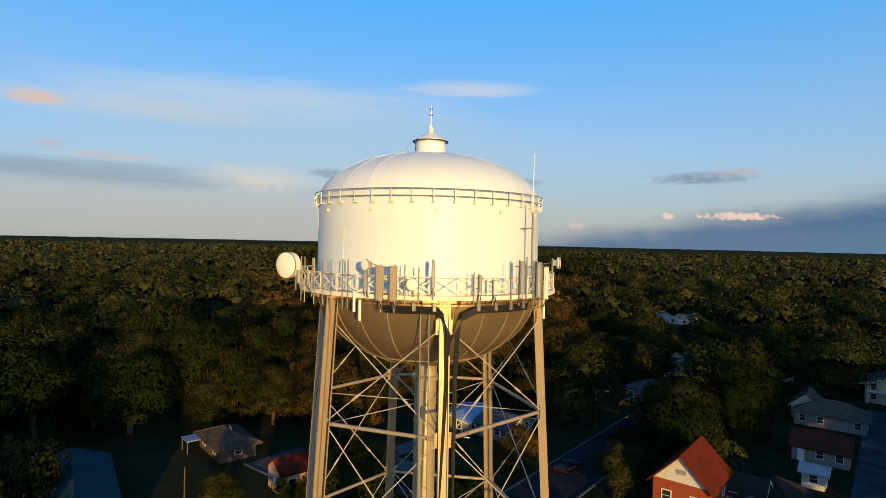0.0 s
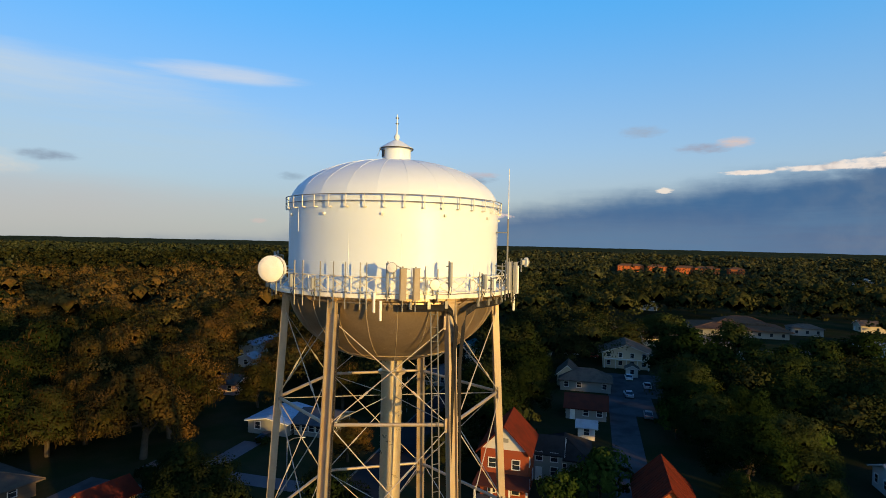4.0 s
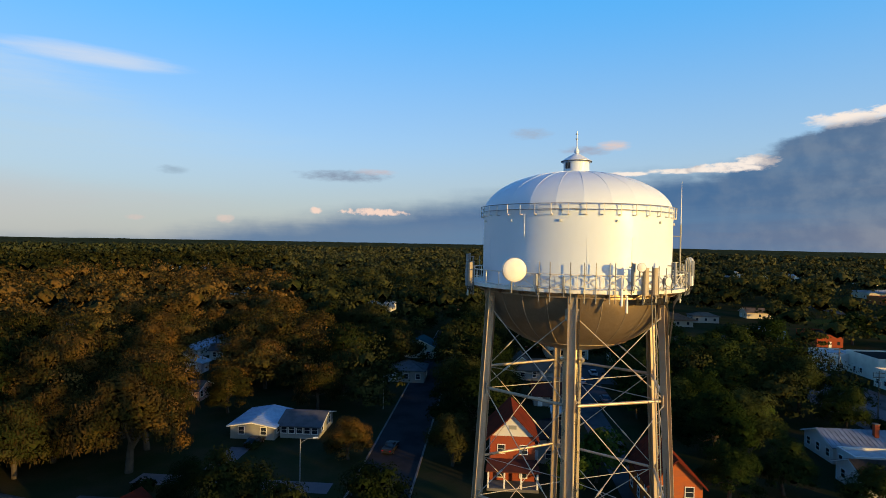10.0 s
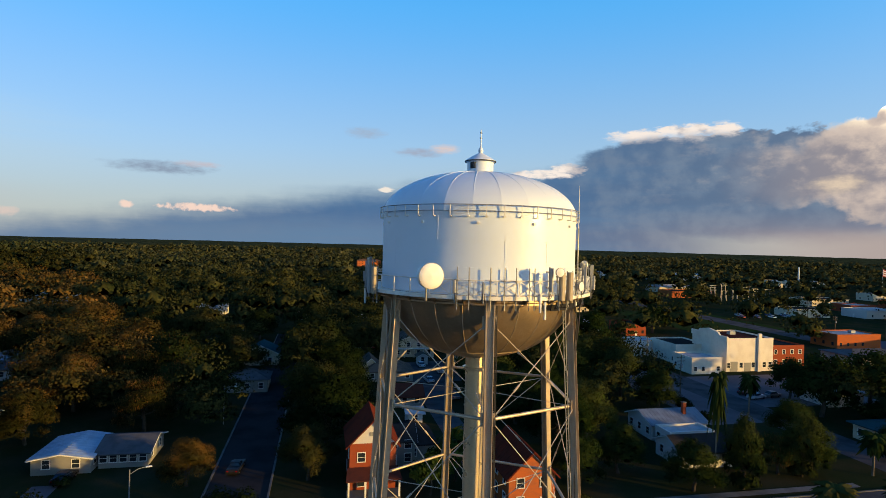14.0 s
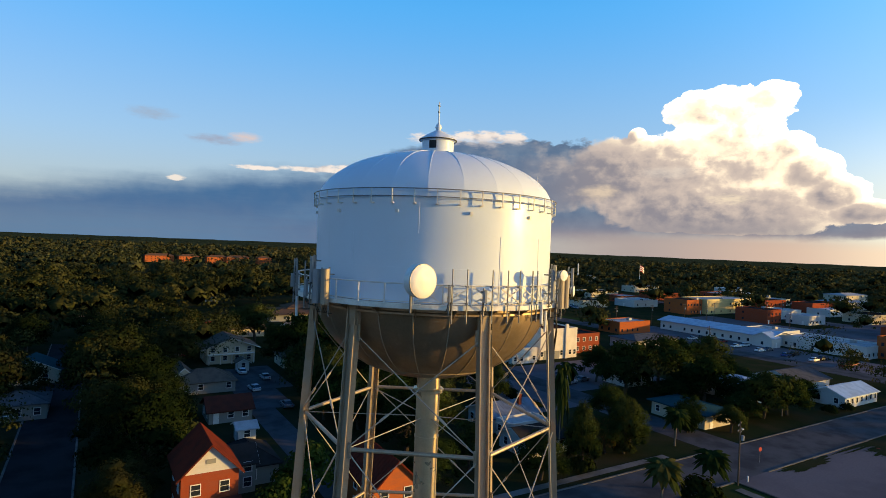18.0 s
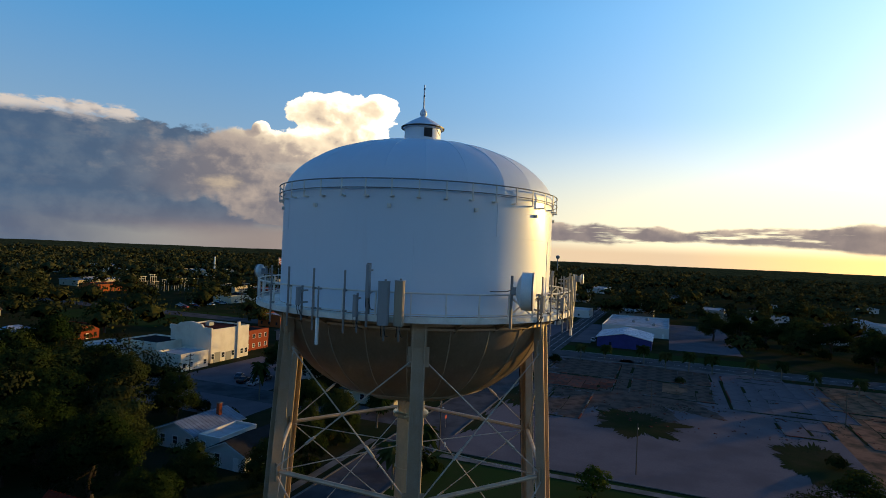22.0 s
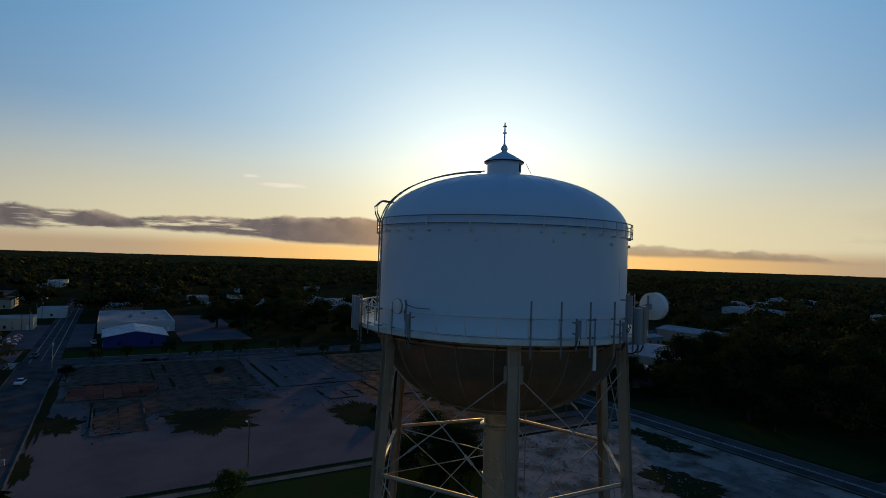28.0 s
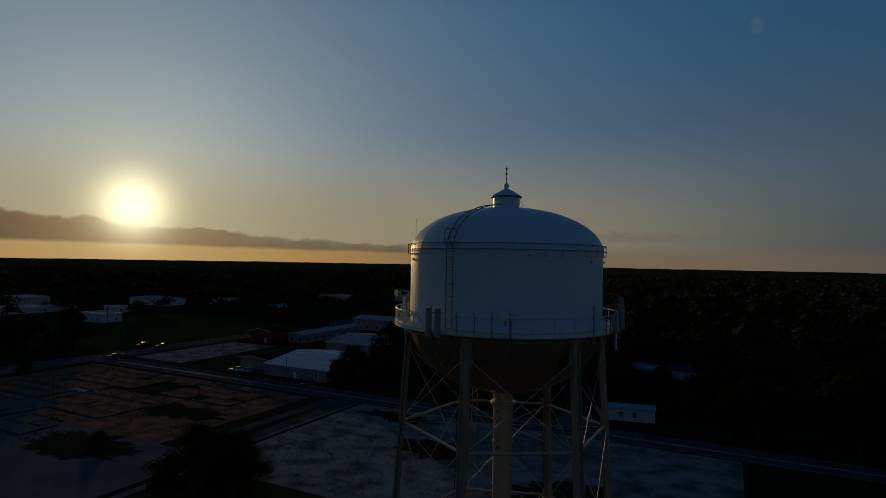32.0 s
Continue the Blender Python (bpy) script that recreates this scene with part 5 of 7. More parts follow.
# brick house with a white gable, and its porch
h1 = house(-1, 53.5, 6.6, 8.5, 7.0, "red brick house with white front gable and red roof", BRICK, RED_ROOF, "gable_v", 3.3, 0, (2, 2), 2, 0.6, None, seams=0, gable=WHITE_WALL)
Geo().box((0, -4.28, 8.3), (1.1, 0.12, 0.55)).part("gable_vent", GREY_WALL, h1)
Geo().add([(-3.6, -4.3, 3.5), (3.6, -4.3, 3.5), (3.9, -7.2, 2.7), (-3.9, -7.2, 2.7), (-3.6, -4.3, 3.65), (3.6, -4.3, 3.65), (3.9, -7.2, 2.85), (-3.9, -7.2, 2.85)], [(0, 1, 2, 3), (7, 6, 5, 4), (0, 4, 5, 1), (1, 5, 6, 2), (2, 6, 7, 3), (3, 7, 4, 0)]).part("porch_roof", DARK_RED_ROOF, h1)
for x in (-3.5, -1.2, 1.2, 3.5):
    Geo().box((x, -7.0, 1.35), (0.24, 0.24, 2.7)).part("porch_post", TRIM, h1)
Geo().box((0, -5.7, 0.2), (7.4, 3.0, 0.4)).part("porch_floor", CONCRETE, h1)
house(4.2, 60, 4.5, 5.0, 4.2, "pale rear wing of a brick house", GREY_WALL, DARK_SHINGLE, "gable_u", 1.8, 0, (2, 1), 2, 0.4)
house(6.5, 64, 7.5, 9, 2.8, "dark shingled rear wing among trees", GREY_WALL, DARK_SHINGLE, "hip", 2.4, 0, (3, 3))
house(9.8, 79.5, 3.0, 3.5, 2.4, "small white shed beside a lane", WHITE_WALL, WHITE_ROOF, "gable_u", 0.7, 0, (1, 1))
house(19.5, 45, 6.6, 10.5, 5.0, "orange brick house with a red metal roof", ORANGE_BRICK, RED_ROOF, "gable_v", 3.2, 0, (2, 3), 2, 0.5, seams=16)
house(9.5, 93.5, 8, 7, 2.4, "low cottage with a dark red roof", GREY_WALL, DARK_RED_ROOF, "gable_u", 1.9, 0, (3, 2))
house(9, 117, 12, 8, 2.5, "grey bungalow with brown shingles and a front gable", GREY_WALL, SHINGLE, "hip", 2.4, 0, (4, 2))
house(4.5, 121, 5, 8, 3.0, "gabled front wing of a grey bungalow", CREAM_WALL, SHINGLE, "gable_v", 2.2, 0, (1, 2))
yh = house(20, 149, 13, 11, 4.7, "two-storey cream house with a wide brown front gable", CREAM_WALL, SHINGLE, "gable_v", 2.4, 0, (4, 3), 2, 1.3)
Geo().box((0, -5.9, 2.75), (12.4, 1.8, 0.14)).part("balcony_floor", TRIM, yh)
for x in (-6, -3, 0, 3, 6):
    Geo().box((x, -6.7, 1.4), (0.16, 0.16, 2.8)).part("balcony_post", TRIM, yh)
house(21, 134, 3, 3, 2.4, "small white outbuilding on a lane", WHITE_WALL, SHINGLE, "gable_v", 0.8, 0, (1, 1))
house(36, 136.5, 9, 9, 3.0, "cream cottage with a shingle roof", CREAM_WALL, SHINGLE, "hip", 2.0, 0, (3, 2))
house(68, 232, 34, 22, 3.0, "broad low building with a stepped tile roof", GREY_WALL, TILE_ROOF, "hip", 2.2, 0, (8, 5), 1, 1.5)
house(70, 234, 18, 12, 4.8, "raised upper roof of a broad low building", GREY_WALL, TILE_ROOF, "hip", 2.4, 0, (6, 4), 1, 0.8)
house(40, 308, 10, 8, 3.2, "white cottage with a steep roof", WHITE_WALL, WHITE_ROOF, "gable_v", 3.4, 0, (3, 2))
# low blue-roofed house beyond the driveway; grey walls stand in for eave shade
house(-46, 67, 8.0, 10, 2.3, "low house with a blue-grey metal roof and walls greyed for eave shade", GREY_WALL, BLUE_ROOF, "gable_v", 0.7, 0, (2, 3), 1, 0.5, seams=12)
house(-38, 68, 7, 9, 2.3, "grey-roofed wing with a row of white windows", GREY_WALL, GREY_SHINGLE, "gable_u", 1.3, 0, (5, 2), 1, 0.6)
house(-81, 109, 4.5, 4, 2.6, "small white shed among oaks", WHITE_WALL, WHITE_ROOF, "gable_v", 1.0, 0, (1, 1))
house(-82, 126, 6, 5, 2.8, "white cottage beside a lane", WHITE_WALL, GREY_SHINGLE, "gable_u", 1.4, 0, (2, 1))
house(-70, 85, 7, 6, 2.6, "pink low house under oaks", PINK_WALL, SHINGLE, "gable_u", 1.3, 0, (2, 2))
house(-91, 135, 5, 26, 3.0, "long shed with a pale metal roof", WHITE_WALL, BLUE_ROOF, "gable_v", 0.9, 0, (1, 6))
house(-25, 140, 10, 9, 3.2, "cream house with a green metal roof", CREAM_WALL, TEAL_ROOF, "gable_v", 2.4, 0, (2, 2))
house(-25, 110, 9, 8, 3.0, "bungalow with a grey shingle roof", GREY_WALL, GREY_SHINGLE, "hip", 1.8, 0, (3, 2))
# by the first stretch of street
house(-61, 4.4, 22, 9, 3.4, "long shed with a teal metal roof", GREY_WALL, TEAL_ROOF, "gable_u", 1.6, -17, (4, 2), 1, 0.4)
hh = house(-67.3, 29.1, 9.8, 5.8, 2.2, "house with a brown hipped roof and a side porch", SHADED_WALL, SHINGLE, "hip", 1.5, -11, (2, 1), 1, 0.8)
Geo().box((-3.4, -4.6, 2.12), (3.2, 2.6, 0.12)).part("porch_roof", BLUE_ROOF, hh)
for x, y in ((-4.8, -5.7), (-2.0, -5.7)):
    Geo().box((x, y, 1.05), (0.14, 0.14, 2.1)).part("porch_post", SHINGLE, hh)
for x, y in ((0.6, 0.4), (-0.6, 0.6)):
    Geo().tube([(x, y, 3.0), (x, y, 3.9)], 0.12, 8).part("roof_vent", WHITE_ROOF, hh)
house(-47.9, 28.3, 4.6, 6.2, 3.0, "pink gabled house with an orange-red roof", PINK_WALL, RED_ROOF, "gable_v", 1.5, -12, (1, 2), 1, 0.35)
# white house with a chimney, and the flat white annex
house(58, 67.5, 11.5, 8.5, 2.9, "white house with a dull metal roof and brick chimney", WHITE_WALL, DULL_ROOF, "gable_u", 1.6, 0, (4, 3), 1, 0.5, (2.6, -1.6), seams=16)
house(57, 60.4, 9, 4.6, 2.7, "flat white-roofed annex of a white house", WHITE_WALL, WHITE_ROOF, "flat", 0, 0, (4, 2))
house(54, 53.6, 9.5, 7.4, 2.7, "white side wing with a dark shingle roof", WHITE_WALL, DARK_SHINGLE, "gable_u", 1.6, 0, (3, 2))
# the white hall with stepped parapet
hall = house(117, 122.5, 16, 16, 9.4, "tall white stucco hall with stepped front parapet", STUCCO, DARK_RED_ROOF, "flat", 0, 0, (0, 0), 1, 0, name="hall")
g = Geo()
prof = [(-8.2, 9.0), (-8.2, 10.4), (-5, 10.4), (-4.2, 11.2), (-1.8, 11.6), (0, 11.9), (1.8, 11.6), (4.2, 11.2), (5, 10.4), (8.2, 10.4), (8.2, 9.0)]
g.add([(-8.3, y, z) for y, z in prof] + [(-7.7, y, z) for y, z in prof], [tuple(range(10, -1, -1)), tuple(range(11, 22))] + [(i, (i + 1) % 11, 11 + (i + 1) % 11, 11 + i) for i in range(11)])
g.part("front_parapet", STUCCO, hall)
for x in (3.0,):
    Geo().box((x, -8.25, 5.6), (1.1, 0.6, 11.4)).part("pilaster", STUCCO, hall)
door(hall, -5.5, -8.0, 2.6, 3.0, -90, GREY_WALL)
door(hall, -0.8, -8.0, 2.2, 2.6, -90, GREY_WALL)
for x in (-7.2, -3, 1.2, 5, 7):
    window(hall, x, -8.0, 1.9, 1.1, 1.5, -90)
house(101, 117, 10, 9, 4.3, "low white front wing of a hall", STUCCO, WHITE_ROOF, "flat", 0, 0, (4, 3), 1, 0, name="hall_wing")
house(106, 133, 12, 14, 5.6, "white side wing with curved parapets", STUCCO, DARK_SHINGLE, "flat", 0, 0, (4, 5), 1, 0, name="hall_wing")
house(98, 143, 9, 9, 4.6, "flat white block beside a hall", WHITE_WALL, WHITE_ROOF, "flat", 0, 0, (3, 3), 1, 0)
house(133.5, 126, 15, 13, 6.2, "red brick building behind the white hall", BRICK, DARK_SHINGLE, "flat", 0, 0, (5, 3), 2, 0, name="shop_building")
house(167, 121, 24, 12, 3.6, "long low grey building behind trees", GREY_WALL, GREY_SHINGLE, "hip", 1.2, 0, (6, 3))
house(192, 152, 20, 12, 4.8, "flat-roofed shop with an orange end wall", ORANGE_BRICK, WHITE_ROOF, "flat", 0, 0, (6, 3), 1, 0, name="shop_building")
house(118, 186, 9, 14, 4.2, "small building with a red front", BRICK, DARK_SHINGLE, "flat", 0, 0, (3, 3))
# downtown
DT = "shop_building"
house(226, 127, 15, 52, 4.2, "long market hall with a blue-grey metal roof", WHITE_WALL, BLUE_ROOF, "gable_v", 1.6, 0, (2, 14), 1, 1.2, name=DT, seams=0)
house(219, 103, 6, 8, 3.8, "gabled entrance of a market hall", WHITE_WALL, BLUE_ROOF, "gable_u", 2.0, 0, (1, 1), name=DT)
house(236, 86, 18, 30, 4.2, "long white flat-roofed store", WHITE_WALL, WHITE_ROOF, "flat", 0, 0, (5, 9), 1, 0, name=DT)
house(240, 112, 14, 16, 4.6, "pale store with a flat roof", WHITE_WALL, WHITE_ROOF, "flat", 0, 0, (4, 5), 1, 0, name=DT)
house(329, 195, 48, 18, 8.6, "two-storey yellow brick block with arched windows", YELLOW_WALL, WHITE_ROOF, "flat", 0, 0, (12, 5), 2, 0, name=DT)
house(297, 197, 15, 16, 8.2, "brown brick block of two storeys", ORANGE_BRICK, DARK_SHINGLE, "flat", 0, 0, (7, 5), 2, 0, name=DT)
house(305, 155, 14, 18, 7.0, "red brick shop of two storeys", BRICK, DARK_SHINGLE, "flat", 0, 0, (4, 5), 2, 0, name=DT)
house(326, 140, 18, 12, 4.6, "low white shop with flat roof", WHITE_WALL, WHITE_ROOF, "flat", 0, 0, (5, 3), 1, 0, name=DT)
house(368, 186, 25, 14, 7.8, "dark red brick shop block", BRICK, DARK_SHINGLE, "flat", 0, 0, (9, 4), 2, 0, name=DT)
house(253, 64, 34, 15, 7.8, "orange brick two-storey corner building", ORANGE_BRICK, DARK_SHINGLE, "flat", 0, 0, (8, 4), 2, 0, name=DT)
house(289, 53, 15, 20, 4.8, "cream shop with an arched front", CREAM_WALL, WHITE_ROOF, "flat", 0, 0, (4, 5), 1, 0, name=DT)
house(231, 6, 24, 21, 4.0, "deep blue metal building with a pale gable roof", BLUE_WALL, BLUE_ROOF, "gable_u", 2.0, 0, (3, 2), 1, 0.5, name=DT, seams=18)
house(289, 4, 54, 30, 4.2, "wide white flat-roofed store behind the blue building", WHITE_WALL, WHITE_ROOF, "flat", 0, 0, (10, 6), 1, 0, name=DT)
house(360, 8, 24, 20, 4.0, "pale store with a flat roof", GREY_WALL, WHITE_ROOF, "flat", 0, 0, (6, 5), 1, 0, name=DT)
house(150, 45.5, 17, 8, 2.7, "white building with a grey metal roof on the corner", WHITE_WALL, BLUE_ROOF, "gable_u", 1.6, 0, (7, 2), 1, 0.5)
house(149, 58, 16, 12, 3.8, "grey-roofed house among trees", WHITE_WALL, GREY_SHINGLE, "gable_u", 2.0, 0, (4, 3))
house(129, 60, 13, 13, 3.6, "house with a pale metal roof among trees", WHITE_WALL, BLUE_ROOF, "hip", 1.5, 0, (3, 3))
house(98, 53, 9, 13, 3.0, "low house with a dark green roof", CREAM_WALL, TEAL_ROOF, "hip", 1.2, 0, (2, 4), 1, 0.8)
house(112, 82, 10, 8, 3.2, "house with a pale roof behind trees", WHITE_WALL, BLUE_ROOF, "hip", 1.6, 0, (3, 2))
# warehouses beyond the lane
house(107.5, -121, 25, 32, 3.4, "large metal warehouse with a pale gabled roof", GREY_WALL, BLUE_ROOF, "gable_u", 2.2, 0, (3, 4), 1, 0.4, name="warehouse", seams=22)
house(129, -122, 13, 24, 3.6, "open canopy shed beside a warehouse", GREY_WALL, DARK_SHINGLE, "gable_v", 0.8, 0, (1, 4), 1, 1.2, name="warehouse")
house(116, -162, 26, 30, 4.6, "rear half of a pale-roofed warehouse", GREY_WALL, WHITE_ROOF, "gable_u", 1.8, 0, (3, 3), 1, 0.4, name="warehouse")
house(172, -176, 12, 40, 4.8, "long red-brown shed beside the road", BRICK, DARK_SHINGLE, "gable_v", 1.2, 0, (2, 8), 1, 0.6, name="warehouse")
house(158, -184, 9, 42, 3.8, "long low shed with a pale roof", GREY_WALL, WHITE_ROOF, "gable_v", 0.8, 0, (2, 8), 1, 0.6, name="warehouse")
house(152, -226, 30, 16, 5.6, "long barn with a pale roof", GREY_WALL, WHITE_ROOF, "gable_u", 1.4, 0, (5, 3), 1, 0.5, name="warehouse")
house(386, -158, 20, 78, 3.6, "long white store far beyond the road", WHITE_WALL, WHITE_ROOF, "flat", 0, 0, (4, 12), 1, 0, name="warehouse")
house(10, -111, 12, 5, 2.8, "white mobile home beside the lane", WHITE_WALL, BLUE_ROOF, "gable_u", 0.6, 12, (4, 1), 1, 0.3)
for u, v, w, d, wl, rf in ((36, -145, 9, 8, GREY_WALL, GREY_SHINGLE), (20, -157, 10, 8, WHITE_WALL, GREY_SHINGLE), (8, -148, 9, 8, GREY_WALL, SHINGLE), (2, -172, 10, 9, WHITE_WALL, GREY_SHINGLE), (14, -168, 9, 8, WHITE_WALL, BLUE_ROOF)):
    house(u, v, w, d, 3.0, "small house under dark trees", wl, rf, "hip", 1.7, 0, (3, 2))

# far blocks: apartments, stores and sheds
for i, (u, v, w) in enumerate(((58, 792, 34), (92, 786, 24), (126, 780, 26), (152, 778, 30), (186, 774, 18))):
    house(u, v, w, 12, 8.2, "three-storey orange apartment block with a hipped roof", ORANGE_BRICK, TILE_ROOF, "hip", 2.6, 4, (7, 2), 3, 0.6, name="apartment_block")
for u, v, w, d, h, wl, rf in ((345, 165, 22, 16, 4.4, WHITE_WALL, WHITE_ROOF), (402, 171, 34, 13, 7.0, BRICK, DARK_SHINGLE), (395, 160, 24, 14, 4.2, WHITE_WALL, BLUE_ROOF), (430, 215, 26, 14, 4.4, CREAM_WALL, WHITE_ROOF), (300, 235, 24, 16, 4.2, WHITE_WALL, WHITE_ROOF), (318, 262, 20, 14, 4.0, BRICK, WHITE_ROOF), (258, 240, 22, 16, 4.2, CREAM_WALL, DARK_SHINGLE), (490, 140, 28, 16, 5.0, WHITE_WALL, WHITE_ROOF), (340, 40, 20, 12, 4.0, WHITE_WALL, WHITE_ROOF), (318, 92, 18, 12, 4.2, BRICK, WHITE_ROOF)):
    house(u, v, w, d, h, "flat-roofed shop in the town centre", wl, rf, "flat", 0, 0, (3, 1), 1, 0, name=DT)
rnd = random.Random(31)
for u, v, w, d, h, wl, rf in ((262, 352, 34, 18, 4.5, ORANGE_BRICK, DARK_SHINGLE), (285, 400, 40, 20, 4.5, CREAM_WALL, WHITE_ROOF), (300, 640, 60, 26, 7, WHITE_WALL, WHITE_ROOF), (340, 600, 46, 22, 6, WHITE_WALL, WHITE_ROOF), (400, 560, 70, 26, 7, WHITE_WALL, BLUE_ROOF), (470, 470, 60, 24, 6, CREAM_WALL, WHITE_ROOF), (330, 300, 30, 20, 4, CREAM_WALL, DARK_SHINGLE), (370, 270, 26, 18, 5, BRICK, DARK_SHINGLE), (420, 250, 30, 18, 6, BRICK, WHITE_ROOF), (460, 180, 34, 20, 6, GREY_WALL, WHITE_ROOF), (380, 130, 28, 16, 5, CREAM_WALL, DARK_SHINGLE), (430, 120, 26, 18, 6, GREY_WALL, WHITE_ROOF), (350, 90, 24, 14, 4.4, WHITE_WALL, WHITE_ROOF), (400, 70, 30, 14, 4.6, CREAM_WALL, GREY_SHINGLE), (470, 60, 30, 16, 4.6, GREY_WALL, BLUE_ROOF), (540, 140, 36, 18, 7, BRICK, WHITE_ROOF), (560, 220, 40, 18, 6, CREAM_WALL, WHITE_ROOF), (520, 300, 36, 18, 5, WHITE_WALL, WHITE_ROOF), (420, 330, 30, 16, 5, CREAM_WALL, GREY_SHINGLE), (620, 60, 40, 18, 5, WHITE_WALL, WHITE_ROOF), (360, -60, 26, 16, 4, WHITE_WALL, BLUE_ROOF), (420, -40, 30, 14, 4, GREY_WALL, WHITE_ROOF), (400, -120, 26, 14, 4, WHITE_WALL, WHITE_ROOF), (460, -210, 30, 16, 5, CREAM_WALL, WHITE_ROOF), (299, -82, 8, 13, 3.2, WHITE_WALL, BLUE_ROOF), (374, -46, 12, 9, 3, CREAM_WALL, SHINGLE), (403, -78, 11, 10, 3, WHITE_WALL, WHITE_ROOF), (340, -62, 14, 10, 3, CREAM_WALL, WHITE_ROOF), (456, -72, 14, 10, 3.4, CREAM_WALL, DARK_SHINGLE), (549, -19, 20, 12, 4, WHITE_WALL, GREY_SHINGLE), (562, -168, 14, 11, 3.6, WHITE_WALL, WHITE_ROOF), (348, -207, 14, 10, 3.4, WHITE_WALL, WHITE_ROOF), (350, -298, 26, 14, 4, WHITE_WALL, WHITE_ROOF), (470, 5, 14, 10, 3.4, CREAM_WALL, GREY_SHINGLE), (520, -90, 12, 10, 3.2, WHITE_WALL, SHINGLE), (380, -260, 40, 18, 5, WHITE_WALL, WHITE_ROOF), (270, -280, 22, 12, 4, WHITE_WALL, WHITE_ROOF), (240, -420, 40, 20, 5, WHITE_WALL, WHITE_ROOF), (150, -460, 46, 20, 6, WHITE_WALL, WHITE_ROOF), (60, -420, 50, 20, 6, WHITE_WALL, WHITE_ROOF), (300, -380, 30, 16, 5, CREAM_WALL, WHITE_ROOF), (-150, 300, 30, 14, 5, WHITE_WALL, WHITE_ROOF), (-330, 560, 40, 16, 6, WHITE_WALL, WHITE_ROOF), (-60, 250, 16, 10, 4, WHITE_WALL, WHITE_ROOF), (136, -699, 40, 20, 4.5, WHITE_WALL, WHITE_ROOF), (323, -1196, 50, 20, 4.5, WHITE_WALL, WHITE_ROOF), (42, -594, 34, 18, 4.5, WHITE_WALL, WHITE_ROOF), (271, -730, 26, 16, 4.5, WHITE_WALL, WHITE_ROOF), (296, -511, 30, 18, 4.5, WHITE_WALL, WHITE_ROOF), (318, -620, 44, 20, 4.5, WHITE_WALL, WHITE_ROOF), (277, -595, 26, 16, 4.5, WHITE_WALL, WHITE_ROOF), (244, -1742, 60, 22, 4.5, WHITE_WALL, WHITE_ROOF), (119, -1626, 60, 22, 4.5, WHITE_WALL, WHITE_ROOF), (303, -167, 20, 12, 4.5, WHITE_WALL, WHITE_ROOF)):
    house(u, v, w, d, h, "distant flat-roofed building among trees", wl, rf, "flat" if rnd.random() < 0.7 else "hip", 1.6, rnd.choice((0, 0, 8, -6)), (max(2, int(w / 5)), max(2, int(d / 5))), 1 if h < 6 else 2, 0.4, name=DT)
for u, v in ((-7, 158), (14, 196), (-40, 170), (34, 190), (-60, 160), (5, 214), (-14, 232), (60, 160), (52, 186), (80, 170), (104, 196), (96, 240), (130, 262), (-100, 180), (-120, 96), (-150, 150), (-112, 66), (-130, 24), (60, 128), (80, 150)):
    wl, rf = rnd.choice(((WHITE_WALL, GREY_SHINGLE), (CREAM_WALL, SHINGLE), (GREY_WALL, SHINGLE), (WHITE_WALL, BLUE_ROOF), (CREAM_WALL, DARK_SHINGLE)))
    house(u, v, rnd.uniform(9, 13), rnd.uniform(7, 9), 3.0, "small bungalow half hidden by oaks", wl, rf, rnd.choice(("hip", "gable_u")), rnd.uniform(1.5, 2.2), 0, (3, 2))
for u, v, z in ((236, 92, 4.3), (238, 80, 4.3), (242, 112, 4.7), (300, 190, 8.7), (322, 188, 8.7), (250, 64, 7.9), (262, 66, 7.9), (285, 6, 4.3), (300, 0, 4.3), (275, -4, 4.3), (118, 124, 9.5), (195, 152, 4.9), (312, 156, 7.1), (398, 200, 8.1)):
    rooftop_unit(u, v, z)

# ---- vehicles, poles, signs ----
CAR_PAINT = {}


def paint(name, c):
    if name not in CAR_PAINT:
        CAR_PAINT[name] = surface(name + "_car_paint", c, 0.5, 0.1, tuple(x * 0.85 for x in c), 0.8, 0.2, 0.0, 30)
    return CAR_PAINT[name]


COLOURS = (("white", (0.7, 0.7, 0.68)), ("silver", (0.42, 0.43, 0.44)), ("black", (0.012, 0.012, 0.014)), ("red", (0.25, 0.02, 0.015)), ("blue", (0.03, 0.06, 0.18)), ("grey", (0.14, 0.14, 0.145)))
TYRE = surface("tyre_rubber", (0.012, 0.012, 0.012), 0.85, 0, None, 0.3, 0.2, 0.2, 30)
RIM = surface("wheel_rim", (0.45, 0.45, 0.46), 0.3, 0.8, None, 0.3, 0.2, 0.0, 30)
TAIL = surface("red_tail_light", (0.35, 0.01, 0.01), 0.25, 0, None, 0.3, 0.1, 0.0, 30)


def extrude(line, w, name, mt, parent, taper=0.0):
    n = len(line)
    pts = [(x, s * (w / 2 - taper * max(0.0, z - 0.85)), z) for s in (-1, 1) for x, z in line]
    return Geo().add(pts, [tuple(range(n)), tuple(range(2 * n - 1, n - 1, -1))] + [(i, n + i, n + (i + 1) % n, (i + 1) % n) for i in range(n)]).part(name, mt, parent)


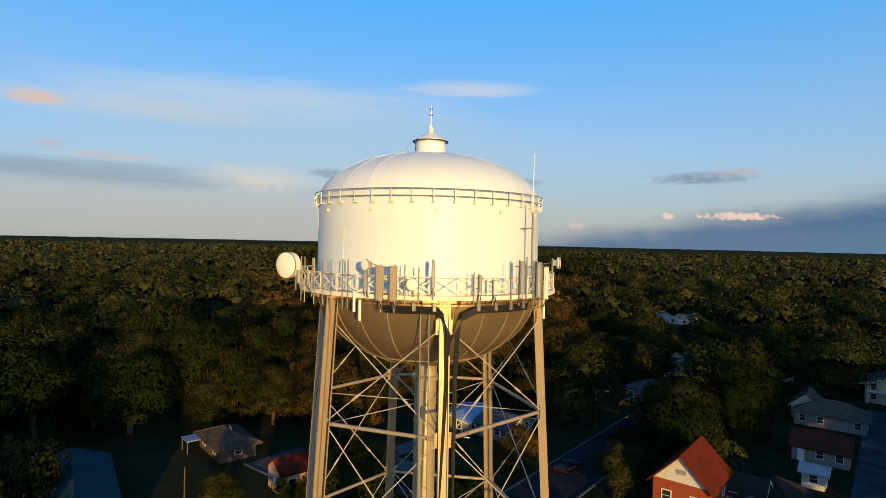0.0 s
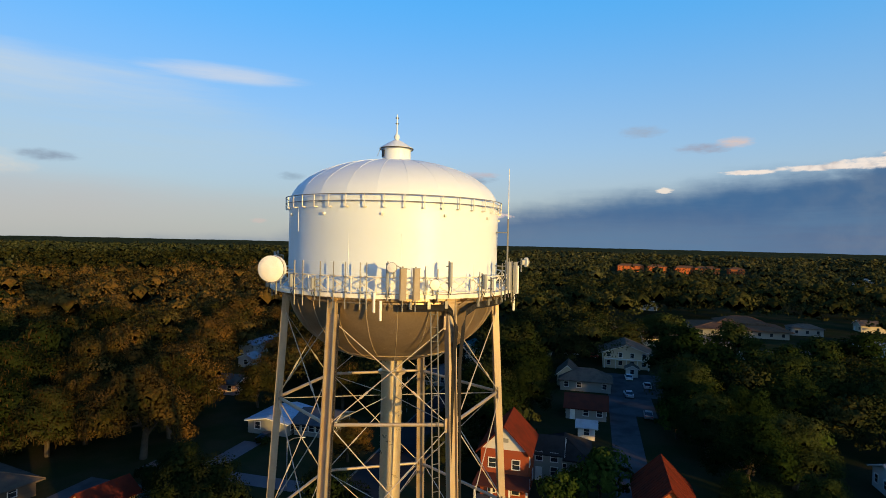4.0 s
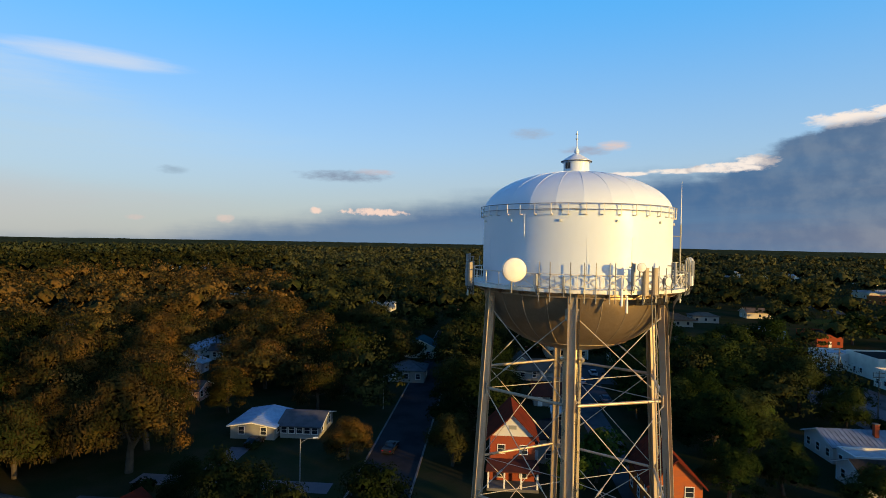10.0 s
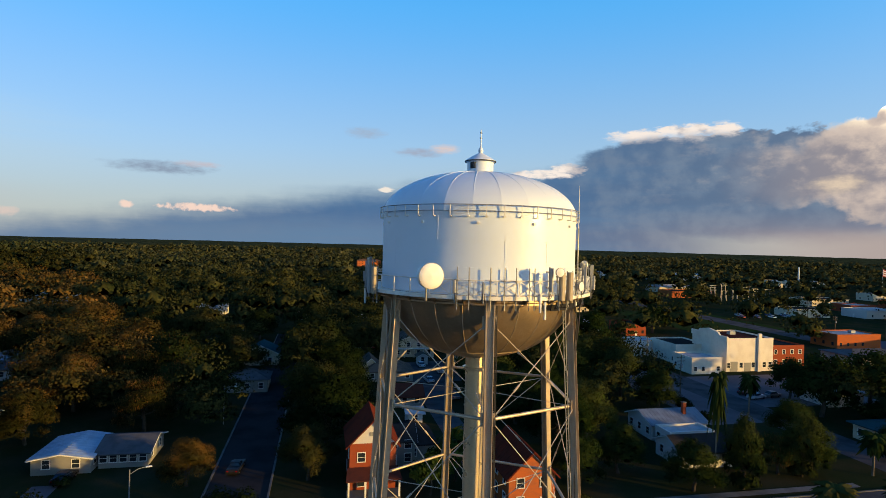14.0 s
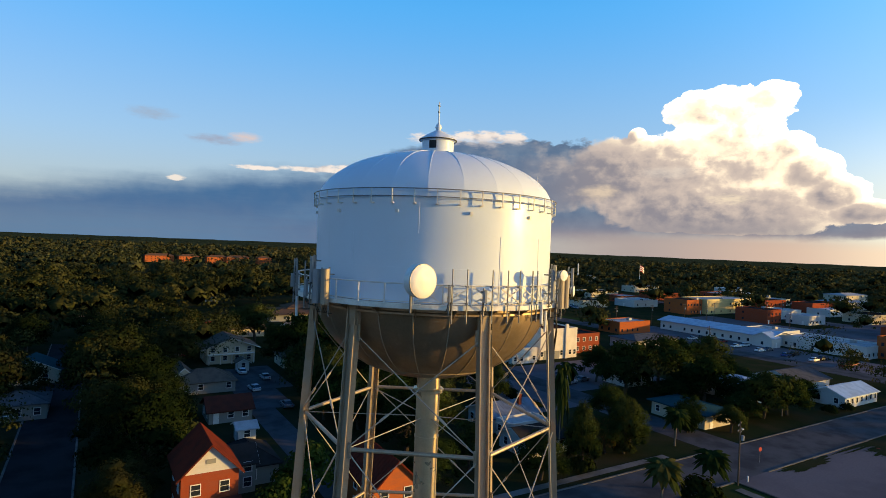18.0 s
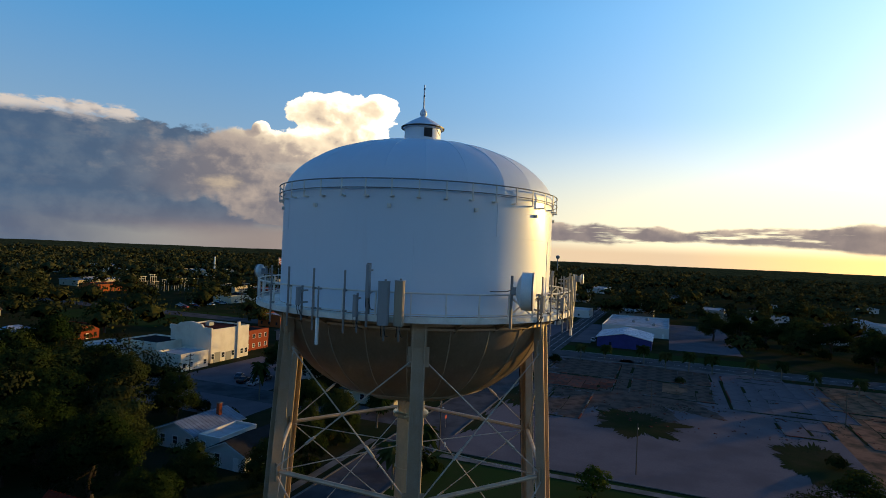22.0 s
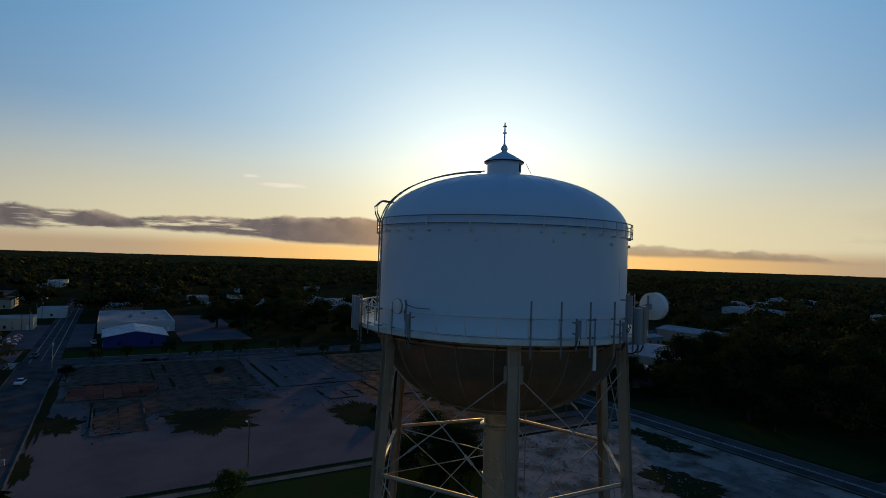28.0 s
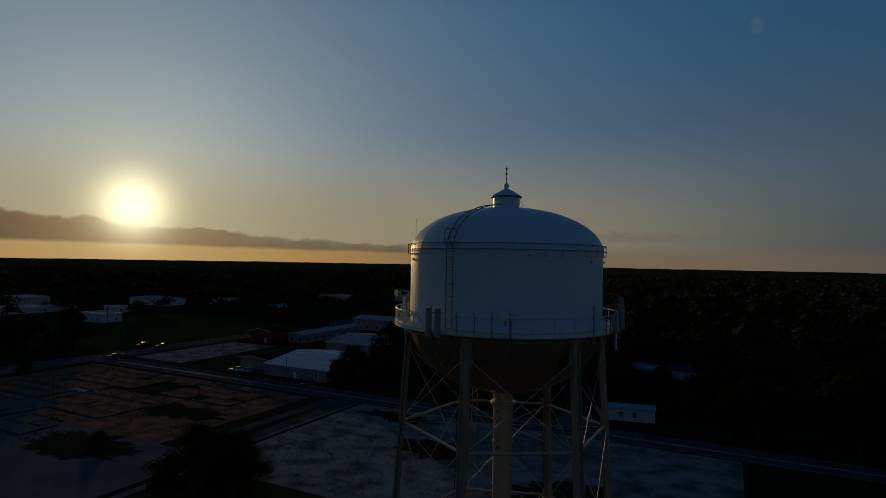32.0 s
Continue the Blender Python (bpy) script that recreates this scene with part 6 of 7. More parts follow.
def vehicle(u, v, turn, colour, truck=False):
    name, c = COLOURS[colour]
    label = f"{name} {'pickup truck' if truck else 'car'} standing on the asphalt"
    ob = thing("pickup_truck" if truck else "car", at(u, v, turn), label, "truck" if truck else "car", "parked vehicles")
    mt = paint(name, c)
    s = 1.15 if truck else 1.0
    body = [(-2.2 * s, 0.35), (2.15 * s, 0.35), (2.25 * s, 0.55), (2.15 * s, 0.80), (0.95 * s, 0.95), (-2.1 * s, 0.98), (-2.25 * s, 0.75)]
    cabin = [(1.0, 0.93), (0.35, 1.45), (-0.75, 1.48), (-1.0, 0.96)] if truck else [(1.0, 0.93), (0.3, 1.42), (-1.1, 1.45), (-1.9, 0.97)]
    extrude(body, 1.8, "body", mt, ob)
    extrude(cabin, 1.62, "cabin_glass", PANE, ob, 0.3)
    roof = [(0.33, 1.42), (0.28, 1.50), (-0.70, 1.53), (-0.78, 1.46)] if truck else [(0.28, 1.40), (0.2, 1.48), (-1.0, 1.51), (-1.15, 1.43)]
    extrude(roof, 1.36, "roof_panel", mt, ob)
    for x in (-1.35 * s, 1.35 * s):
        for y in (-0.82, 0.82):
            w = Geo().lathe([(0.2, -0.1), (0.33, -0.1), (0.33, 0.1), (0.2, 0.1)], 14, close=True).part("wheel", TYRE, ob)
            w.matrix_local = Matrix.Translation((x, y, 0.33)) @ Matrix.Rotation(radians(90), 4, "X")
            Geo().lathe([(0.001, -0.07), (0.2, -0.07), (0.2, 0.07), (0.001, 0.07)], 10).part("rim", RIM, w)
    for y in (-0.65, 0.65):
        Geo().box((2.2 * s, y, 0.66), (0.1, 0.34, 0.14)).part("headlight", DISH, ob)
        Geo().box((-2.22 * s, y, 0.78), (0.06, 0.28, 0.16)).part("tail_light", TAIL, ob)
    if truck:
        Geo().box((-1.75, 0, 1.0), (1.5, 1.45, 0.04)).part("load_bed", BLACK, ob)
    return ob


for u, v, a, c, t in ((-21, 60, 84, 2, True), (163, 34.5, 172, 0, False), (206, 35.4, 176, 2, True), (20, 130, 92, 0, False), (19, 112, 95, 1, False), (96, 91, 20, 2, True), (95.5, 87, 15, 1, True), (101, 88, 12, 5, False), (99, 95, 30, 5, False), (203, -122, 88, 2, False), (194, -124, 90, 5, False), (186.5, -99, 80, 2, False), (232, 19.5, 5, 0, True), (131, -104, 20, 0, False), (127.5, -104.5, 25, 1, False), (-44.5, 59.5, 85, 2, False), (22, 96, 88, 5, False), (24, 122, 90, 1, False)):
    vehicle(u, v, a, c, t)
rnd = random.Random(8)
for k in range(16):
    vehicle(232 + (k % 8) * 3.4, 46 + 7 * (k // 8), 90 + rnd.uniform(-4, 4), rnd.randrange(6), rnd.random() < 0.3)
for k in range(14):
    vehicle(203 + 6 * (k % 2), 68 + (k // 2) * 9.5, rnd.uniform(-4, 4), rnd.randrange(6), rnd.random() < 0.3)
for k in range(16):
    vehicle(212 + k * 3.2, 232 + 5 * (k % 3), rnd.uniform(80, 100), rnd.randrange(6))
for k in range(10):
    vehicle(6 + rnd.uniform(-40, 60), 150 + rnd.uniform(0, 80), rnd.choice((0, 90, 180)) + rnd.uniform(-5, 5), rnd.randrange(6), rnd.random() < 0.3)


def utility_pole(u, v, h, turn=0.0, arm=True, lamp=False, r=0.14):
    label = "weathered wooden utility pole with a crossarm" if arm else "plain weathered wooden pole"
    ob = thing("utility_pole", at(u, v, turn), label, "pole", "poles along the streets")
    Geo().tube([(0, 0, -0.3), (0, 0, h)], r, 8, r * 0.7).part("pole", WOOD_POLE, ob)
    if arm:
        for z in (h - 0.5, h - 1.4):
            Geo().box((0, 0.1, z), (2.3, 0.10, 0.12)).part("crossarm", WOOD_POLE, ob)
            g = Geo()
            for x in (-1.0, -0.5, 0.5, 1.0):
                g.tube([(x, 0.1, z + 0.06), (x, 0.1, z + 0.24)], 0.045, 6, 0.03)
            g.part("insulators", GREYBOX, ob)
        Geo().lathe([(0.001, 0), (0.24, 0.02), (0.24, 0.75), (0.001, 0.82)], 10).part("transformer", GREYBOX, ob).matrix_local = Matrix.Translation((0, -0.4, h - 2.9))
    if lamp:
        lamp_arm(ob, h * 0.78)
    return ob


def lamp_arm(ob, z):
    Geo().tube([(0, 0, z), (0.9, 0, z + 0.45), (1.9, 0, z + 0.5)], 0.035, 6).part("lamp_arm", GALV, ob)
    Geo().add([(1.8, -0.13, z + 0.55), (2.5, -0.16, z + 0.5), (2.5, 0.16, z + 0.5), (1.8, 0.13, z + 0.55), (1.8, -0.08, z + 0.42), (2.5, -0.12, z + 0.40), (2.5, 0.12, z + 0.40), (1.8, 0.08, z + 0.42)], [(3, 2, 1, 0), (4, 5, 6, 7), (0, 1, 5, 4), (1, 2, 6, 5), (2, 3, 7, 6), (3, 0, 4, 7)]).part("lamp_head", DISH, ob)


def street_lamp(u, v, h, turn=0.0):
    ob = thing("street_lamp", at(u, v, turn), "street lamp with a curved arm on a slim pole", "street lamp", "street lamps")
    Geo().tube([(0, 0, -0.2), (0, 0, h)], 0.10, 8, 0.07).part("pole", GALV, ob)
    lamp_arm(ob, h - 0.6)
    return ob


utility_pole(72.8, 27.0, 10.0, 20, True, True)
utility_pole(76, 89, 10.5, 0)
utility_pole(87.5, 122, 9.5, 0)
utility_pole(78.5, -6.0, 8.5, 0, False, True, 0.10)
for u, v, h in ((131, -48, 8.0), (126, -7, 6.5), (186, -90, 8.0), (186, -109, 8.5), (135, -102, 8.5), (106, -89.5, 8.5)):
    utility_pole(u, v, h, 0, False, False, 0.10)
utility_pole(77, -76, 8.6, 30, True, True)
utility_pole(-13, 210, 10, 0)
utility_pole(105, -98.5, 8.0, 0, False, False, 0.09)
utility_pole(-101, 205, 9.5, 0)
utility_pole(-53, 14.6, 5.4, 0, False, False, 0.10)
for u, v, a in ((-31, 43, 30), (-26.5, 83, 0), (182, 29, 0), (60, 140, 0), (30, 20, 0)):
    street_lamp(u, v, 7.4, a)
for k in range(12):
    utility_pole(200 + 26 * (k % 6), 44 + 120 * (k // 6), 10, 0)
for u, v in ((176, 100), (250, 150), (270, 120), (330, 210), (290, 260), (340, 160), (420, 160), (242, 220), (262, 330), (300, 330), (370, 60), (440, 20), (330, -40), (270, -150), (230, -240)):
    utility_pole(u, v, 10.5, 0)
# steel frames of the far substation
sub = random.Random(4)
for k in range(16):
    u, v = 262 + (k % 6) * 9, 320 + (k // 6) * 12
    ob = thing("substation_frame", at(u, v), "grey steel frame of an electrical substation", "pylon", "substation frames")
    hgt = sub.uniform(7, 11)
    for x in (-2, 2):
        Geo().beam((x, 0, 0), (x * 0.8, 0, hgt), 0.22, 0.22, (0, 1, 0)).part("post", GALV, ob)
    Geo().box((0, 0, hgt), (5.4, 0.25, 0.25)).part("beam", GALV, ob)
# stop sign, hydrant, flag, far towers
RED_SIGN = surface("red_sign", (0.42, 0.02, 0.02), 0.5, 0, None, 0.3, 0.1, 0.0, 30)
sign = thing("stop_sign", at(86, 31.0, -100), "red octagonal stop sign on a steel post", "sign")
Geo().tube([(0, 0, 0), (0, 0, 2.6)], 0.03, 6).part("post", GALV, sign)
oct_rim = [(0.40 * math.cos(radians(22.5 + 45 * i)), 0.40 * math.sin(radians(22.5 + 45 * i))) for i in range(8)]
Geo().add([(0.035, y, 2.3 + z) for y, z in oct_rim] + [(0.05, y, 2.3 + z) for y, z in oct_rim], [tuple(range(7, -1, -1)), tuple(range(8, 16))] + [(i, (i + 1) % 8, 8 + (i + 1) % 8, 8 + i) for i in range(8)]).part("sign_plate", RED_SIGN, sign)
hyd = thing("signpost", at(75.5, 27.0), "short white marker post beside the kerb", "post")
Geo().lathe([(0.10, 0), (0.12, 0.5), (0.12, 0.9), (0.001, 1.0)], 10).part("post", DISH, hyd)
flag = thing("flagpole", at(464, 367), "tall flagpole with a striped flag", "flagpole")
Geo().tube([(0, 0, 0), (0, 0, 24)], 0.2, 8, 0.1).part("pole", DISH, flag)
for i in range(7):
    Geo().add([(0.1, 0, 23.6 - i * 0.9), (3, -1.0, 22.4 - i * 0.9), (6, -0.4, 20.6 - i * 0.9), (6, -0.4, 19.7 - i * 0.9), (3, -1.0, 21.5 - i * 0.9), (0.1, 0, 22.7 - i * 0.9), (0.1, 0.06, 23.6 - i * 0.9), (3, -0.94, 22.4 - i * 0.9), (6, -0.34, 20.6 - i * 0.9), (6, -0.34, 19.7 - i * 0.9), (3, -0.94, 21.5 - i * 0.9), (0.1, 0.06, 22.7 - i * 0.9)], [(0, 1, 4, 5), (1, 2, 3, 4), (11, 10, 7, 6), (10, 9, 8, 7)]).part("stripe", RED_SIGN if i % 2 == 0 else DISH, flag)
pole = thing("sign_mast", at(430, 420), "tall white sign mast", "mast")
Geo().tube([(0, 0, 0), (0, 0, 22)], 0.9, 10, 0.7).part("mast", DISH, pole)
far = thing("water_tower", Matrix.Translation((1237, -524, 0)), "small distant water tower above the woods", "water tower")
Geo().tube([(0, 0, 0), (0, 0, 34)], 1.2, 12).part("stem", GREYBOX, far)
Geo().lathe([(1.2, 33), (4.5, 36), (5, 38.5), (4.2, 41), (0.01, 42.5)], 24).part("tank", GREYBOX, far, "", True)
mast2 = thing("radio_mast", Matrix.Translation((1430, -376, 0)), "thin distant radio mast", "mast")
Geo().tube([(0, 0, 0), (0, 0, 56)], 0.9, 6, 0.5).part("mast", GREYBOX, mast2)
shelter = thing("equipment_shelter", at(6, -9.5, 12), "small blue-grey metal equipment shelter below the tower", "shelter")
Geo().box((0, 0, 1.35), (5.5, 3.4, 2.7)).part("wall", GREYBOX, shelter)
Geo().box((0, 0, 2.78), (5.9, 3.8, 0.16)).part("roof", BLUE_ROOF, shelter)
door(shelter, 0, -1.7, 0.95, 2.05, -90, GREY_WALL)


# ---- trees ----
def quick_mesh(name, verts, quads, material, normals=None):
    """A mesh of quads from number arrays; normals: the ways in which the crown bulges, for soft shading."""
    me = bpy.data.meshes.new(name)
    me.vertices.add(len(verts))
    me.vertices.foreach_set("co", np.asarray(verts, dtype=np.float32).ravel())
    me.loops.add(len(quads) * 4)
    me.loops.foreach_set("vertex_index", np.asarray(quads, dtype=np.int32).ravel())
    me.polygons.add(len(quads))
    me.polygons.foreach_set("loop_start", np.arange(0, len(quads) * 4, 4, dtype=np.int32))
    me.update(calc_edges=True)
    me.materials.append(material)
    if normals is not None:
        me.attributes.new("custom_normal", "FLOAT_VECTOR", "POINT").data.foreach_set("vector", np.asarray(normals, dtype=np.float32).ravel())
    return me


def bulge(p, d, centre):
    """The outward way of each spray: of its lobe and of the whole crown."""
    out = p - np.asarray(centre)
    out /= np.linalg.norm(out, axis=1)[:, None] + 1e-9
    n = 0.5 * d + 0.5 * out
    n /= np.linalg.norm(n, axis=1)[:, None] + 1e-9
    return np.repeat(n, 4, axis=0)


def leaf_cards(centres, normals, sizes, rng):
    """Bent leaf sprays: one small quad each, turned about its normal."""
    n = len(centres)
    a = np.cross(normals, rng.normal(size=(n, 3)))
    a /= np.linalg.norm(a, axis=1)[:, None] + 1e-9
    b = np.cross(normals, a)
    s = sizes[:, None]
    lift = normals * s * 0.18
    k = 0.5 + 0.3 * rng.random((n, 1))
    quad = np.stack([centres - a * s, centres - b * s * k + lift, centres + a * s, centres + b * s * k - lift * 0.4], 1)
    return quad.reshape(-1, 3), np.arange(n * 4).reshape(-1, 4)


def crown_points(rng, lobes, count, low=-0.35):
    """Points and outward ways over a crown made of rounded lobes (x, y, z, r)."""
    lobes = np.array(lobes)
    pick = rng.choice(len(lobes), count, p=lobes[:, 3] ** 2 / (lobes[:, 3] ** 2).sum())
    d = rng.normal(size=(count, 3))
    d /= np.linalg.norm(d, axis=1)[:, None]
    d[:, 2] = np.where(d[:, 2] < low, -d[:, 2] * 0.4, d[:, 2])
    c = lobes[pick]
    r = c[:, 3:4] * (0.72 + 0.36 * rng.random((count, 1)))
    p = c[:, :3] + d * r * np.array([1, 1, 0.8])
    return p, d


def oak_lobes(rng, r, h, n):
    out = [(0, 0, h * 0.60, r * 0.66)]
    for i in range(n):
        a = 2 * math.pi * (i + rng.random() * 0.7) / n
        k = r * rng.uniform(0.40, 0.68)
        out.append((k * math.cos(a), k * math.sin(a), h * rng.uniform(0.34, 0.70), r * rng.uniform(0.34, 0.50)))
    for i in range(n // 2):
        a = rng.random() * 6.28
        k = r * rng.uniform(0.1, 0.4)
        out.append((k * math.cos(a), k * math.sin(a), h * rng.uniform(0.74, 0.88), r * rng.uniform(0.22, 0.34)))
    for i in range(n):
        a = 2 * math.pi * (i + rng.random()) / n
        k = r * rng.uniform(0.62, 0.88)
        out.append((k * math.cos(a), k * math.sin(a), h * rng.uniform(0.26, 0.5), r * rng.uniform(0.18, 0.30)))
    return out


def trunk_geo(rng, h, r, lobes):
    g = Geo().tube([(0, 0, -0.3), (0.05 * h * rng.uniform(-1, 1), 0.03 * h, h * 0.2), (0.03 * h, 0, h * 0.42)], r, 8, r * 0.6)
    for x, y, z, q in lobes[1:8]:
        g.tube([(0.03 * h, 0.01, h * rng.uniform(0.22, 0.38)), (x * 0.45, y * 0.45, z * 0.72), (x * 0.95, y * 0.95, z)], r * 0.42, 6, r * 0.12)
    return g


def moss_strips(rng, lobes, count, r):
    lob = np.array(lobes[1:])
    pick = rng.choice(len(lob), count)
    a = rng.random(count) * 6.283
    c = lob[pick]
    k = c[:, 3] * rng.uniform(0.6, 1.05, count)
    top = np.stack([c[:, 0] + k * np.cos(a), c[:, 1] + k * np.sin(a), c[:, 2] + c[:, 3] * rng.uniform(-0.35, 0.65, count)], 1)
    w = rng.uniform(0.03, 0.09, count)
    ln = rng.uniform(0.2, 0.75, count)
    side = np.stack([-np.sin(a + 0.6), np.cos(a + 0.6), np.zeros(count)], 1) * w[:, None]
    down = np.stack([rng.normal(0, 0.1, count), rng.normal(0, 0.1, count), -ln], 1)
    quad = np.stack([top - side, top + side, top + down + side * 0.3, top + down - side * 0.3], 1)
    return quad.reshape(-1, 3), np.arange(count * 4).reshape(-1, 4)


core = np.array([(0, 0, -1), *[(math.cos(i * 1.2566) * 0.9, math.sin(i * 1.2566) * 0.9, -0.35) for i in range(5)], *[(math.cos(i * 1.2566 + 0.6) * 0.9, math.sin(i * 1.2566 + 0.6) * 0.9, 0.35) for i in range(5)], (0, 0, 0.95)])
core_quads = np.array([(0, 1 + i, 6 + i, 1 + (i + 1) % 5) for i in range(5)] + [(11, 6 + i, 1 + (i + 1) % 5, 6 + (i + 1) % 5) for i in range(5)])


def with_cores(v, q, ways, lobes, fill=0.72):
    """Adds a dark inner mass to each lobe, so that a crown does not let the sky through everywhere."""
    way = core / np.linalg.norm(core, axis=1)[:, None]
    for x, y, z, r in lobes:
        q = np.concatenate([q, core_quads + len(v)])
        v = np.concatenate([v, core * np.array([r, r, r * 0.8]) * fill + np.array([x, y, z])])
        ways = np.concatenate([ways, way])
    return v, q, ways


def oak_meshes(seed, leaves, small, large, hair):
    rng = np.random.default_rng(seed)
    lobes = oak_lobes(rng, 6.0, 12.0, 8 + seed % 3)
    p, d = crown_points(rng, lobes, leaves, -0.6)
    ways = bulge(p, d, (0, 0, 6.0))
    d = d + rng.normal(size=d.shape) * 0.28
    d /= np.linalg.norm(d, axis=1)[:, None]
    v, q = leaf_cards(p, d, rng.uniform(small, large, len(p)), rng)
    v, q, ways = with_cores(v, q, ways, lobes, 0.5)
    crown = quick_mesh("oak_crown", v, q, OAK, ways)
    trunk = trunk_geo(rng, 12.0, 0.42, lobes).mesh("oak_trunk", BARK)
    v, q = moss_strips(rng, lobes, hair, 6.0)
    dry, green = crown.copy(), crown.copy()
    dry.materials[0], green.materials[0] = SUNLIT_DRY_OAK, GREEN_OAK
    return crown, trunk, quick_mesh("oak_moss", v, q, MOSS), dry, green


OAKS = [oak_meshes(40 + i, 5200, 0.14, 0.31, 620) for i in range(6)]
NEAR_OAKS = [oak_meshes(50 + i, 13000, 0.08, 0.19, 1900) for i in range(4)]
LIMES = []
for i in range(2):
    rng = np.random.default_rng(60 + i)
    lobes = oak_lobes(rng, 4.5, 9.0, 7)
    p, d = crown_points(rng, lobes, 1700)
    v, q = leaf_cards(p, d, rng.uniform(0.2, 0.45, len(p)), rng)
    LIMES.append((quick_mesh("young_crown", v, q, LIME, bulge(p, d, (0, 0, 4.5))), trunk_geo(rng, 9.0, 0.25, lobes).mesh("young_trunk", BARK)))
BUSHES = []
for i in range(2):
    rng = np.random.default_rng(70 + i)
    p, d = crown_points(rng, [(0, 0, 0.9, 1.2), (0.8, 0.2, 0.7, 0.8), (-0.7, 0.4, 0.7, 0.9), (0.1, -0.8, 0.7, 0.8)], 500)
    v, q = leaf_cards(p, d, rng.uniform(0.12, 0.26, len(p)), rng)
    BUSHES.append((quick_mesh("bush_leaves", v, q, OAK, bulge(p, d, (0, 0, 0.4))), Geo().tube([(0, 0, -0.1), (0.1, 0, 0.8)], 0.08, 6, 0.04).mesh("bush_stem", BARK)))
tree_rnd = random.Random(77)


def sunlit_quarter(u, v):
    """The north-western quarter: dry, mossy oaks with golden low sunlight put into their leaf colour."""
    return 112 < math.degrees(math.atan2(v, u)) < 147 and math.hypot(u, v) > 60


def oak(u, v, r=6.0, h=None, moss=0):
    """moss: 0 none, 1 hung with grey-brown moss."""
    h = h or r * tree_rnd.uniform(1.75, 2.1)
    kinds = NEAR_OAKS if math.hypot(u, v) < 112 and (v > 15 or u > 0) else OAKS
    crown, trunk, hair, dry, green = kinds[tree_rnd.randrange(len(kinds))]
    label = "broad oak hung with brown moss" if moss else "broad dark green oak with a ragged crown"
    ob = thing("oak_tree", at(u, v, tree_rnd.uniform(0, 360)) @ Matrix.Diagonal((r / 6, r / 6, h / 12, 1)), label, "tree", "oaks round the town")
    link_part("crown", dry if sunlit_quarter(u, v) else green if u > 22 else crown, ob)
    link_part("trunk", trunk, ob)
    if moss:
        tagged(link_part("moss", hair, ob), "brown hanging moss", kind="stuff")
    return ob


def young_tree(u, v, r=3.5, h=7.0):
    crown, trunk = LIMES[tree_rnd.randrange(2)]
    ob = thing("young_tree", at(u, v, tree_rnd.uniform(0, 360)) @ Matrix.Diagonal((r / 4.5, r / 4.5, h / 9, 1)), "bright green leafy young tree", "tree", "young trees")
    link_part("crown", crown, ob)
    link_part("trunk", trunk, ob)


def bush(u, v, r=1.6):
    leaves, stem = BUSHES[tree_rnd.randrange(2)]
    ob = thing("bush", at(u, v, tree_rnd.uniform(0, 360)) @ Matrix.Diagonal((r / 1.6, r / 1.6, r / 1.6, 1)), "dense dark green bush", "bush", "bushes")
    link_part("leaves", leaves, ob)
    link_part("stem", stem, ob)


def palm_meshes(seed, h, spread):
    rng = random.Random(seed)
    lean = rng.uniform(-0.4, 0.4)
    trunk = Geo().tube([(0, 0, -0.2), (lean * 0.3, 0, h * 0.5), (lean, 0, h)], 0.17, 8, 0.13)
    fr = Geo()
    for i in range(56):
        a, up = rng.uniform(0, 6.28), rng.uniform(-0.9, 1.1)
        c, s = math.cos(a), math.sin(a)
        pts = [(lean, 0, h)]
        for k in (0.35, 0.7, 1.0):
            pts.append((lean + c * spread * k, s * spread * k, h + spread * (up * k * 0.8 - 0.75 * k * k)))
        for (p, q), w0, w1 in zip(zip(pts, pts[1:]), (0.08, 0.52, 0.44), (0.52, 0.44, 0.05)):
            x, y = -s, c
            fr.add([(p[0] - x * w0, p[1] - y * w0, p[2] - w0 * 0.5), p, (q[0], q[1], q[2]), (q[0] - x * w1, q[1] - y * w1, q[2] - w1 * 0.5)], [(0, 1, 2, 3)])
            fr.add([p, (p[0] + x * w0, p[1] + y * w0, p[2] - w0 * 0.5), (q[0] + x * w1, q[1] + y * w1, q[2] - w1 * 0.5), q], [(0, 1, 2, 3)])
    return trunk.mesh("palm_trunk", PALM_BARK), fr.mesh("palm_fronds", FROND)


PALMS = [palm_meshes(i, 6.0, 2.3) for i in range(3)]


def palm(u, v, h=6.0, wide=1.0):
    trunk, fr = PALMS[tree_rnd.randrange(3)]
    ob = thing("palm_tree", at(u, v, tree_rnd.uniform(0, 360)) @ Matrix.Diagonal((wide, wide, h / 6, 1)), "palm with a bare trunk and tufted fronds", "palm", "palms along the streets")
    link_part("trunk", trunk, ob)
    link_part("fronds", fr, ob)


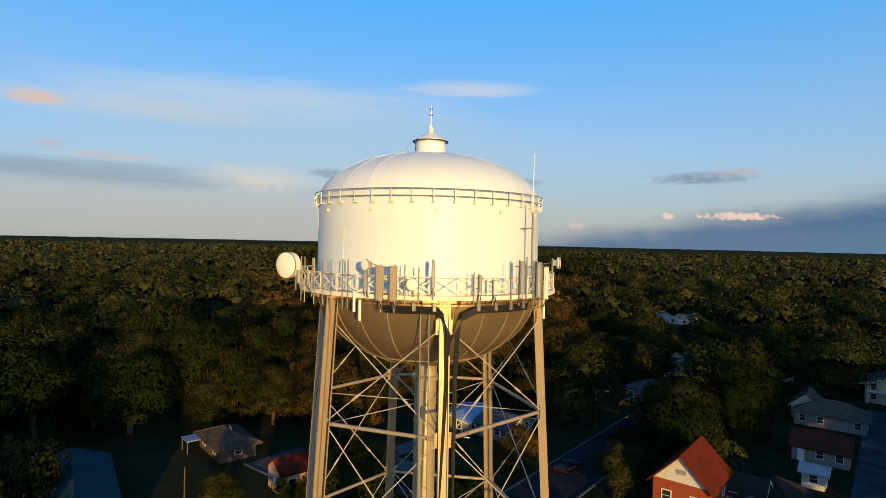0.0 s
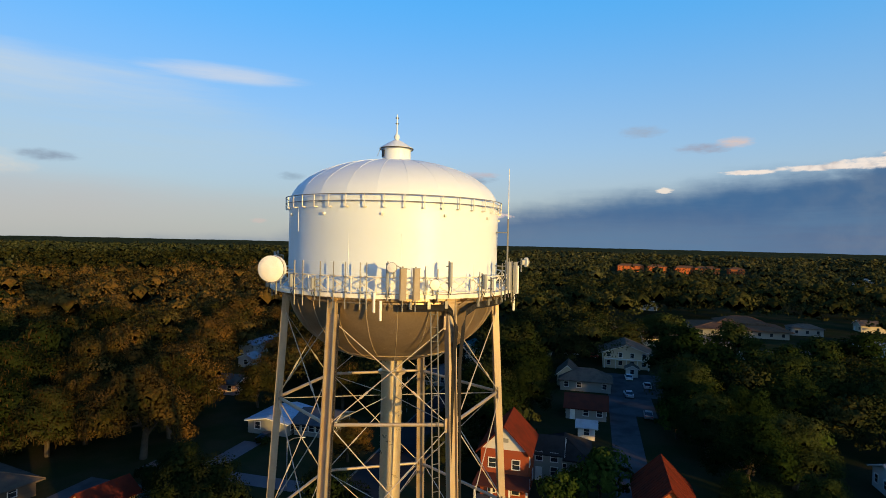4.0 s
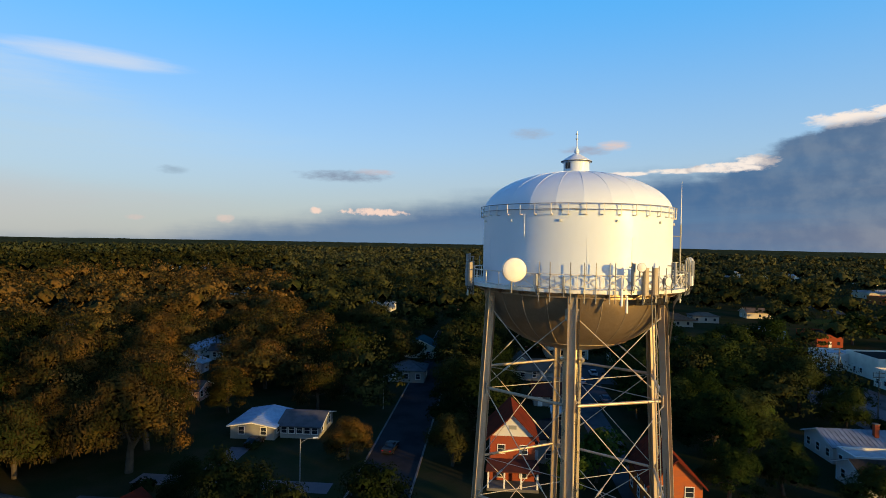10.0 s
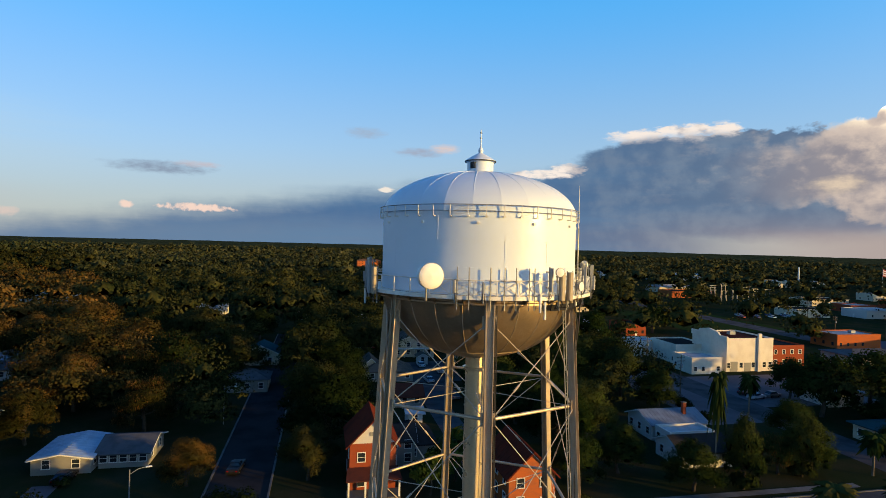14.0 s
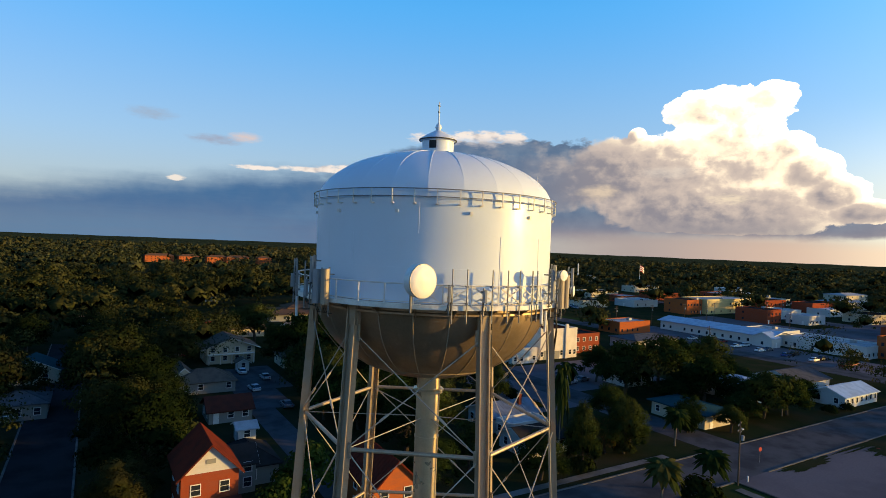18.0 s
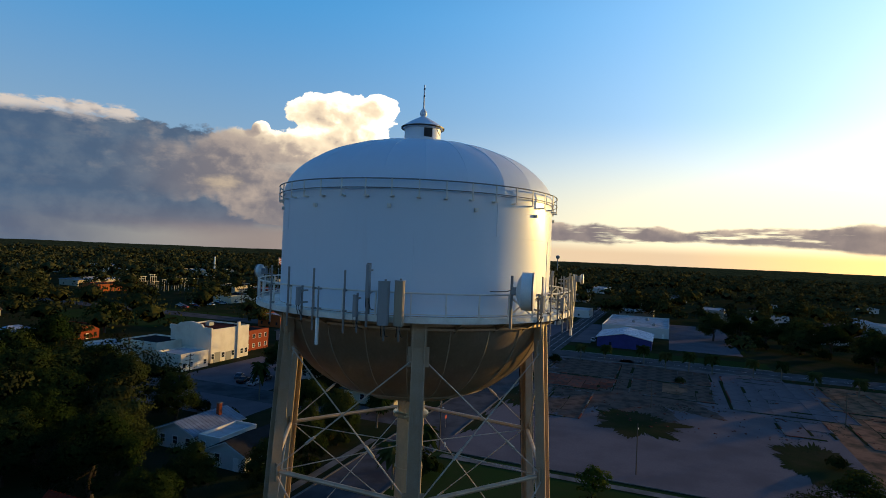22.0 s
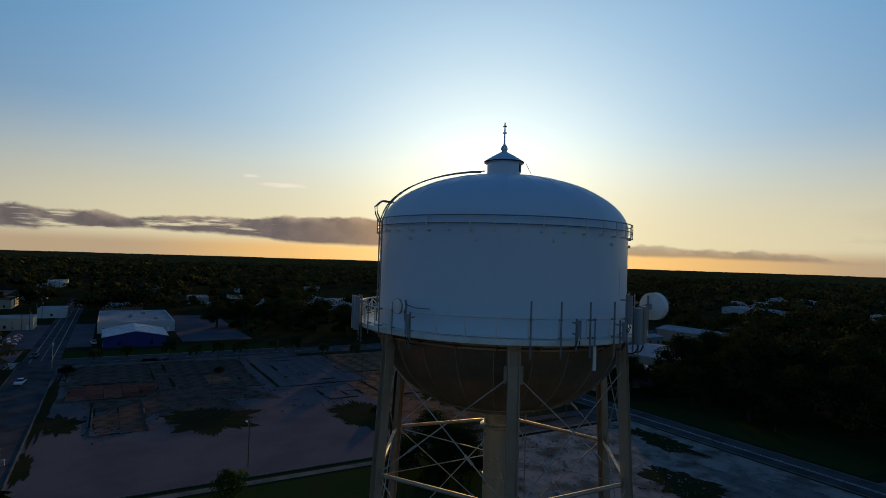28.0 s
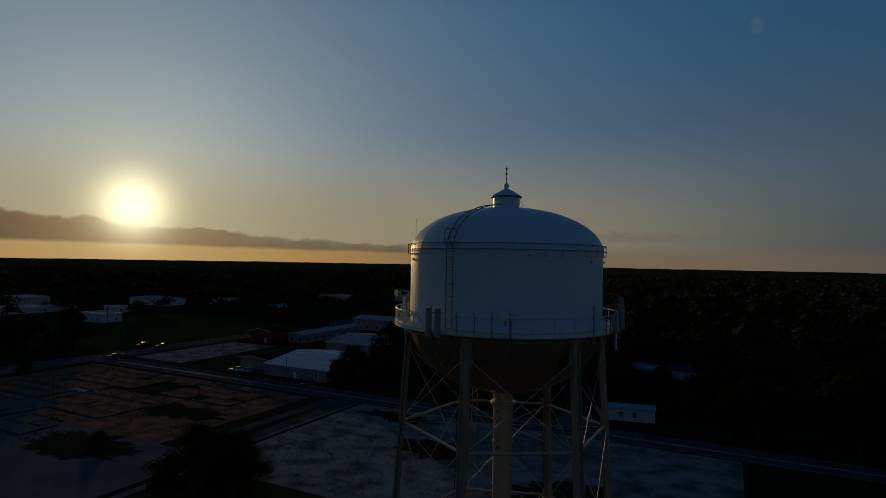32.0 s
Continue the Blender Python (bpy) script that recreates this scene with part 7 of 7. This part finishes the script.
# oaks that stand singly, by neighbourhood: (u, v, crown radius, moss)
NORTH = [(-9, 77, 7, 0), (-5, 101, 8, 0), (-8, 124, 7.5, 0), (-3, 88, 6, 0), (-14, 138, 6.5, 0), (11, 160, 7, 0), (33, 172, 8, 0), (-37, 92, 6.5, 1), (-45, 119, 7, 1), (-47, 101, 6, 1), (-33, 122, 6, 0), (-54, 131, 7, 0), (-27, 55, 4.0, 0), (-57, 95, 6.5, 1), (-57, 76, 5, 0), (-66, 100, 6, 0), (-4, 145, 6, 0)]
WEST = [(-82, 60, 8.5, 1), (-61, 55, 7.5, 1), (-72, 48, 6.5, 1), (-92, 50, 9, 1), (-88, 72, 8.5, 1), (-100, 64, 9, 1), (-87, 22, 8, 0), (-94, 10, 8, 0), (-84, 40, 8, 1), (-103, 32, 8.5, 0), (-73, 42, 6, 1), (-98, 90, 8, 1), (-110, 78, 9, 1), (-90, 104, 8, 1), (-98, 121, 8, 1), (-88, 0, 7, 0), (-104, -6, 9, 0), (-110, 12, 8, 0), (-118, 44, 9.5, 1), (-125, 62, 9, 1)]
EAST = [(30, 94, 7, 0), (38, 107, 7.5, 0), (37, 80, 6.5, 0), (33, 62, 6.5, 0), (47, 92, 7, 0), (57, 104, 7.5, 0), (46, 112, 7, 0), (62, 92, 6.5, 0), (30, 76, 6, 0), (32, 113, 6, 0), (41, 121, 6, 0), (29, 47, 4.5, 0), (38, 50, 4.2, 0), (40, 66, 6, 0), (67, 107, 7, 0), (76, 136, 8, 0), (67, 136, 7.5, 0), (56, 124, 7.5, 0), (50, 152, 8, 0), (64, 80, 5, 0), (70, 46, 4.2, 0), (77, 57, 4.5, 0), (64, 46, 3.6, 1)]
TOWN = [(99, 72, 7.5, 0), (113, 72, 8, 0), (125, 76, 7, 0), (137, 75, 7, 0), (110, 58, 6.5, 0), (114, 46, 5.6, 0), (122, 45, 5.6, 0), (97, 43, 3.4, 0), (104, 86, 5, 0), (130, 186, 7, 0), (91, -106, 4.6, 0), (218, -78, 6.5, 0), (247, -94, 7, 0), (244, -118, 5, 0), (284, -141, 6, 0), (296, -185, 6, 0)]
for spots in (NORTH, WEST, EAST, TOWN):
    for u, v, r, moss in spots:
        oak(u, v, r, None, moss)
oak(62, -32.5, 8.2, 10.5), oak(58.5, -36, 5.5, 8.0)
for u, v, r, h in ((219, -104, 7, 13), (228, -92, 7.5, 14), (236, -82, 7.5, 14.5), (243, -70, 7.5, 14.5), (249, -60, 7.5, 15), (256, -50, 7.5, 14), (263, -40, 7, 15), (270, -30, 7, 14)):
    oak(u, v, r, h)
oak(-34, 26, 6.0, 12.0), oak(-17.5, 28, 5.2, 11.0), oak(-26, 22, 4.8, 11.0)
oak(-80.5, 33.5, 5.0, 9.5), oak(-46.3, 15.5, 3.6, 6.8), oak(-39.5, 20.5, 3.0, 6.0), oak(-42.5, 33.5, 3.8, 8.0)
# a row added mostly out of view, to shade the sheds
for u, v, r in ((-52, -12, 8), (-40, -22, 8), (-30, -34, 7.5), (-62, -2, 6.5), (-48, -36, 8), (-66, -18, 8), (-80, -14, 8.5), (-36, -48, 8), (-58, -44, 8.5), (-76, -34, 8.5), (-90, -32, 9)):
    oak(u, v, r)
# added oaks below the view, unseen, only to shade the houses beyond
for u, v in ((-6, 24), (4, 22), (-15, 21), (13, 24.5)):
    oak(u, v, 4.6, 9.0)
for u, v, r in ((-3, -113, 5), (19, -120, 5), (3, -123, 6), (28, -131, 6), (-12, -107, 5), (44, -136, 6), (-22, -112, 6), (12, -130, 5.5), (-8, -138, 6), (27, -150, 6)):
    oak(u, v, r)
for u, v in ((217, -99), (226, -88), (234, -78), (241, -67), (247, -57), (254, -47), (261, -37)):
    bush(u, v, 3.6)
for u, v in ((54, 41.8), (67, 44.5), (88.5, 47)):
    bush(u, v, 2.4)
oak(54, 41.8, 3.0, 12.0), oak(67, 44.5, 3.4, 11.0), oak(88.5, 47, 3.6, 8.0)
young_tree(7, 47, 3.2, 6.5), young_tree(11.5, 51, 4.6, 8.5), young_tree(43, 73, 4, 8.5), young_tree(26, 84, 4.2, 9), young_tree(58, 47, 2.4, 5.0), young_tree(65.5, -0.5, 2.6, 5.0), oak(46, 42.5, 4.6, 8.0)
for u, v, r in ((108, 47, 4.5), (116, 54, 5), (122, 52, 4.5), (139, 50, 4), (112, 64, 5), (119, 66, 5), (138, 65, 4), (104, 62, 4.5), (140, 70, 4.5)):
    oak(u, v, r, r * 1.55)
for u, v, r in ((57, -30, 3.0), (66, -29, 3.0), (66, -36, 2.8), (60, -39, 3.0)):
    bush(u, v, r)
for u, v, r in ((59, -1, 2.4), (71, 80, 2.2), (70, 72, 2.0), (69, 88, 2.4), (73, 84, 1.8), (172, 25, 2.6), (99, -39, 2.0), (-44, 57.5, 1.4), (-30, 58.6, 1.2), (61, 25.5, 3.6), (52, -8, 1.6), (160, -14, 1.8), (140, 40.5, 1.8), (133, 41, 2), (168, 41, 1.6), (-52, 40, 1.8), (27, 40.5, 1.6), (12, 41.5, 1.3)):
    bush(u, v, r)
for u, v, h, w in ((79.3, 43.1, 6.5, 1.1), (54.6, 27.2, 6.2, 1.2), (66.2, 27.4, 5.6, 1.2), (50, 43, 16.5, 0.62), (110, 61, 9, 1.0), (120, 45, 8.5, 1.0), (187, -3, 6, 1.15), (181, -10, 5.5, 1.1), (181, -17, 6.2, 1.1), (181, -24, 6.0, 1.2), (183, -36, 5.6, 1.0), (185, -44, 5.4, 1.0), (186, 10, 5.2, 1.0), (184, 18, 5.0, 1.0), (170, -50, 5.4, 1.0), (168, -60, 5.2, 1.0), (84, 76, 8, 1.0), (73, 92, 7, 1.1)):
    palm(u, v, h, w)

# where no tree grows: streets, lots, houses with the open ground before them
KEEP = [(-64, 460, 26, 42), (-27, -13, 38, 190), (72, 94, -91, 150), (184, 216, -330, 330), (-160, 190, -101, -38), (83, 190, -44, 40), (13, 27, 38, 140), (70, 130, 76, 112), (196, 310, 30, 215), (-56, -26, 38, 74), (-16, 86, -112, -36), (200, 350, -216, -106), (95, 190, -240, -95), (148, 207, 184, 264), (-40, 74, -40, 42), (-80, -40, -6, 36), (44, 72, 42, 78), (96, 150, 96, 150), (128, 205, 60, 118), (24, 100, 160, 250), (44, 84, 120, 180), (360, 400, -262, -195), (440, 480, -205, -150), (380, 420, -118, -60), (255, 285, -275, -218), (222, 258, -410, -335), (128, 172, -450, -370), (36, 84, -410, -330), (284, 316, -370, -300), (28, 48, 126, 152), (30, 205, 600, 800), (-2, 28, 38, 130), (-62, -26, 56, 72), (140, 160, 40, 66), (28, 46, 42, 58), (92, 160, 108, 152), (258, 330, 310, 350), (225, 330, -40, 30)]
HOUSES = [(o.matrix_world.translation.x, o.matrix_world.translation.y) for o in bpy.data.objects if o.parent is None and o.type == "EMPTY" and o.name.split(".")[0] in ("house", "shop_building", "hall", "hall_wing", "warehouse", "apartment_block")]
HXY = np.array(HOUSES)


def grows(u, v, clear):
    for a, b, c, d in KEEP:
        if a < u < b and c < v < d:
            return False
    p = town(u, v)
    k = p.length / max(1.0, p.length - 5)
    return np.min(np.hypot(HXY[:, 0] - p.x * k, HXY[:, 1] - p.y * k)) > clear


def wooded(u, v):
    """How thickly trees stand."""
    if 200 < u < 640 and -240 < v < 360:
        return 0.27
    if u > 83 and v > -100:
        return 0.3 if u < 330 and v < 330 else 0.75
    if 70 < u < 330 and v <= -100:
        return 0.9
    return 1.0


# more single oaks between the houses, within about 190 m
placed = [(u, v) for s in (NORTH, WEST, EAST, TOWN) for u, v, *_ in s]
for _ in range(9000):
    if len(placed) > 250:
        break
    a, r = tree_rnd.uniform(0, 6.283), 190 * math.sqrt(tree_rnd.random())
    u, v = r * math.cos(a), r * math.sin(a)
    if v < 20 and u < -20 and v > -90 and u > -80:
        continue
    if tree_rnd.random() < wooded(u, v) and grows(u, v, 9) and min((u - x) ** 2 + (v - y) ** 2 for x, y in placed) > 72:
        placed.append((u, v))
        oak(u, v, tree_rnd.choice((4.6, 5.5, 6.5, 7.5, 9.0)) * tree_rnd.uniform(0.9, 1.1), None, 1 if (u < -24 and tree_rnd.random() < 0.6) else 0)

# the wood beyond: crowns of coarse sprays over a dark core, joined
rng = np.random.default_rng(9)

def wood_ring(name, r0, r1, count, sprays, spray, label, gap):
    lots, made, grid = {False: ([], [], []), True: ([], [], [])}, 0, {}
    for _ in range(count * 6):
        if made >= count:
            break
        a, r = rng.uniform(0, 2 * math.pi), math.sqrt(rng.uniform(r0 * r0, r1 * r1))
        u, v = r * math.cos(a), r * math.sin(a)
        key = (int(u // gap), int(v // gap))
        if key in grid or rng.random() > wooded(u, v) or not grows(u, v, 9 if r1 < 200 else 11) or (r0 < 180 and np.min((taken[:, 0] - u) ** 2 + (taken[:, 1] - v) ** 2) < 36):
            continue
        grid[key] = True
        made += 1
        p = town(u, v)
        s = rng.uniform(4.5, 10.0) if r0 < 180 else rng.uniform(4.5, 11.5)
        h = s * rng.uniform(1.25, 1.75) + 2
        if u > 130 and v < -90:
            s, h = s * 0.85, h * 0.6
        if r0 > 400:
            s = s * (1.5 if r0 > 800 else 1.2)
        f = 0.55 if r0 < 180 else 1.0
        k = core * np.array([s * 0.48, s * 0.48, h * 0.21]) * f * rng.uniform(0.85, 1.1, (12, 1)) + np.array([p.x, p.y, h * 0.58])
        vs, qs, ws = lots[sunlit_quarter(u + rng.normal() * r * 0.04, v + rng.normal() * r * 0.04)]
        n = sum(len(x) for x in vs[-1:]) + (qs[-1].min() if qs else 0)
        vs.append(k)
        qs.append(core_quads + n)
        ws.append(core / np.linalg.norm(core, axis=1)[:, None])
        n += 12
        lobes = oak_lobes(rng, s, h, 6)
        c, d = crown_points(rng, lobes, sprays, -0.1)
        ws.append(bulge(c, d, (0, 0, h * 0.45)))
        d = d + rng.normal(size=d.shape) * 0.25
        d /= np.linalg.norm(d, axis=1)[:, None]
        v2, q2 = leaf_cards(c + np.array([p.x, p.y, 0]), d, rng.uniform(spray * 0.6, spray * 1.3, sprays), rng)
        vs.append(v2)
        qs.append(q2 + n)
    for dry, (vs, qs, ws) in lots.items():
        ob = new(name, quick_mesh(name, np.concatenate(vs), np.concatenate(qs), SUNLIT_DRY_WOODS if dry and r0 < 800 else WOODS if r0 < 400 else HAZED_WOODS, np.concatenate(ws)))
        tagged(ob, "golden-brown " + label if dry else "dark green " + label, "woods", kind="stuff")


taken = np.array(placed)
wood_ring("woods", 45, 188, 300, 1100, 0.27, "younger oaks and undergrowth between the houses", 7.0)
wood_ring("woods", 185, 420, 1700, 300, 0.62, "thick oak woods round the town", 11.0)
wood_ring("woods", 420, 900, 4600, 60, 1.35, "thick oak woods beyond the town", 11.0)
wood_ring("woods", 900, 1700, 6500, 18, 3.4, "far oak woods", 16.0)

# the canopy that runs on to the horizon
radii = np.concatenate([np.linspace(1500, 2600, 60), np.linspace(2630, 4880, 50)])
turns = np.linspace(0, 2 * math.pi, 721)[:-1]
rr, tt = np.meshgrid(radii, turns, indexing="ij")
zz = 6.5 + 3.6 * rng.random(rr.shape) + 2.0 * np.sin(rr * 0.011 + 3 * np.sin(tt * 5)) * np.cos(tt * 37)
zz[0] = 0
v = np.stack([rr * np.cos(tt), rr * np.sin(tt), zz], -1).reshape(-1, 3)
i, j = np.meshgrid(np.arange(len(radii) - 1), np.arange(720), indexing="ij")
k = lambda a, b: a * 720 + b % 720
q = np.stack([k(i, j), k(i + 1, j), k(i + 1, j + 1), k(i, j + 1)], -1).reshape(-1, 4)
tagged(new("far_canopy", quick_mesh("far_canopy", v, q, HAZED_WOODS)), "wooded land out to the horizon", "woods", kind="stuff")
